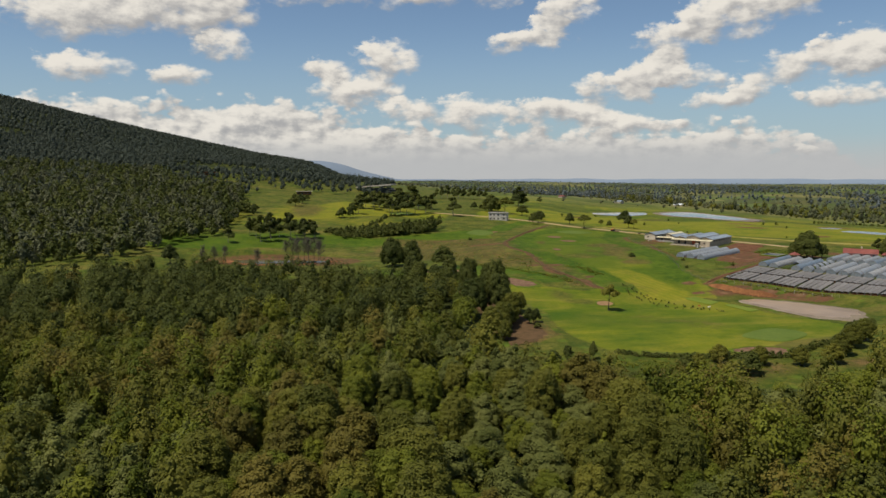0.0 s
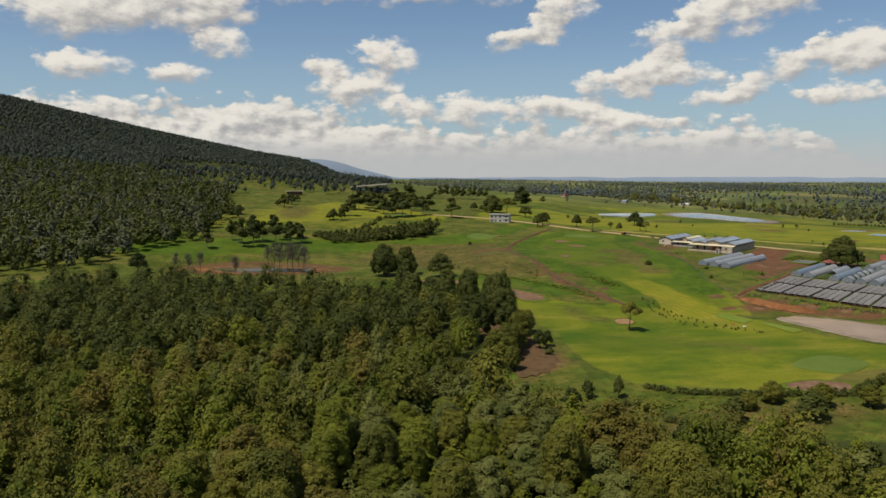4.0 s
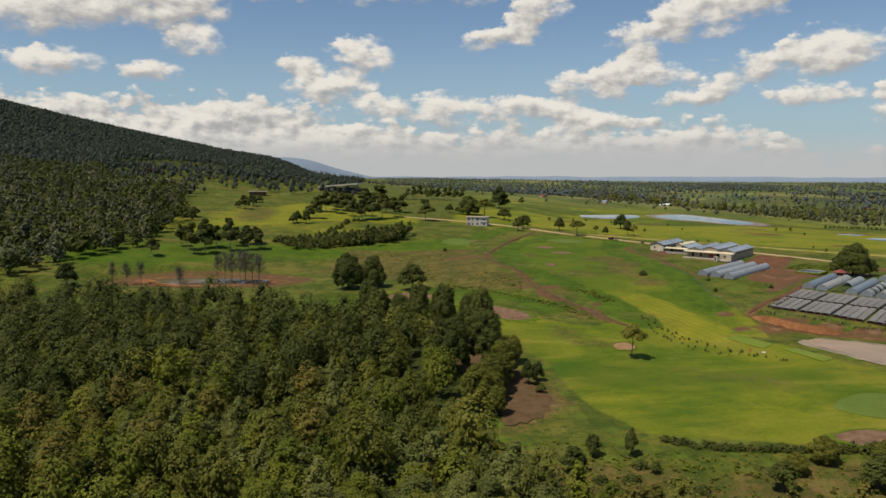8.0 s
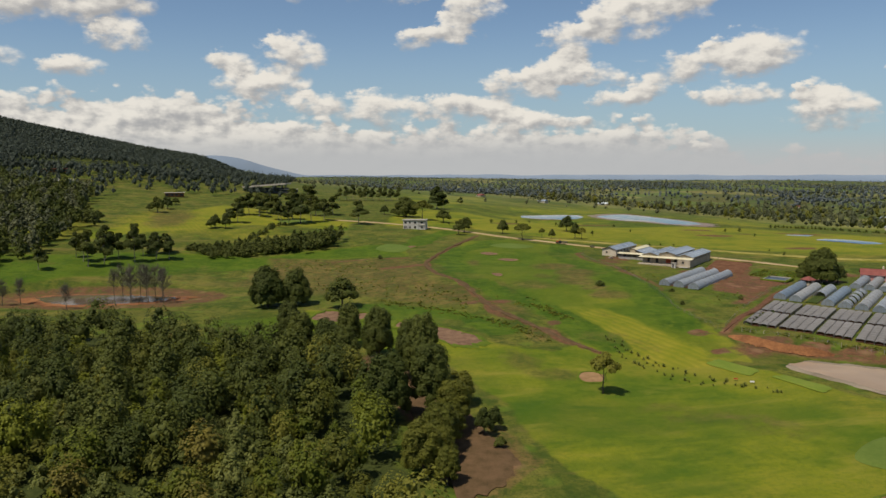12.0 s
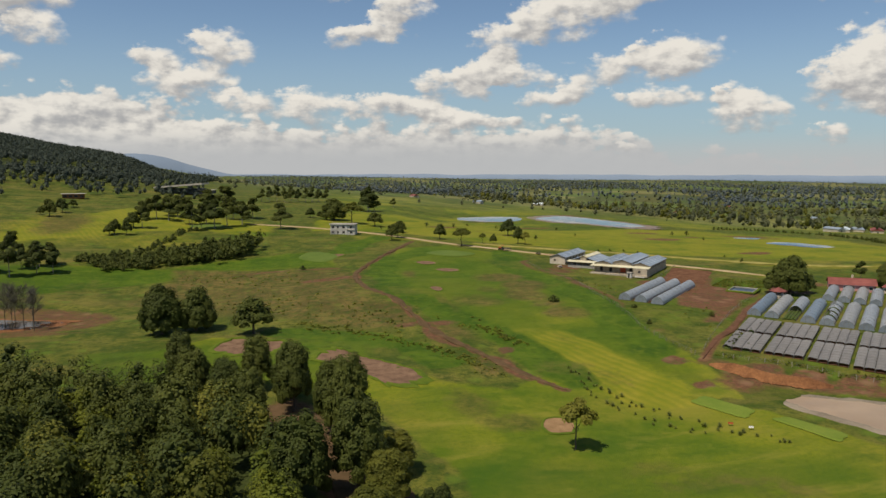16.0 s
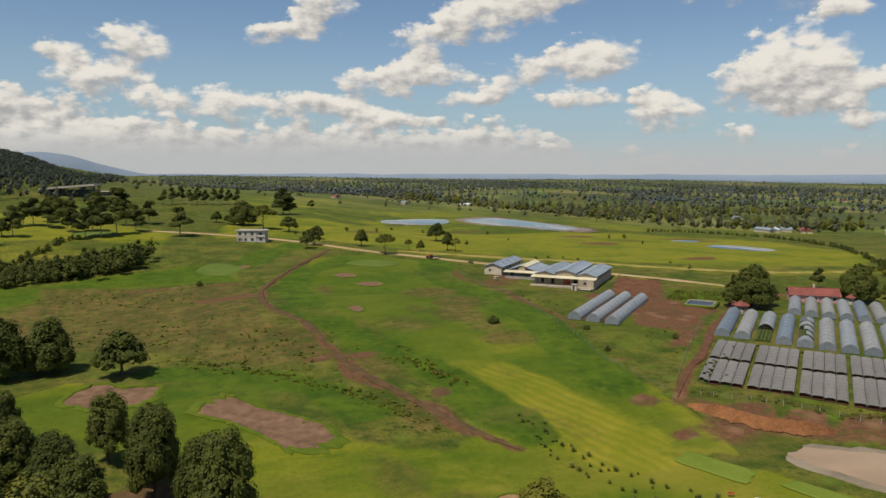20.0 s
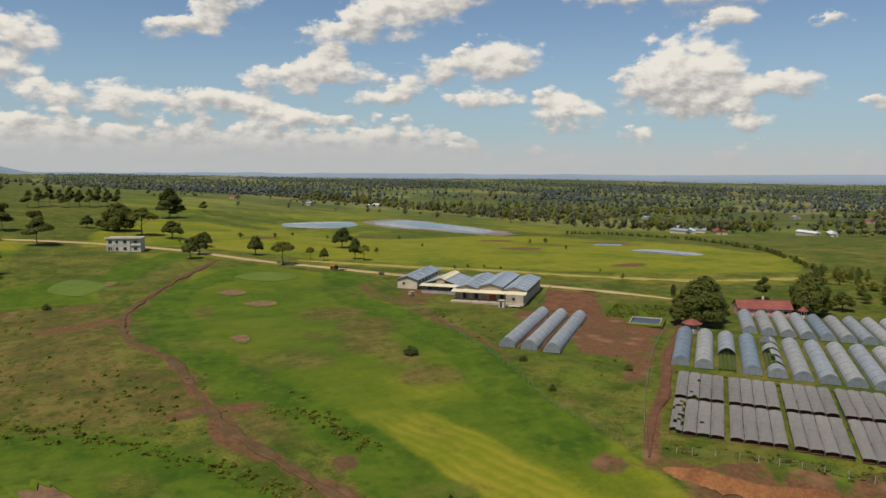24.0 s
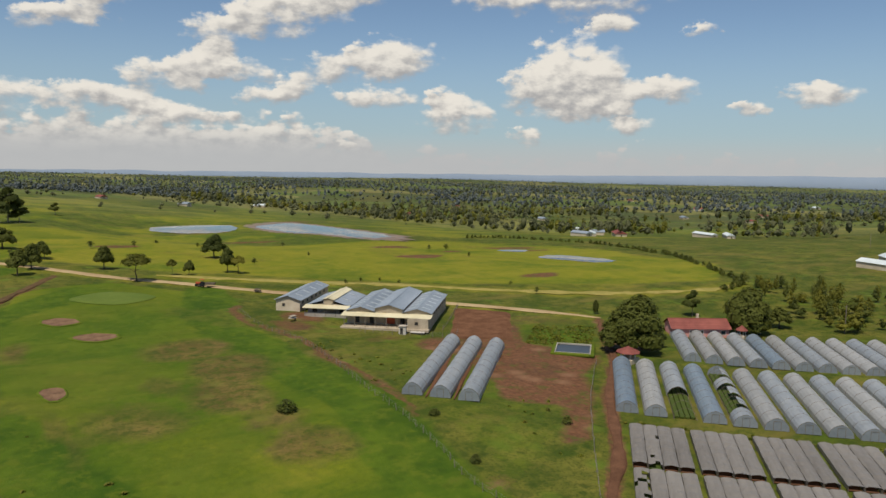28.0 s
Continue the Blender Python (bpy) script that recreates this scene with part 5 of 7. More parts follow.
def bent_tube(points, r, sides=4):
    """One tube bent along points that lie in an upright plane across y."""
    verts, faces = [], []
    for i, (x, y, z) in enumerate(points):
        a, b = points[max(i - 1, 0)], points[min(i + 1, len(points) - 1)]
        d = Vector((b[0] - a[0], 0, b[2] - a[2])).normalized()
        out = Vector((-d.z, 0, d.x))
        for k in range(sides):
            g = math.tau * (k + 0.5) / sides
            p = Vector((x, y, z)) + out * (r * math.cos(g)) + Vector((0, r * math.sin(g), 0))
            verts.append(tuple(p))
    for i in range(len(points) - 1):
        faces += [(i * sides + k, i * sides + (k + 1) % sides, (i + 1) * sides + (k + 1) % sides, (i + 1) * sides + k) for k in range(sides)]
    return verts, faces


def tunnel(x, y, heading, w, h, length, film, label, group, torn=False, open_from=0.0):
    """A polythene tunnel whose front stands at x, y and that runs off along its heading (degrees from east)."""
    dx, dy = math.cos(radians(heading)), math.sin(radians(heading))
    z0, z1 = lie1(x, y), lie1(x + dx * length, y + dy * length)
    slope = math.degrees(math.atan2(z1 - z0, length))
    m = pose(x, y, z0 + 0.05, rz=heading - 90) @ pose(0, 0, 0, rx=slope)
    ob = root("tunnel_greenhouse", m, label, "greenhouse", group)
    line = arch(w, h)
    n = len(line)
    bays = max(4, int(length / 2.4))
    rng = np.random.default_rng(int(x * 10))

    def skin(lo, hi, k0=0):
        verts, faces = [], []
        rows = max(2, (hi - lo) * 2 + 1)
        for i in range(rows):
            u = lo + (hi - lo) * i / (rows - 1)
            sag = 0.975 if i % 2 else 1.0
            for k, (a, b) in enumerate(line):
                s = sag * (1 + rng.normal() * 0.004)
                verts.append((a * s, u * length / bays, max(b * s, 0.0)))
        for i in range(rows - 1):
            faces += [(i * n + k, i * n + k + 1, (i + 1) * n + k + 1, (i + 1) * n + k) for k in range(k0, n - 1)]
        return verts, faces

    start = int(bays * open_from)
    if torn:
        # loose flaps of film over bare hoops
        for k in range(start, bays, 3):
            v, f = skin(k, min(k + 2, bays), (0, 5, 4)[k // 3 % 3])
            part("film", (v, f), film, ob, "torn flap of film")
    else:
        part("film", skin(start, bays), film, ob)
    for k in range(0, bays + 1, 2 if not torn else 1):
        part("hoop", bent_tube([(a * 1.004, k * length / bays, b * 1.006) for a, b in line], 0.035), M_POLE, ob)
    for u, nm in ((-0.02, "end_wall"), (length + 0.02, "end_wall")):
        if u < 0 and open_from > 0:
            continue
        bm = bmesh.new()
        bm.faces.new([bm.verts.new((a * 0.985, u, max(b * 0.985, 0))) for a, b in line])
        wall = part(nm, bm, M_FILM_END, ob, "clear film end wall")
        bm = bmesh.new()
        for q in (-0.7, 0.7):
            box(bm, q, u - 0.03, 0.95, 0.07, 0.05, 1.9)
        box(bm, 0, u - 0.03, 1.9, 1.5, 0.05, 0.07)
        part("door_frame", bm, M_POLE, wall)
    for s in (-1, 1):
        part("base_board", block(s * (w * 0.46), length / 2, 0.14, 0.06, length, 0.32), M_POLE, ob)
    if open_from or torn:
        bm = bmesh.new()
        for k in range(4):
            q = -w * 0.34 + k * w * 0.225
            box(bm, q, length / 2, 0.30, w * 0.20, length * 0.97, 0.55, 0.12)
        part("crop_bed", bm, M_CROP, ob, "green rows of young plants")
    return ob


E1 = (0.777, 0.630)
E2 = (0.630, -0.777)
HEADING = math.degrees(math.atan2(E1[1], E1[0]))
for k in range(12):
    a = 2.35 + k * 5.78
    film = M_FILM_BLUE if k in (0, 3) else M_FILM_GREY if k % 2 else M_FILM
    text = "milky blue polythene tunnel greenhouse with an arched end" if k in (0, 3) else "torn polythene tunnel greenhouse showing hoops and plants" if k == 4 else "weathered grey polythene tunnel greenhouse beside its row"
    tunnel(190.1 + a * E2[0], 386.1 + a * E2[1], HEADING + 4, 4.7, 2.55, 37.0, film, text, "front row of tunnels", torn=k == 4, open_from=0.42 if k == 2 else 0.0)
for k in range(11):
    a = 2.3 + k * 5.45
    film = M_FILM_BLUE if k == 4 else M_FILM_GREY if k % 3 else M_FILM
    tunnel(238.0 + a * E2[0], 405.0 + a * E2[1], HEADING + 5, 4.5, 2.5, 33.0, film, "grey polythene tunnel greenhouse in the back row", "back row of tunnels")
for k in range(3):
    a = 2.3 + k * 6.15
    tunnel(156.0 + a * 0.69, 415.8 - a * 0.724, 43.5, 4.6, 2.75, 48.0, M_FILM, "long grey polythene tunnel greenhouse on red soil", "three long tunnels")


def net_bed(x, y, heading, w, length, label, torn=False, k_all=False):
    """A low bed under shade net on posts, its top gently arched."""
    z0 = lie1(x, y)
    dx, dy = math.cos(radians(heading)), math.sin(radians(heading))
    slope = math.degrees(math.atan2(lie1(x + dx * length, y + dy * length) - z0, length))
    ob = root("net_bed", pose(x, y, z0 + 0.05, rz=heading - 90) @ pose(0, 0, 0, rx=slope), label, "net bed", "shade net beds")
    rng = np.random.default_rng(int(x * 13 + y))
    prof = [(-w / 2, 0.15), (-w / 2, 1.05), (-w * 0.3, 1.20), (0, 1.27), (w * 0.3, 1.20), (w / 2, 1.05), (w / 2, 0.15)]
    rows = 15
    verts, faces = [], []
    for i in range(rows):
        for a, b in prof:
            verts.append((a + rng.normal() * 0.02, i * length / (rows - 1), b + rng.normal() * 0.04 - (0.07 if i % 2 else 0)))
    n = len(prof)
    for i in range(rows - 1):
        for k in range(n - 1):
            if torn and rng.uniform() < (0.22 if k_all else 0.07) and 0 < k < n - 2:
                continue
            faces.append((i * n + k, i * n + k + 1, (i + 1) * n + k + 1, (i + 1) * n + k))
    part("net", (verts, faces), M_NET, ob)
    for u in (0.1, length - 0.1):
        for s in (-1, 1):
            bm = bmesh.new()
            rod(bm, (s * (w / 2 - 0.06), u, -0.1), (s * (w / 2 - 0.06), u, 1.0), 0.045, 0.04, 5)
            part("post", bm, M_POLE, ob)
    part("bed", block(0, length / 2, 0.15, w * 0.85, length * 0.97, 0.3, 0.08), M_CROP if torn else M_SOIL, ob, "planted soil under the net")
    return ob


N1 = (0.735, 0.678)
N2 = (0.678, -0.735)
for row in range(2):
    for k in range(26):
        a = 1.4 + k * 2.62 + (k // 4) * 0.95
        b = 0.4 + row * 20.3
        worn = (row == 0 and k in (0, 2)) or (row == 1 and k == 1)
        net_bed(156.2 + a * N2[0] + b * N1[0], 351.8 + a * N2[1] + b * N1[1], math.degrees(math.atan2(N1[1], N1[0])), 2.5, 18.2,
                "torn grey shade net over a planted bed" if worn else "grey shade net stretched over a long low bed", worn, row == 0 and k == 0)


def ribbed_roof(name, parent, x0, x1, z_eave, z_ridge, x_ridge, y0, y1, mat, lights=0):
    """One gabled roof of ribbed sheets, with skylight sheets as parts."""
    for side in (-1, 1):
        xa = x0 if side < 0 else x1
        run = Vector((x_ridge - xa, 0, z_ridge - z_eave))
        n = max(8, int((y1 - y0) / 0.9))
        verts, faces = [], []
        for i in range(n * 2 + 1):
            yy = y0 + (y1 - y0) * i / (n * 2)
            lift = 0.05 if i % 2 else 0.0
            verts += [(xa, yy, z_eave + lift), (xa + run.x, yy, z_eave + run.z + lift)]
            verts += [(xa, yy, z_eave + lift - 0.09), (xa + run.x, yy, z_eave + run.z + lift - 0.09)]
        for i in range(n * 2):
            a = i * 4
            q = [(a, a + 4, a + 5, a + 1), (a + 2, a + 3, a + 7, a + 6), (a, a + 2, a + 6, a + 4)]
            faces += q
        roof = part(name, (verts, faces), mat, parent)
        for k in range(lights):
            yy = y0 + (k + 0.7) * (y1 - y0) / (lights + 0.4)
            bm = bmesh.new()
            p = [Vector((xa, yy, z_eave)) + run * f for f in (0.25, 0.8)]
            vs = [bm.verts.new(v) for v in (p[0] + Vector((0, 0, 0.08)), p[1] + Vector((0, 0, 0.08)), p[1] + Vector((0, 1.0, 0.08)), p[0] + Vector((0, 1.0, 0.08)))]
            bm.faces.new(vs)
            bmesh.ops.solidify(bm, geom=bm.faces[:], thickness=0.02)
            part("skylight", bm, M_SKYLIGHT, roof, "pale translucent sheet")
    part("ridge_cap", block(x_ridge, (y0 + y1) / 2, z_ridge + 0.06, 0.4, y1 - y0, 0.07), mat, parent)


def gable_shell(parent, x0, x1, y0, y1, h, ridge, x_ridge, mat, name="wall", foot=-0.6):
    """Four walls of real thickness, the two end ones gabled."""
    t = 0.22
    for yy in (y0, y1 - t):
        bm = prism([(x0, foot), (x1, foot), (x1, h), (x_ridge, ridge - 0.10), (x0, h)], t)
        bmesh.ops.translate(bm, verts=bm.verts, vec=(0, yy, 0))
        part(name, bm, mat, parent)
    for xx in (x0 + t / 2, x1 - t / 2):
        part(name, block(xx, (y0 + y1) / 2, (h + foot) / 2, t, y1 - y0 - 2 * t - 0.01, h - foot, 0.01), mat, parent)


def opening(parent, x, y, z, w, h, name="window", mat=None, trim=None, depth=0.06):
    """A window or door set in a wall that faces the local -y."""
    ob = part(name, block(x, y - 0.02, z, w, 0.05, h, 0.01), mat or M_GLASS, parent)
    bm = bmesh.new()
    for s in (-1, 1):
        box(bm, x + s * w / 2, y - 0.04, z, 0.09, 0.10, h + 0.1)
        box(bm, x, y - 0.04, z + s * h / 2, w + 0.1, 0.10, 0.09)
    part("frame", bm, trim or M_POLE, ob)
    return ob


SHED_TURN = math.degrees(math.atan2(0.724, 0.69)) - 90


def shed_at(x, y, label):
    return root("shed", pose(x, y, lie1(x, y), rz=SHED_TURN), label, "shed", "farm sheds")


# white gabled shed; local x runs along its front, y into its depth
sh = shed_at(167.0, 508.6, "long white-walled shed with a grey iron gable roof")
gable_shell(sh, 0, 8.0, 0, 31, 3.6, 4.8, 4.0, M_CREAM)
ribbed_roof("roof", sh, -0.5, 8.5, 3.5, 4.98, 4.0, -0.6, 31.5, M_IRON, 4)
opening(sh, 2.6, 0, 1.9, 0.9, 0.9, "window", M_DARK)
for k in range(6):
    part("window", block(8.02, 3 + k * 4.6, 2.4, 0.06, 1.5, 0.9, 0.01), M_DARK, sh)

# middle shed with a raised cream monitor roof and a cream lean-to
sh = shed_at(171.5, 497.6, "low shed with a cream lean-to and a raised cream centre roof")
gable_shell(sh, 0.2, 13.8, 3.4, 24, 3.0, 3.6, 7.0, M_STONE)
ribbed_roof("roof", sh, -0.2, 5.9, 2.9, 4.5, 5.2, 3.0, 24.4, M_IRON, 2)
ribbed_roof("roof", sh, 8.1, 14.2, 2.9, 4.5, 8.8, 3.0, 24.4, M_IRON, 2)
gable_shell(sh, 5.3, 8.7, 3.2, 24.2, 4.7, 5.2, 7.0, M_BLOCK, "clerestory")
ribbed_roof("monitor_roof", sh, 4.9, 9.1, 4.7, 5.4, 7.0, 2.8, 24.8, M_CREAM_IRON)
part("lean_to_roof", block(7.0, 1.4, 2.85, 14.6, 4.2, 0.10, 0.01, Matrix.Rotation(radians(6), 4, "X")), M_CREAM_IRON, sh)
part("low_wall", block(7.0, 0.3, 0.35, 13.6, 0.2, 1.5), M_STONE, sh)
for k in range(5):
    part("post", block(0.4 + k * 3.3, 0.2, 1.3, 0.14, 0.14, 2.7), M_POLE, sh)
for k in range(3):
    opening(sh, 2.6 + k * 4.4, 3.4, 1.4, 1.5, 1.7, "door", M_DARK)

# main shed: three gables, the middle one higher, with a long cream verandah
sh = shed_at(175.4, 478.6, "large block-walled shed with three grey gables and a cream verandah")
gable_shell(sh, 0.0, 25.6, 4.4, 37, 4.3, 4.6, 12.8, M_BLOCK)
for x0, x1, rise in ((-0.3, 8.7, 0.0), (8.2, 17.4, 0.9), (16.9, 26.0, 0.0)):
    mid = (x0 + x1) / 2
    gable_shell(sh, x0 + 0.35, x1 - 0.35, 4.2, 37.2, 4.3 + rise, 5.4 + rise, mid, M_BLOCK, "gable_wall", 3.9)
    ribbed_roof("roof", sh, x0, x1, 4.25 + rise, 5.55 + rise, mid, 3.6, 37.8, M_IRON, 0 if rise else 6)
part("verandah_roof", block(12.6, 2.5, 3.60, 27.2, 4.4, 0.12, 0.01, Matrix.Rotation(radians(7), 4, "X")), M_CREAM_IRON, sh)
part("floor_slab", block(12.6, 1.6, -0.05, 26.4, 5.6, 0.7), M_BLOCK, sh)
for k in range(8):
    part("post", block(0.2 + k * 3.2, 0.15, 1.7, 0.16, 0.16, 3.2), M_POLE, sh)
part("corner_room", block(22.4, 2.2, 1.5, 6.2, 4.3, 3.4, 0.02), M_BLOCK, sh, "grey block room at the end of the verandah")
for x, w, mat in ((3.2, 1.3, M_DARK), (7.6, 1.3, M_DARK), (13.4, 2.6, M_DOOR_RED), (17.0, 1.3, M_DARK)):
    opening(sh, x, 4.4, 1.6, w, 2.1, "door", mat)
opening(sh, 22.0, 0.02, 1.9, 1.0, 0.9, "window", M_DARK)
for k in range(7):
    part("window", block(25.64, 7 + k * 4.2, 3.2, 0.06, 1.9, 0.9, 0.01), M_DARK, sh)

hut = root("hut", pose(186.5, 463.2, lie1(186.5, 463.2), rz=SHED_TURN), "small grey block hut with a flat roof", "hut")
part("wall", block(0, 0, 1.0, 2.0, 1.8, 2.4), M_CONCRETE, hut)
part("roof", block(0, 0, 2.3, 2.4, 2.2, 0.14), M_ROOF_PALE, hut)
part("door", block(-0.2, -0.92, 0.9, 0.8, 0.06, 1.8), M_DARK, hut)
slab = root("concrete_slab", pose(190.5, 461.5, lie1(190.5, 461.5) + 0.3, rz=SHED_TURN), "pale concrete slab lying on the grass", "slab")
part("slab", block(0, 0, 0, 4.2, 1.6, 0.2), M_CONCRETE, slab)


def parked_cart(x, y, turn, label, paint=None, s=0.75):
    """A small white trailer with two wheels."""
    ob = root("trailer", pose(x, y, lie1(x, y) + 0.35, rz=turn) @ Matrix.Scale(s, 4), label, "trailer")
    paint = paint or M_ROOF_PALE
    part("bed", block(0, 0, 0.75, 3.2, 1.7, 0.5, 0.06), paint, ob)
    part("canopy", block(0, 0, 1.55, 2.6, 1.75, 0.12, 0.04), paint, ob)
    for s in (-1, 1):
        bm = bmesh.new()
        rod(bm, (0.5, s * 0.8, 0.32), (0.5, s * 1.0, 0.32), 0.34, sides=12)
        part("wheel", bm, M_DARK, ob)
        for q in (-1.2, 1.2):
            part("stay", block(q, s * 0.8, 1.2, 0.06, 0.06, 0.7), M_POLE, ob)
    return ob


parked_cart(165.5, 492.5, 20, "small pale trailer parked below the sheds")


def tractor(x, y, turn):
    ob = root("tractor", pose(x, y, lie1(x, y) + 0.38, rz=turn), "red tractor with a trailer on the dirt road", "tractor")
    part("bonnet", block(0.9, 0, 1.15, 1.8, 0.8, 0.75, 0.12), M_DOOR_RED, ob)
    part("seat", block(-0.55, 0, 1.35, 0.6, 0.7, 0.6, 0.08), M_DARK, ob)
    part("canopy", block(-0.5, 0, 2.45, 1.7, 1.5, 0.10, 0.03), M_DOOR_RED, ob)
    for s in (-1, 1):
        part("stay", block(-0.6, s * 0.7, 1.7, 0.07, 0.07, 1.5), M_DARK, ob)
        for q, r in ((-0.6, 0.75), (1.4, 0.45)):
            bm = bmesh.new()
            rod(bm, (q, s * 0.6, r), (q, s * 0.95, r), r, sides=14)
            part("wheel", bm, M_DARK, ob)
    part("load_bed", block(-3.6, 0, 1.0, 3.4, 1.7, 0.7, 0.05), M_BARK, ob)


tractor(158, 556, 140)
cart = parked_cart(172.5, 538, 130, "dark farm trailer standing beside the road", M_BARK)


# white two-storey house, unfinished
def white_house():
    ob = root("house", pose(70.8, 626.5, lie1(78, 624), rz=-19), "unfinished pale two-storey house with a flat roof", "house")
    for cx, cy, sx, sy in ((5.2, 0.15, 10.4, 0.3), (5.2, 8.85, 10.4, 0.3), (0.15, 4.5, 0.3, 8.4), (10.25, 4.5, 0.3, 8.4)):
        part("wall", block(cx, cy, 2.9, sx, sy, 6.8), M_CONCRETE, ob)
    part("wing", block(12.8, 4.2, 2.9, 4.8, 7.6, 6.8), M_CONCRETE, ob, "projecting pale wing")
    part("floor_slab", block(7.4, 4.4, 3.1, 15.6, 9.0, 0.25), M_ROOF_PALE, ob)
    part("roof_slab", block(7.4, 4.4, 6.35, 16.2, 9.8, 0.3), M_ROOF_PALE, ob)
    part("parapet", block(7.4, -0.4, 6.7, 16.2, 0.12, 0.5), M_CONCRETE, ob)
    for z in (1.5, 4.7):
        for x, w in ((1.6, 1.6), (4.6, 1.2), (8.2, 1.6)):
            opening(ob, x, 0, z, w, 1.5, "window", M_DARK, M_ROOF_PALE)
        opening(ob, 12.8, 0.38, z, 1.5, 1.3, "window", M_DARK, M_ROOF_PALE)
    for k in range(4):
        part("column", block(0.5 + k * 1.2, -0.25, 1.45, 0.25, 0.25, 3.2), M_CONCRETE, ob)


white_house()


def clubhouse():
    ob = root("clubhouse", pose(-52, 862, lie1(-40, 860), rz=-14), "long dark clubhouse with a rising pale flat roof", "clubhouse")
    part("wall", block(18, 9, 1.9, 36, 14, 5.2), M_BLACK_STEEL, ob)
    part("roof", block(17, 7, 7.0, 42, 21, 1.5, 0.02, Matrix.Rotation(radians(-4.5), 4, "Y")), M_ROOF_PALE, ob)
    for k in range(9):
        opening(ob, 2.4 + k * 3.9, 2.0, 2.0, 3.3, 3.6, "window", M_GLASS, M_BLACK_STEEL)
    part("terrace", block(40, 5, 1.2, 12, 12, 2.6), M_BLACK_STEEL, ob)
    part("terrace_roof", block(40, 5, 3.2, 14, 13, 0.35), M_ROOF_PALE, ob)
    for k in range(4):
        part("column", block(34.5 + k * 3.6, -1.0, 1.4, 0.3, 0.3, 3.4), M_BLACK_STEEL, ob)


clubhouse()


def pavilion(x, y, turn, w, label, wall, roofing):
    ob = root("pavilion", pose(x, y, lie1(x, y), rz=turn), label, "pavilion")
    part("wall", block(w / 2, 3, 1.4, w, 6, 3.4), wall, ob)
    part("roof", block(w / 2, 3, 3.3, w + 2, 8, 0.35), roofing, ob)
    for k in range(4):
        opening(ob, w * (k + 0.5) / 4, 0, 1.5, w / 6, 1.5, "window", M_DARK)


pavilion(-112, 778, 8, 15, "low red-brown pavilion on the slope", M_CLAY, M_ROOF_PALE)
pavilion(-250, 900, 4, 26, "low farm building high on the slope", M_CLAY, M_RED_ROOF)
ruin = root("ruin", pose(-216, 828, lie1(-208, 828), rz=0), "roofless grey concrete building shell", "ruin")
for k in range(6):
    part("column", block(k * 3.2, 0, 2.0, 0.5, 0.5, 5.0), M_CONCRETE, ruin)
    part("column", block(k * 3.2, 7, 2.0, 0.5, 0.5, 5.0), M_CONCRETE, ruin)
part("slab", block(8, 3.5, 2.4, 17, 8, 0.3), M_CONCRETE, ruin)
part("wall", block(6, 7.2, 1.2, 10, 0.3, 3.4), M_STONE, ruin)


def farm_house():
    ob = root("farm_house", pose(260.6, 426.0, lie1(267, 421), rz=-35), "pink rendered bungalow with a dark red tiled roof", "house")
    t = 0.25
    part("wall", block(8.7, t / 2, 1.3, 17.4, t, 3.4), M_PINK, ob)
    part("wall", block(8.7, 8 - t / 2, 1.3, 17.4, t, 3.4), M_PINK, ob)
    for x in (0, 17.4):
        bm = prism([(0, -0.4), (8, -0.4), (8, 3.0), (4, 5.0), (0, 3.0)], t)
        bmesh.ops.transform(bm, matrix=Matrix.Translation((x + (t if x == 0 else 0), 0, 0)) @ Matrix.Rotation(radians(90), 4, "Z"), verts=bm.verts)
        part("gable_wall", bm, M_PINK, ob)
    for s in (-1, 1):
        n = 20
        verts, faces = [], []
        for i in range(n + 1):
            x = -0.6 + 18.6 * i / n
            for k in range(9):
                f = k / 8
                up = 0.05 if k % 2 else 0.0
                verts.append((x, 4 + s * 4.7 * (1 - f), 2.75 + 2.45 * f + up))
        for i in range(n):
            faces += [(i * 9 + k, i * 9 + k + 1, (i + 1) * 9 + k + 1, (i + 1) * 9 + k) for k in range(8)]
        part("roof", (verts, faces), M_RED_ROOF, ob)
    part("ridge_cap", block(8.7, 4, 5.22, 18.6, 0.4, 0.12), M_RED_ROOF, ob)
    part("chimney", block(9.0, 4.6, 5.6, 0.7, 0.7, 1.8), M_CREAM, ob)
    for x in (2.4, 6.0, 12.4, 15.6):
        opening(ob, x, 0, 1.6, 1.5, 1.2, "window", M_GLASS, M_WHITE)
    opening(ob, 9.0, 0, 1.2, 1.0, 2.1, "door", M_BARK, M_WHITE)
    part("band", block(8.7, -0.03, 2.75, 17.4, 0.08, 0.3), M_WHITE, ob, "white band under the eaves")


farm_house()


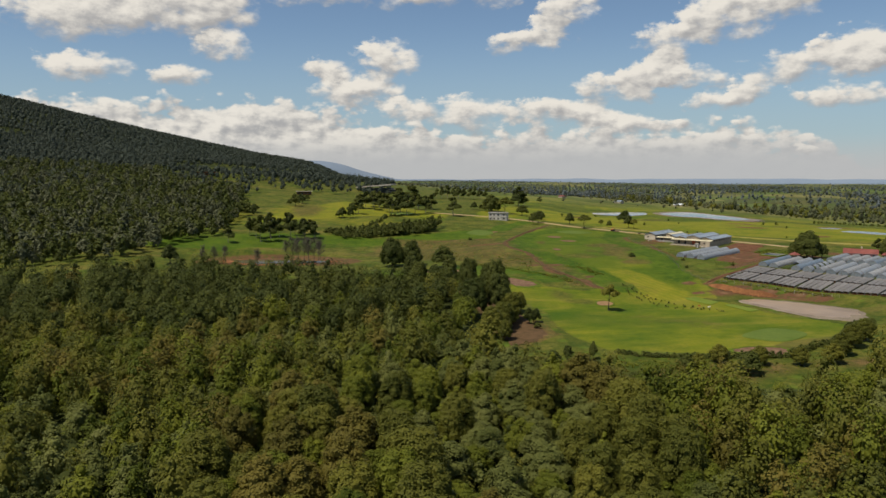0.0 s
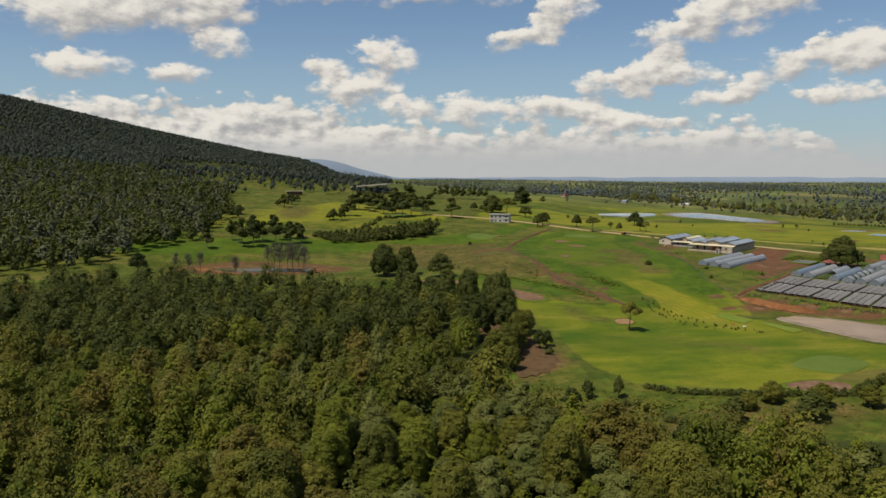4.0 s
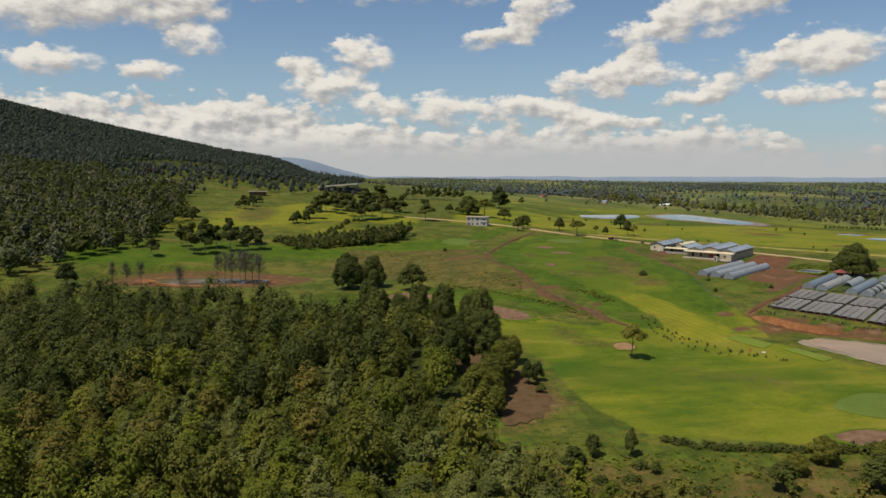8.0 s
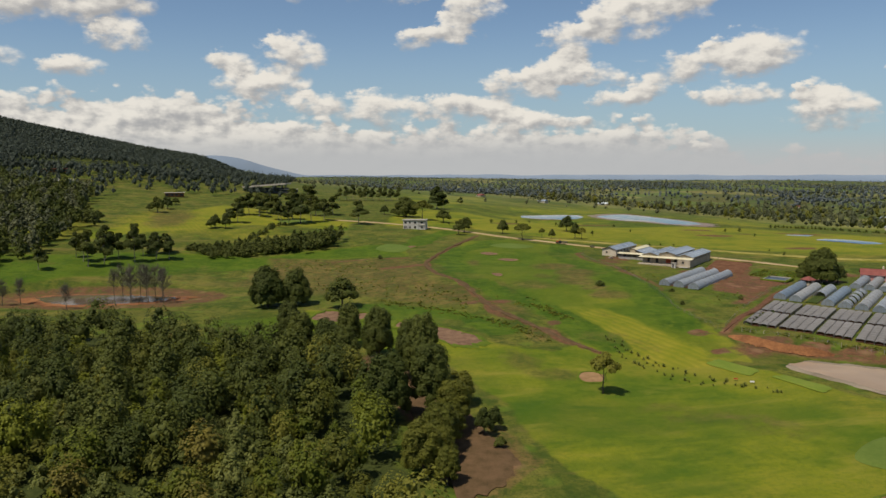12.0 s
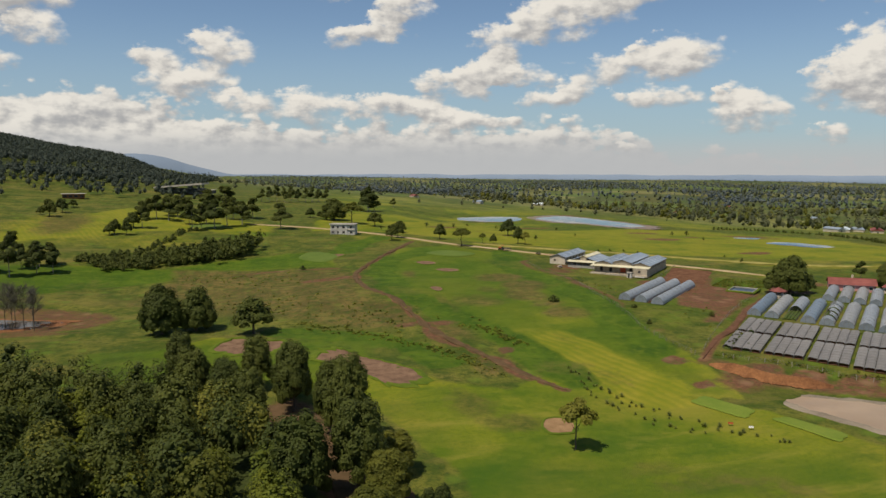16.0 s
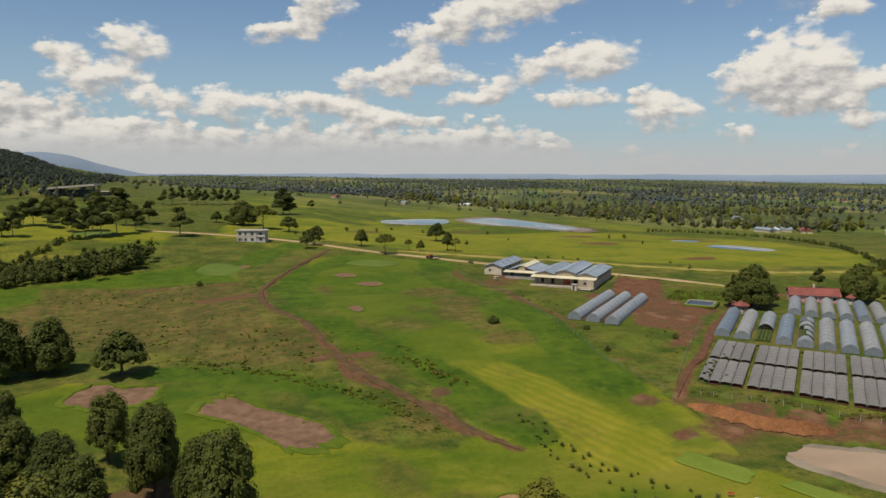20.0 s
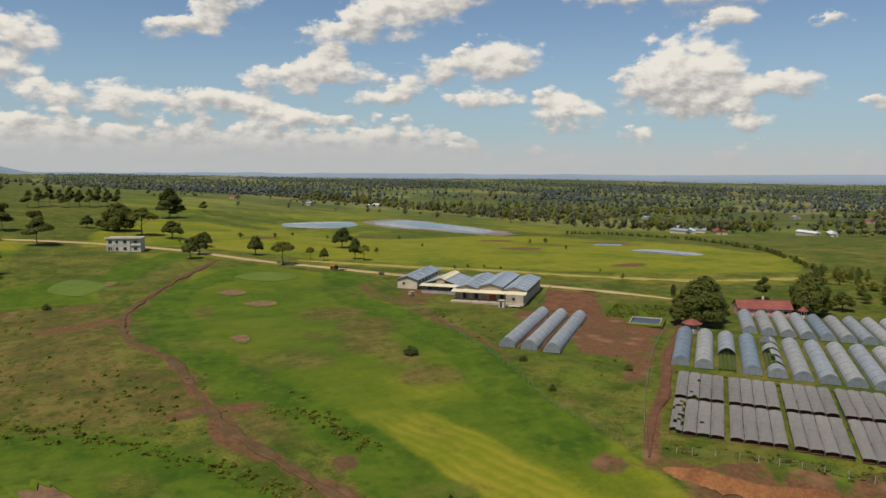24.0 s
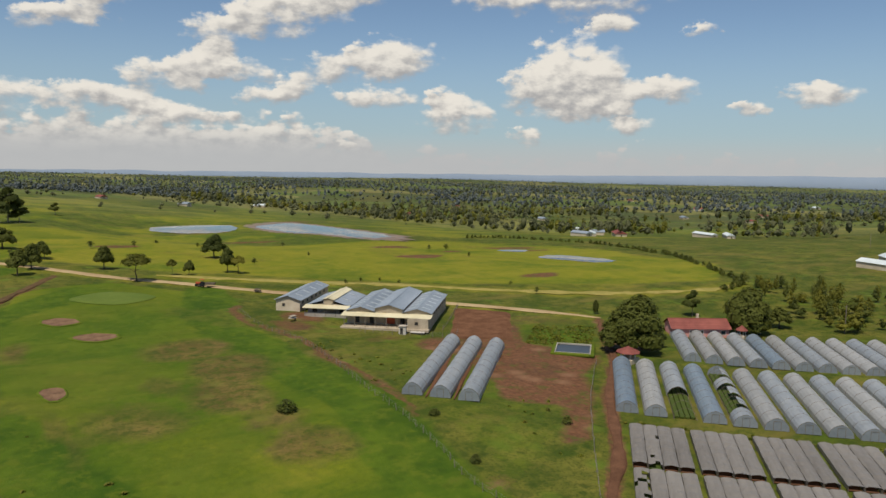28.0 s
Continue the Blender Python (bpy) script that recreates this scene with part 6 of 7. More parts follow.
def gazebo(x, y, wide, label):
    ob = root("gazebo", pose(x, y, lie1(x, y), rz=12), label, "gazebo")
    part("plinth", block(0, 0, 0.5, wide * 0.85, wide * 0.85, 1.4), M_CREAM, ob)
    for k in range(8):
        g = math.tau * k / 8
        bm = bmesh.new()
        rod(bm, (wide * 0.38 * math.cos(g), wide * 0.38 * math.sin(g), 1.1), (wide * 0.38 * math.cos(g), wide * 0.38 * math.sin(g), 2.9), 0.09, sides=6)
        part("column", bm, M_WHITE, ob)
    bm = bmesh.new()
    top = bm.verts.new((0, 0, 4.3))
    ring = [bm.verts.new((wide * 0.62 * math.cos(math.tau * k / 8), wide * 0.62 * math.sin(math.tau * k / 8), 2.8)) for k in range(8)]
    low = [bm.verts.new((v.co.x, v.co.y, 2.65)) for v in ring]
    for k in range(8):
        bm.faces.new((ring[k], ring[(k + 1) % 8], top))
        bm.faces.new((low[k], low[(k + 1) % 8], ring[(k + 1) % 8], ring[k]))
    bm.faces.new(low[::-1])
    part("roof", bm, M_RED_ROOF, ob)


gazebo(223.0, 411.2, 5.2, "small round gazebo with a red pointed roof")
gazebo(277.5, 413.5, 3.0, "small shelter with a red pointed roof")


def reservoir():
    """A lined water tank sunk in a low earth bank."""
    c = np.array((218.0, 426.0))
    ob = root("reservoir", pose(c[0], c[1], lie1(*c) + 0.02, rz=42), "square dark blue water reservoir in a low earth bank", "reservoir")
    for x, y, sx, sy in ((0, 5.2, 12.4, 1.2), (0, -5.2, 12.4, 1.2), (5.8, 0, 1.2, 9.4), (-5.8, 0, 1.2, 9.4)):
        part("bank", block(x, y, 0.35, sx, sy, 0.9, 0.25), M_LIP, ob)
    for x, y, sx, sy in ((0, 4.62, 10.8, 0.3), (0, -4.62, 10.8, 0.3), (5.25, 0, 0.3, 8.9), (-5.25, 0, 0.3, 8.9)):
        part("rim", block(x, y, 0.60, sx, sy, 0.5, 0.03), M_STONE, ob)
    part("liner", block(0, 0, 0.05, 10.4, 9.2, 0.3, 0.02), M_DARK, ob)
    part("water", block(0, 0, 0.42, 10.35, 9.15, 0.06, 0.0), M_TANK, ob)


M_TANK = water_material("tank_water", (0.030, 0.045, 0.062), 0.30)
reservoir()

# ---- single trees and groups on the course ----
def plant_all(kind, rows, group="", name="tree", label=""):
    for x, y, h, w in rows:
        plant(kind, x, y, h, w, group, name, label=label)


plant_all("umbrella", [(86.5, 302, 11.2, 8.6)], label="lone olive green tree with a spreading crown beside a bunker")
plant_all("umbrella", [(140, 575, 10.8, 11.5), (181, 580, 7.5, 6.7), (108, 617, 7.9, 6.2), (92, 684, 14.8, 16.8), (156, 585, 6.3, 4.8)], "trees along the road")
plant_all("round", [(135, 605, 10.3, 8.0), (104, 600, 10.6, 8.2), (110, 610, 11.0, 7.4), (187, 627, 11.6, 11.0), (178, 584, 11.2, 6.8), (162, 583, 6.6, 4.6), (118, 636, 8.4, 5.0)], "trees along the road")
plant_all("fig", [(234, 418, 16.7, 16.3), (284, 416, 15.6, 15.4), (82, 704, 16.7, 20.1)])
plant_all("round", [(301, 415, 7.5, 8.1), (244, 420, 9.0, 8.0), (227, 421, 9.0, 8.0)], "trees round the farm house")
plant_all("feather", [(291, 441, 8.9, 6.2), (120, 789, 19.9, 17.5), (126, 791, 10.7, 10.6), (42, 649, 15.9, 13.2), (155, 857, 8.2, 7.4)])
plant_all("cypress", [(262, 459, 5.1, 2.6)], label="small upright cypress beside the ploughed plot")
plant_all("round", [(106, 671, 10.5, 11.9), (66, 717, 7.9, 7.6), (73, 709, 6.4, 6.7), (117, 640, 7.7, 6.2)], "trees behind the pale house")
plant_all("feather", [(34 + 6.5 * k, 826 + 3.9 * k + (k % 3) * 4, 11.5 + (k * 7 % 5) * 0.7, 7.6) for k in range(10)], "row of gum trees")
plant_all("fig", [(-6.5, 414, 17.2, 14.5), (4, 416, 14.8, 14.0)], "dark trees by the bunkers")
plant_all("round", [(22, 406, 12.5, 13.5)], label="broad olive green tree standing by the bunkers")
plant_all("round", [(-131, 420, 11.9, 9.9)], label="round dark tree standing alone on the lawn")
plant_all("feather", [(-116, 494, 11.8, 8.2), (-97, 504, 17.4, 8.6), (-79, 520, 17.6, 9.2), (-91, 510, 16.2, 8.5), (-70, 527, 12.7, 8.6), (-64, 530, 12.1, 8.1), (-94, 524, 16.7, 11.8), (-87, 555, 12.6, 8.2), (-88, 525, 13.0, 8.8),
                      (-72, 540, 11.9, 9.1), (-68, 544, 10.4, 8.3), (-78, 535, 11.2, 7.2), (-108, 524, 12.8, 6.8), (-102, 515, 14, 8)], "gum trees on the slope")
plant_all("round", [(-99, 681, 12.1, 9.8), (-106, 688, 5.9, 5.0), (-96, 702, 10.3, 8.5), (-95, 730, 6.1, 6.2), (-126, 632, 8.2, 9.1), (-52, 620, 9.3, 7.9), (-45, 617, 10.0, 6.4), (-54, 616, 7.3, 6.4), (-45, 643, 10.5, 10.5), (-133, 632, 7.9, 8.5)], "trees on the far lawn")
plant_all("feather", [(-40, 643, 16.0, 9.7), (-36, 684, 15.2, 12.1), (-24, 696, 14.5, 12.4), (-28, 677, 14.3, 11.9), (-41, 683, 13.3, 10.5), (-11, 635, 16.5, 9.5), (-6, 643, 15.0, 9.7), (2, 644, 17.6, 12.7), (9, 655, 18.5, 12.9),
                      (18, 665, 15.1, 11.6), (6, 729, 18.9, 17.4), (-6, 725, 16.6, 17.3), (-18, 690, 14, 12), (-30, 700, 15, 12), (-4, 665, 15, 12), (12, 690, 15, 13), (25, 700, 14, 12), (-14, 660, 13, 10)], "gum trees below the clubhouse")
plant_all("edge", [(30, 334, 16.9, 9.8), (40, 314, 18.8, 10.8), (15, 336, 13.6, 9.8), (39, 293, 17.5, 11.5), (28, 290, 16.4, 12.7), (30, 342, 14.3, 9.9), (37, 318, 17.1, 9.0), (8, 344, 14, 10), (20, 322, 15, 10), (22, 352, 13.5, 9), (4, 356, 14.5, 9)], "dark trees at the wood's edge",
          label="tall dense dark green tree with a rounded pointed crown")
plant_all("wood_pine_olive", [(43, 284, 11.2, 9.6), (47, 298, 8.4, 9.6), (38, 272, 10.5, 10.5), (33, 262, 11, 10), (38, 266, 7.9, 5.7), (37, 257, 7.6, 5.8), (41, 279, 8.0, 8.9)], "trees on the bare corner")
plant_all("round", [(52, 281, 6.2, 4.2), (49, 278, 7.2, 4.6), (51, 271, 3.0, 3.0)], "small trees on bare earth", label="small young tree on bare brown earth")
plant_all("round", [(54, 231, 5.4, 3.9), (62, 230, 6.7, 3.2), (64, 221, 3.1, 2.5), (48, 224, 6.1, 5.5), (85, 210, 7.0, 6.2), (103, 208, 7.3, 8.5), (67, 192, 9.1, 8.7)], "young trees in the rough grass")
plant_all("wood_b", [(57, 203, 7.2, 5.7), (99, 220, 6.3, 7.4), (91, 216, 5.0, 6.0), (110, 216, 6.4, 7.0), (122, 214, 6.0, 7.0), (140, 222, 7.5, 8.0), (148, 230, 8.0, 8.5), (156, 236, 8.0, 8.0), (132, 214, 6.5, 8)], "young trees in the rough grass")
plant_all("shrub", [(131, 419, 2.6, 4.6), (62, 224, 2.0, 4.0), (58, 218, 1.8, 4.5), (52, 219, 1.6, 4.0), (70, 212, 1.6, 3.5), (155, 402, 1.6, 2.6), (149, 381, 1.8, 2.2), (176, 386, 1.9, 2.4), (46, 521, 2.2, 3.4)], "bushes in the grass", "bush")


def bare_tree(x, y, h, w, seed):
    """A leafless grey tree: trunk, forks and fine twigs."""
    rng = np.random.default_rng(seed)
    ob = root("bare_tree", pose(x, y, lie1(x, y) - 0.1, rz=seed * 40), "leafless grey tree standing at the water's edge", "tree", "bare trees by the pond")
    bm = bmesh.new()
    rod(bm, (0, 0, 0), (0.1, 0, h * 0.5), 0.16, 0.09, 6)
    rod(bm, (0.1, 0, h * 0.5), (0, 0.1, h), 0.09, 0.02, 5)
    part("trunk", bm, M_TWIG, ob)
    bm = bmesh.new()
    for k in range(44):
        z = h * rng.uniform(0.35, 0.95)
        g = rng.uniform(0, math.tau)
        r = w * 0.85 * rng.uniform(0.35, 1.0) * (1.2 - z / h)
        a, b = Vector((0.05, 0.05, z)), Vector((r * math.cos(g), r * math.sin(g), z + r * rng.uniform(0.5, 1.2)))
        rod(bm, a, b, 0.055, 0.03, 4)
        for q in range(11):
            c = a.lerp(b, rng.uniform(0.4, 1.0))
            rod(bm, c, c + Vector((rng.normal() * 0.9, rng.normal() * 0.9, abs(rng.normal()) * 1.1)), 0.034, 0.02, 3)
    part("twigwork", bm, M_TWIG, ob)


for k, (x, y, h, w) in enumerate([(-66, 440, 15.2, 6.9), (-62, 437, 15.5, 6.8), (-59, 440, 15.7, 6.9), (-56, 437, 15.5, 6.8), (-53, 439, 14.7, 6.8), (-49, 435, 14.3, 6.7), (-70, 443, 13, 6), (-64, 444, 14, 6), (-57, 444, 14, 6.5), (-51, 443, 13, 6), (-112, 441, 9.8, 5), (-106, 443, 9.6, 5), (-118, 440, 10, 4.6), (-84, 428, 9, 5)]):
    bare_tree(x, y, h, w, k)


# ---- hedges, shrubs, far woods ----
def along(line, step, jitter, rng):
    p = smooth_line(line, step)
    return p + rng.normal(size=p.shape) * jitter


rng = np.random.default_rng(21)
spots = [(x, y, rng.uniform(1.2, 2.2), rng.uniform(2.2, 3.6), 0, rng.uniform(0, 0.6), 0) for x, y in along([(72, 236), (81, 230.5), (91, 228), (104, 225)], 1.1, 0.3, rng)]
spots += [(x, y, rng.uniform(1.6, 3.0), rng.uniform(2.6, 4.2), 0, rng.uniform(0, 0.6), 0) for x, y in along([(104, 225), (122, 223), (132, 229), (151, 240), (163, 256), (175, 262)], 1.4, 0.5, rng)]
thicket("hedge", spots, ["dome"], [M_LEAF_DARK], "dense dark green hedge along the edge of the lawn", "hedge", 160, 0.06)

spots = []
for line, h in (([(400, 712), (437, 708), (459, 645), (439, 575), (430, 553), (378, 485), (362, 470), (342, 462)], 2.6), ([(-60, 552), (-30, 576), (-14, 630), (-8, 636)], 3.0)):
    spots += [(x, y, rng.uniform(0.6, 1.3) * h, rng.uniform(0.9, 1.6) * h, 0, rng.uniform(0, 0.7), 0) for x, y in along(line, 2.6, 1.0, rng)]
thicket("hedgerow", spots, ["dome"], [M_LEAF_DARK], "overgrown dark hedgerow between the fields", "hedge", 60, 0.09)

spots = []
for k in range(330):
    u, v = rng.uniform(0, 1), rng.uniform(0, 1)
    a, b = np.array((-58 + 84 * u, 553 + 32 * u)), np.array((-42 + 62 * u, 533 + 24 * u))
    x, y = a * (1 - v) + b * v
    h = rng.uniform(3.5, 7.0) * (0.7 + 0.6 * u)
    spots.append((x, y, h, h * rng.uniform(0.75, 1.1), 0, rng.uniform(0, 0.6), 0))
spots += [(x, y, rng.uniform(9, 14), rng.uniform(6, 8), 1, rng.uniform(0, 0.6), 0) for x, y in ((6, 545), (15, 552), (21, 560), (-2, 547), (-9, 550), (12, 560), (26, 572), (28, 580), (2, 556), (18, 570))]
thicket("young_plantation", spots, ["bushy", "tall"], [M_LEAF_DARK], "belt of dark young trees across the slope", "plantation", 110, 0.07)


# slope woods at the foot of the mountain
def slope_wood():
    ring = [(-330, 330), (-205, 412), (-172, 424), (-150, 472), (-126, 524), (-130, 568), (-122, 622), (-142, 660), (-150, 705), (-166, 770), (-235, 800), (-262, 862), (-420, 900), (-620, 760), (-560, 420)]
    spots = []
    xs, ys = np.meshgrid(np.arange(-620, -120, 8.0), np.arange(330, 910, 8.0))
    x = (xs + rng.uniform(-3.5, 3.5, xs.shape)).ravel()
    y = (ys + rng.uniform(-3.5, 3.5, ys.shape)).ravel()
    d = to_area(x, y, ring)
    wedge = (-np.degrees(np.arctan2(x, y + 5))) < 31
    for a, b, e in zip(x[wedge], y[wedge], d[wedge]):
        gap = noise.noise(Vector((a * 0.013, b * 0.013, 4)))
        if e < -1 and gap < 0.62:
            h = rng.uniform(9, 16)
            spots.append((a, b, h, h * rng.uniform(0.6, 0.85), int(rng.uniform(0, 3)), rng.uniform(0, 1), int(rng.uniform(0, 1.7))))
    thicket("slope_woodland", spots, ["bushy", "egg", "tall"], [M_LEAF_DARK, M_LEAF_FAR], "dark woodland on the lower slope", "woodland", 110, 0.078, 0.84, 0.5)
    return len(spots)


def far_woods():
    """Woods over the mountain, the ridge and the plain, thinner and simpler with distance."""
    spots, remote = [], []
    r = 760.0
    while r < 2600:
        step = 6.2 + r * 0.0030
        az = -34.0
        while az < 2.0:
            az += math.degrees(step / r) * rng.uniform(0.7, 1.3)
            rr = r + rng.uniform(-0.5, 0.5) * step
            x, y = rr * math.sin(radians(az)), rr * math.cos(radians(az))
            gap = noise.noise(Vector((x * 0.006, y * 0.006, 2)))
            bare = (az > -17 and rr < 1150 and gap > -0.15) or (az > -9 and rr < 1500 and gap > -0.3) or (x > -330 and y < 900)
            if (bare and (rng.uniform() < 0.55 + 0.6 * gap or (x > -150 and y < 800) or y < 560)) or gap > 0.5 or az > -1.0:
                continue
            h = rng.uniform(6, 12) if bare else rng.uniform(10, 15)
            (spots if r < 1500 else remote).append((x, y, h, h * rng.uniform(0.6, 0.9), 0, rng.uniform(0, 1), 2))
        r += step
    r = 800.0
    while r < 4850:
        step = 8.5 + r * 0.0050
        az = -8.0
        while az < 76:
            az += math.degrees(step / r) * rng.uniform(0.7, 1.3)
            rr = r + rng.uniform(-0.5, 0.5) * step
            x, y = 40 + rr * math.sin(radians(az)), 150 + rr * math.cos(radians(az))
            edge = x - float(np.interp(y, (450, 700, 1050, 1550, 2300), (760, 555, 530, 400, 20)))
            if edge < 0:
                # open country with scattered trees and a few hedges
                strip = abs(noise.noise(Vector((x * 0.0022, y * 0.0095, 41)))) < 0.018 and y > 1150
                if y < 930 or not (strip or rng.uniform() < 0.035):
                    continue
                h = rng.uniform(4, 10)
                (spots if r < 1500 else remote).append((x, y, h, h * rng.uniform(0.8, 1.2), 0, rng.uniform(0, 0.9), 0))
                continue
            # long belts and blocks of wood that lie across the plain
            s, t = x * 0.94 - y * 0.34, x * 0.34 + y * 0.94
            n = noise.noise(Vector((s * 0.0026, t * 0.0062, 5))) + 0.45 * noise.noise(Vector((s * 0.010, t * 0.016, 8)))
            line = abs(noise.noise(Vector((s * 0.0022, t * 0.0085, 11)))) < 0.040 or abs(noise.noise(Vector((s * 0.0075, t * 0.0030, 17)))) < 0.022
            belt = edge < 90 + 120 * noise.noise(Vector((x * 0.006, y * 0.006, 14)))
            if not (n > (-0.25 if belt else 0.17 if rr < 2200 else -0.02) or line) or rng.uniform() < 0.10:
                continue
            high = noise.noise(Vector((x * 0.02, y * 0.02, 31))) > 0.12
            h = (rng.uniform(11, 21) if high else rng.uniform(5, 12)) * (1 - 0.45 * ease(1800, 4200, r))
            w = h * (rng.uniform(0.45, 0.7) if high else rng.uniform(0.8, 1.2)) * (1 + r / 7000)
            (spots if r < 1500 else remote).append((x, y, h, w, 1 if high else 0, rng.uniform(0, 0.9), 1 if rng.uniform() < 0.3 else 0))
        r += step
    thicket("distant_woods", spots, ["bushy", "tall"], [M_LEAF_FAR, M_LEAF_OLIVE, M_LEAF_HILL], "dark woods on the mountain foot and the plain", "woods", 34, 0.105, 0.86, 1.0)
    thicket("remote_woods", remote, ["bushy", "tall"], [M_LEAF_HAZE, M_LEAF_FAR, M_LEAF_HILL], "hazy dark woods towards the horizon", "woods", 8, 0.20, 0.9, 1.2)
    return len(spots), len(remote)


slope_wood()
far_woods()


# ---- small growth ----
spots = [(x, y, rng.uniform(3, 9), rng.uniform(3.5, 7), int(rng.uniform(0, 3)), rng.uniform(0, 1), int(rng.uniform(0, 2))) for x, y in
         [(300 + 64 * u + 10 * v, 400 + 62 * u - 44 * v + 12 * w) for u, v, w in rng.uniform(0, 1, (70, 3))] if y > 392 and x > 300]
thicket("farm_belt", spots, ["bushy", "tall", "egg"], [M_LEAF_DARK, M_LEAF_OLIVE], "mixed belt of trees behind the farm house", "trees", 380, 0.040, 0.9)

plant_all("sapling", [(107, 651, 2.9, 2.2), (162, 609, 2.9, 2.0), (196, 600, 3.8, 2.6), (142, 669, 4.0, 3.6), (162, 671, 3.6, 3.0), (177, 688, 2.4, 2.5), (191, 664, 3.5, 2.4), (242, 675, 3.2, 2.6)], "saplings on the far lawn")
plant_all("sapling", [(218, 544, 2.3, 1.6), (209, 540, 2.9, 1.6), (225, 541, 2.3, 1.6), (231, 536, 1.8, 1.4), (309, 628, 4.1, 2.9), (319, 626, 4.8, 3.2), (314, 598, 3.0, 2.1), (232, 621, 2.8, 1.7), (267, 494, 3.3, 1.8), (271, 514, 2.1, 1.4)], "saplings on the far lawn")

# tufted rough, agaves and scrub
spots = []
for line, n, wide in (([(34, 413), (50, 402), (69, 381), (77, 370), (84, 350)], 240, 4.0), ([(88, 399), (95, 391), (102, 372)], 120, 3.0), ([(10, 470), (40, 440), (70, 410)], 260, 22.0), ([(45, 232), (70, 222), (110, 212)], 420, 10.0),
                      ([(160, 470), (165, 430), (172, 395), (160, 372)], 50, 9.0), ([(0, 520), (40, 500)], 120, 14.0), ([(153, 346), (170, 331), (188, 314)], 150, 2.2), ([(186, 381), (222, 340)], 110, 1.2)):
    p = smooth_line(line, 1.0)
    for q in p[rng.integers(0, len(p), n)]:
        x, y = q + rng.normal(size=2) * wide * 0.5
        h = rng.uniform(0.25, 0.8)
        spots.append((x, y, h, h * rng.uniform(1.4, 2.6), 0, rng.uniform(0, 1), int(rng.uniform(0, 2.4))))
for k in range(520):
    u, v = rng.uniform(0, 1), rng.uniform(0, 1)
    a, b = np.array((212 + 18 * u, 438 + 17 * u)), np.array((225 + 22 * u, 426 + 19 * u))
    x, y = a * (1 - v) + b * v
    h = rng.uniform(0.3, 0.8)
    spots.append((x, y, h, h * rng.uniform(1.4, 2.4), 0, rng.uniform(0, 1), int(rng.uniform(0, 2.4))))
thicket("rough_tufts", spots, ["dome"], [M_LEAF, M_LEAF_OLIVE, M_LEAF], "tufts of rough grass and low scrub", "grass", 34, 0.16, 0.8)


def agave_mesh():
    """A rosette of stiff pointed leaves."""
    bm = bmesh.new()
    r = np.random.default_rng(3)
    for k in range(16):
        g, tilt = k * 2.4, 0.25 + 0.9 * k / 16
        out = Vector((math.cos(g), math.sin(g), 0))
        side = Vector((-math.sin(g), math.cos(g), 0))
        tip = out * math.sin(tilt) + Vector((0, 0, math.cos(tilt)))
        a, b, c, d = out * 0.08 - side * 0.07, out * 0.08 + side * 0.07, tip * 0.55 + side * 0.08, tip * 0.55 - side * 0.08
        vs = [bm.verts.new(v) for v in (a, b, c, d)]
        bm.faces.new(vs)
        bm.faces.new((vs[3], vs[2], bm.verts.new(tip)))
    me = bpy.data.meshes.new("leaves")
    bm.to_mesh(me)
    bm.free()
    me.materials.append(M_LEAF_PALE)
    return me


AGAVE = agave_mesh()
AGAVE_LINE = smooth_line([(106.5, 349), (107.8, 334.5), (110.6, 326), (113.4, 320.4), (117, 314.7), (120, 310), (126, 301), (132, 292)], 1.5)
AGAVE_LINE2 = smooth_line([(103.5, 340), (104.5, 328), (107.5, 319), (112, 312), (118, 304)], 2.0)
for q in [*AGAVE_LINE, *AGAVE_LINE2]:
    x, y = q + rng.normal(size=2) * 0.9
    s = rng.uniform(0.6, 1.25)
    ob = root("agave", pose(x, y, lie1(x, y) + 0.1, rz=rng.uniform(0, 360)) @ Matrix.Scale(s, 4), "spiky grey-green agave planted along the fairway edge", "agave", "agaves along the fairway")
    part("leaves", AGAVE, M_LEAF_PALE, ob)


def bench(x, y, turn, paint, label):
    ob = root("bench", pose(x, y, lie1(x, y) + 0.25, rz=turn) @ Matrix.Scale(0.6, 4), label, "bench", "benches by the tee")
    part("seat", block(0, 0, 0.45, 1.8, 0.5, 0.08), paint, ob)
    part("backrest", block(0, 0.25, 0.75, 1.8, 0.07, 0.45), paint, ob)
    for q in (-0.75, 0.75):
        part("leg", block(q, 0, 0.2, 0.10, 0.45, 0.45), M_POLE, ob)


bench(126.6, 305.8, -30, M_DOOR_RED, "red painted bench beside the tee")
bench(129.2, 302.0, -30, M_WHITE, "white painted bench beside the tee")

# ---- fences and poles ----
M_WIRE = plain("fence_wire", (0.20, 0.19, 0.18), (0.30, 0.29, 0.27), 2.0, 0.6)


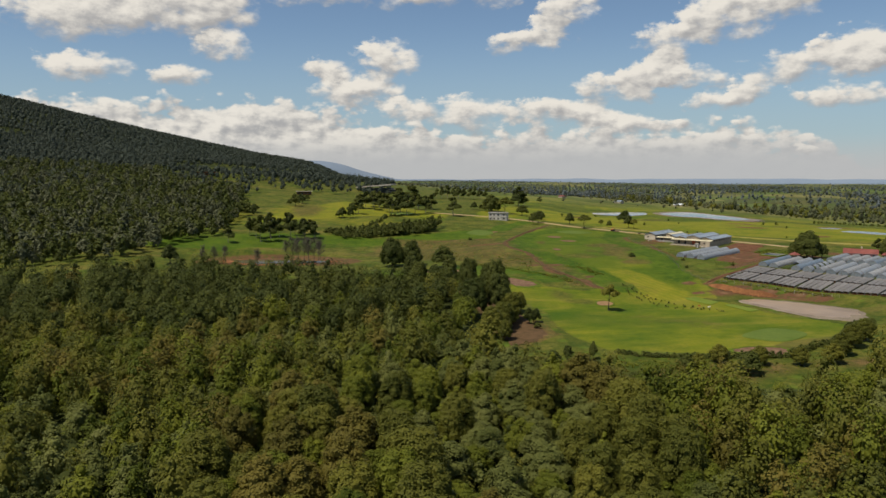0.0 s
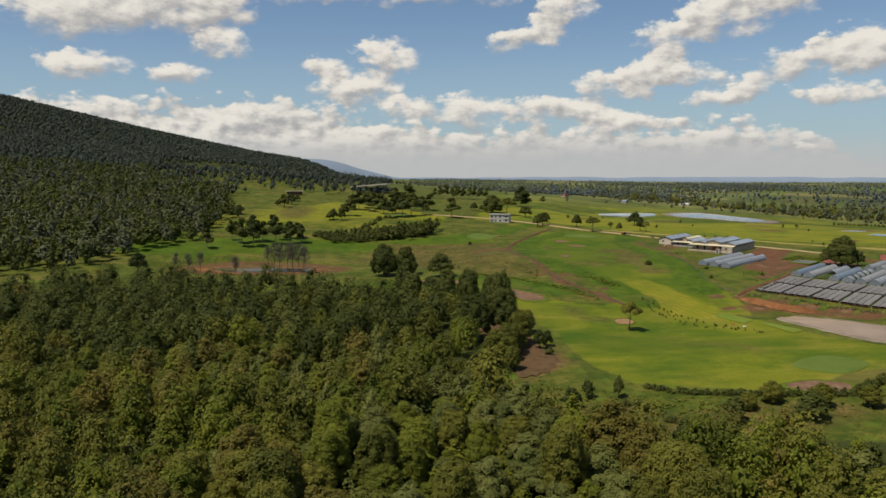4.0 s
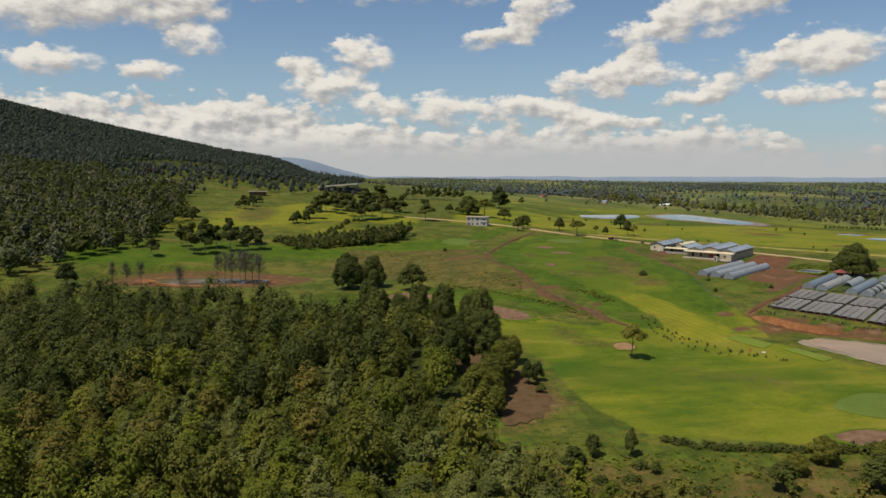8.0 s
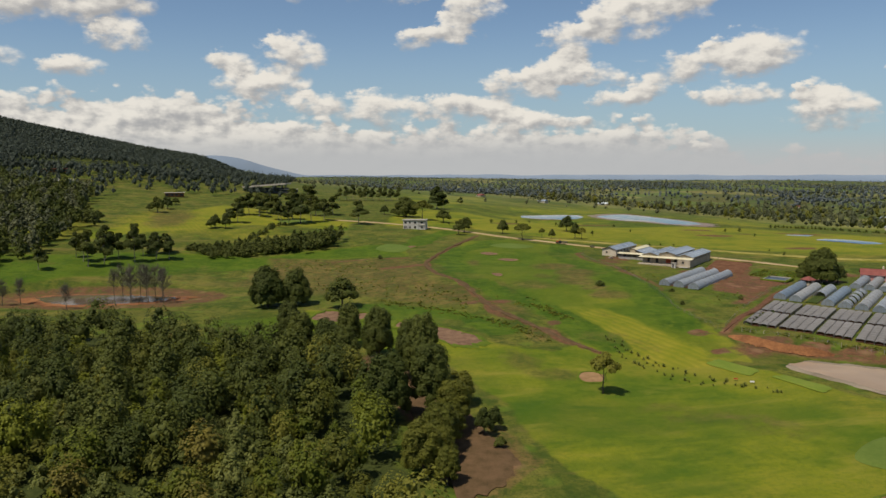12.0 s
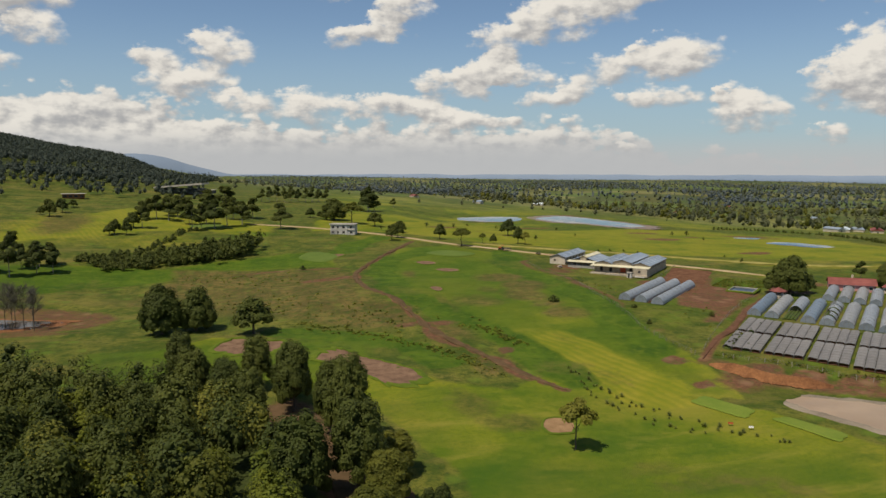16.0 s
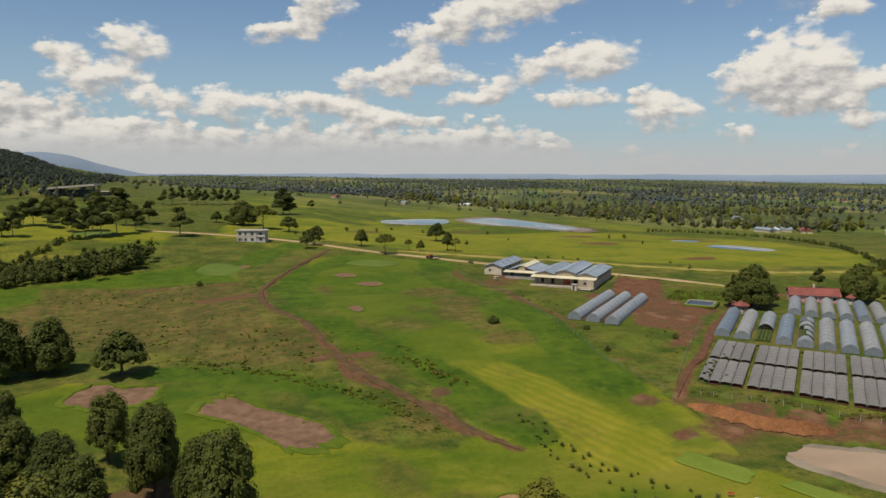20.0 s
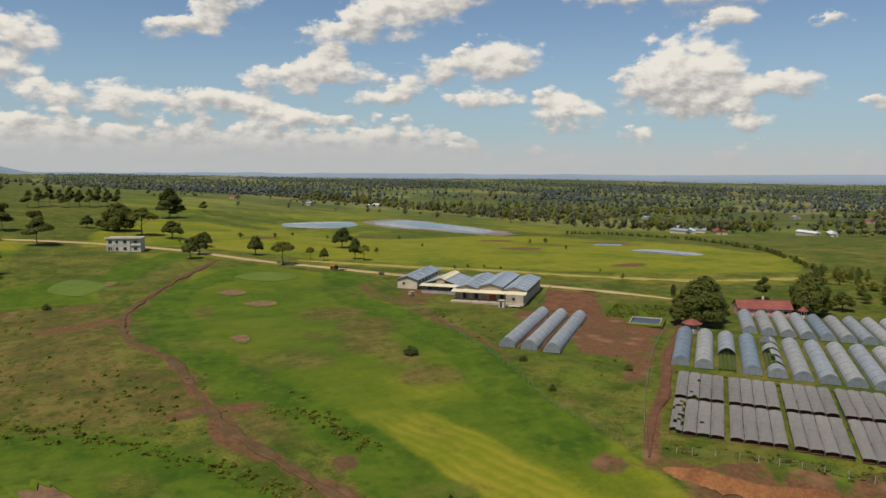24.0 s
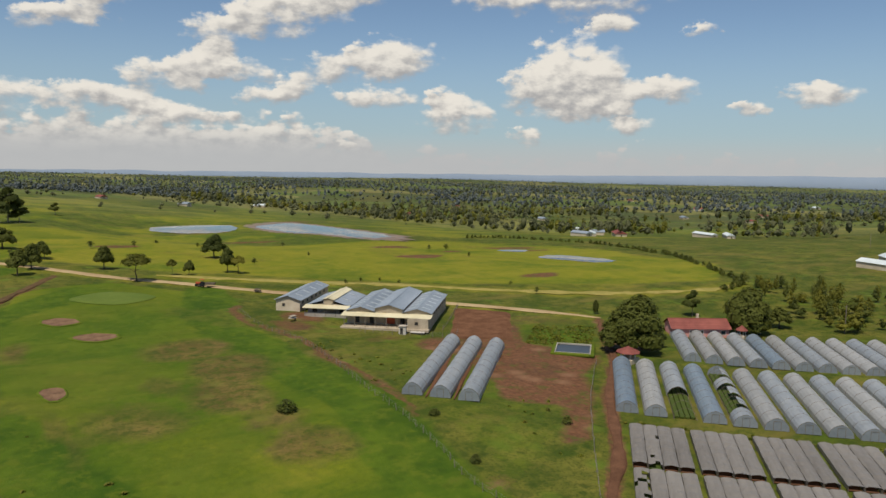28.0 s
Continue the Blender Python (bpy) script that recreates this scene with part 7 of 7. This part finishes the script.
def fence(line, step, high, label, mat=M_POLE):
    p = smooth_line(line, step)
    base = p[0]
    z0 = lie1(*base)
    ob = root("fence", pose(base[0], base[1], z0), label, "fence", "post and wire fences")
    bm = bmesh.new()
    rod(bm, (0, 0, -0.2), (0, 0, high), 0.07, 0.06, 5)
    post = bpy.data.meshes.new("post")
    bm.to_mesh(post)
    bm.free()
    post.materials.append(mat)
    at = []
    for q in p:
        q = q + rng.normal(size=2) * 0.08
        at.append(Vector((q[0] - base[0], q[1] - base[1], lie1(*q) - z0 + 0.1)))
        part("post", post, mat, ob, place=pose(*at[-1], rx=rng.normal() * 3, ry=rng.normal() * 3))
    for up in (0.4, 0.8, 1.15):
        bm = bmesh.new()
        for a, b in zip(at[:-1], at[1:]):
            rod(bm, a + Vector((0, 0, up * high / 1.3)), b + Vector((0, 0, up * high / 1.3)), 0.012, sides=3)
        part("wire", bm, M_WIRE, ob)


fence([(156, 512), (154, 488), (157, 468), (154.5, 443), (151, 421), (149.5, 405), (146.5, 387), (144, 375), (146, 350)], 2.7, 1.4, "post and wire fence along the fairway")
fence([(152, 345), (160, 337.5), (171, 328), (182, 317), (190, 310)], 3.2, 1.4, "pale post and wire fence above the clay bank", M_ROOF_PALE)
fence([(176, 470), (187, 460), (196, 453), (201, 456)], 2.4, 1.4, "post and wire fence in front of the sheds")
fence([(199, 461), (208, 470), (224, 487)], 2.2, 1.4, "post and wire fence beside the sheds")
fence([(150, 352), (168, 371), (190, 393), (214, 414)], 3.5, 1.2, "thin wire fence beside the farm track")


def power_pole(x, y, high):
    ob = root("power_pole", pose(x, y, lie1(x, y)), "tall wooden power pole with a crossarm", "pole")
    bm = bmesh.new()
    rod(bm, (0, 0, -0.3), (0, 0, high), 0.14, 0.10, 7)
    part("pole", bm, M_POLE, ob)
    part("crossarm", block(0, 0, high - 0.5, 1.6, 0.1, 0.12), M_POLE, ob)


for x, y, h in ((309, 398, 9), (330, 384, 9), (596, 524, 10)):
    power_pole(x, y, h)


# ---- houses of the plain ----
def far_house(x, y, w, d, h, roofing, wall, label):
    ob = root("farmstead", pose(x, y, lie1(x, y) + 0.2, rz=rng.uniform(-50, 50)), label, "house", "houses of the plain")
    part("wall", block(0, 0, h / 2 - 0.5, w, d, h + 1), wall, ob)
    bm = prism([(-w / 2 - 0.5, h), (w / 2 + 0.5, h), (0, h + w * 0.22)], d + 1)
    bmesh.ops.translate(bm, verts=bm.verts, vec=(0, -d / 2 - 0.5, 0))
    part("roof", bm, roofing, ob)
    part("door", block(0, -d / 2 - 0.03, 1.0, 1.1, 0.06, 2.1), M_DARK, ob)


for x, y, w, d in ((552, 746, 8, 18), (570, 752, 8, 20), (600, 745, 10, 26), (664, 700, 7, 26), (656, 670, 7, 24), (842, 1105, 10, 14), (1078, 1031, 10, 14), (1078, 913, 9, 14), (621, 797, 10, 22), (722, 916, 9, 14), (470, 462, 8, 18), (505, 470, 9, 16),
                   (700, 1250, 10, 14), (480, 1300, 10, 16), (900, 1400, 10, 14), (1250, 1000, 10, 18), (1350, 1200, 12, 18), (1100, 700, 10, 18), (980, 620, 10, 16), (760, 560, 10, 20), (330, 1150, 9, 12), (260, 1240, 9, 12), (560, 1500, 12, 18), (1500, 1500, 12, 20), (1700, 1150, 12, 22)):
    pale = rng.uniform() < 0.75
    far_house(x, y, w, d, 2.8, (M_IRON if rng.uniform() < 0.6 else M_SKYLIGHT) if pale else M_RED_ROOF, M_CREAM, "small farm building with a pale iron roof" if pale else "small farm building with a red roof")


# ---- remote ridge beyond the plain ----
def remote_ridge():
    # distance haze is put into the hills' flat blue-grey colour
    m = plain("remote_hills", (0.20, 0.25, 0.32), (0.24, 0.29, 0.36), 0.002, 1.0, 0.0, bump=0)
    verts, faces = [], []
    for k in range(161):
        az = -17 + 95 * k / 160
        low = 4 + 9 * noise.noise(Vector((az * 0.35, 3, 0))) + 22 * math.exp(-((az - 62) / 13) ** 2)
        top = -14 + 4700 * math.tan(radians(1.72 * math.exp(-((az + 7) / 4.6) ** 2) + 0.06 * noise.noise(Vector((az * 0.7, 0, 0)))))
        top = max(top, low)
        x, y = 4890 * math.sin(radians(az)), 4890 * math.cos(radians(az))
        verts += [(x, y, -60), (x, y, top), (x * 1.02, y * 1.02, top - 20)]
    for k in range(160):
        a = k * 3
        faces += [(a, a + 3, a + 4, a + 1), (a + 1, a + 4, a + 5, a + 2)]
    tagged(sheet("backdrop", verts, faces, m), "far hills beyond the plain, tinted blue for haze", "hills", kind="structure")


remote_ridge()
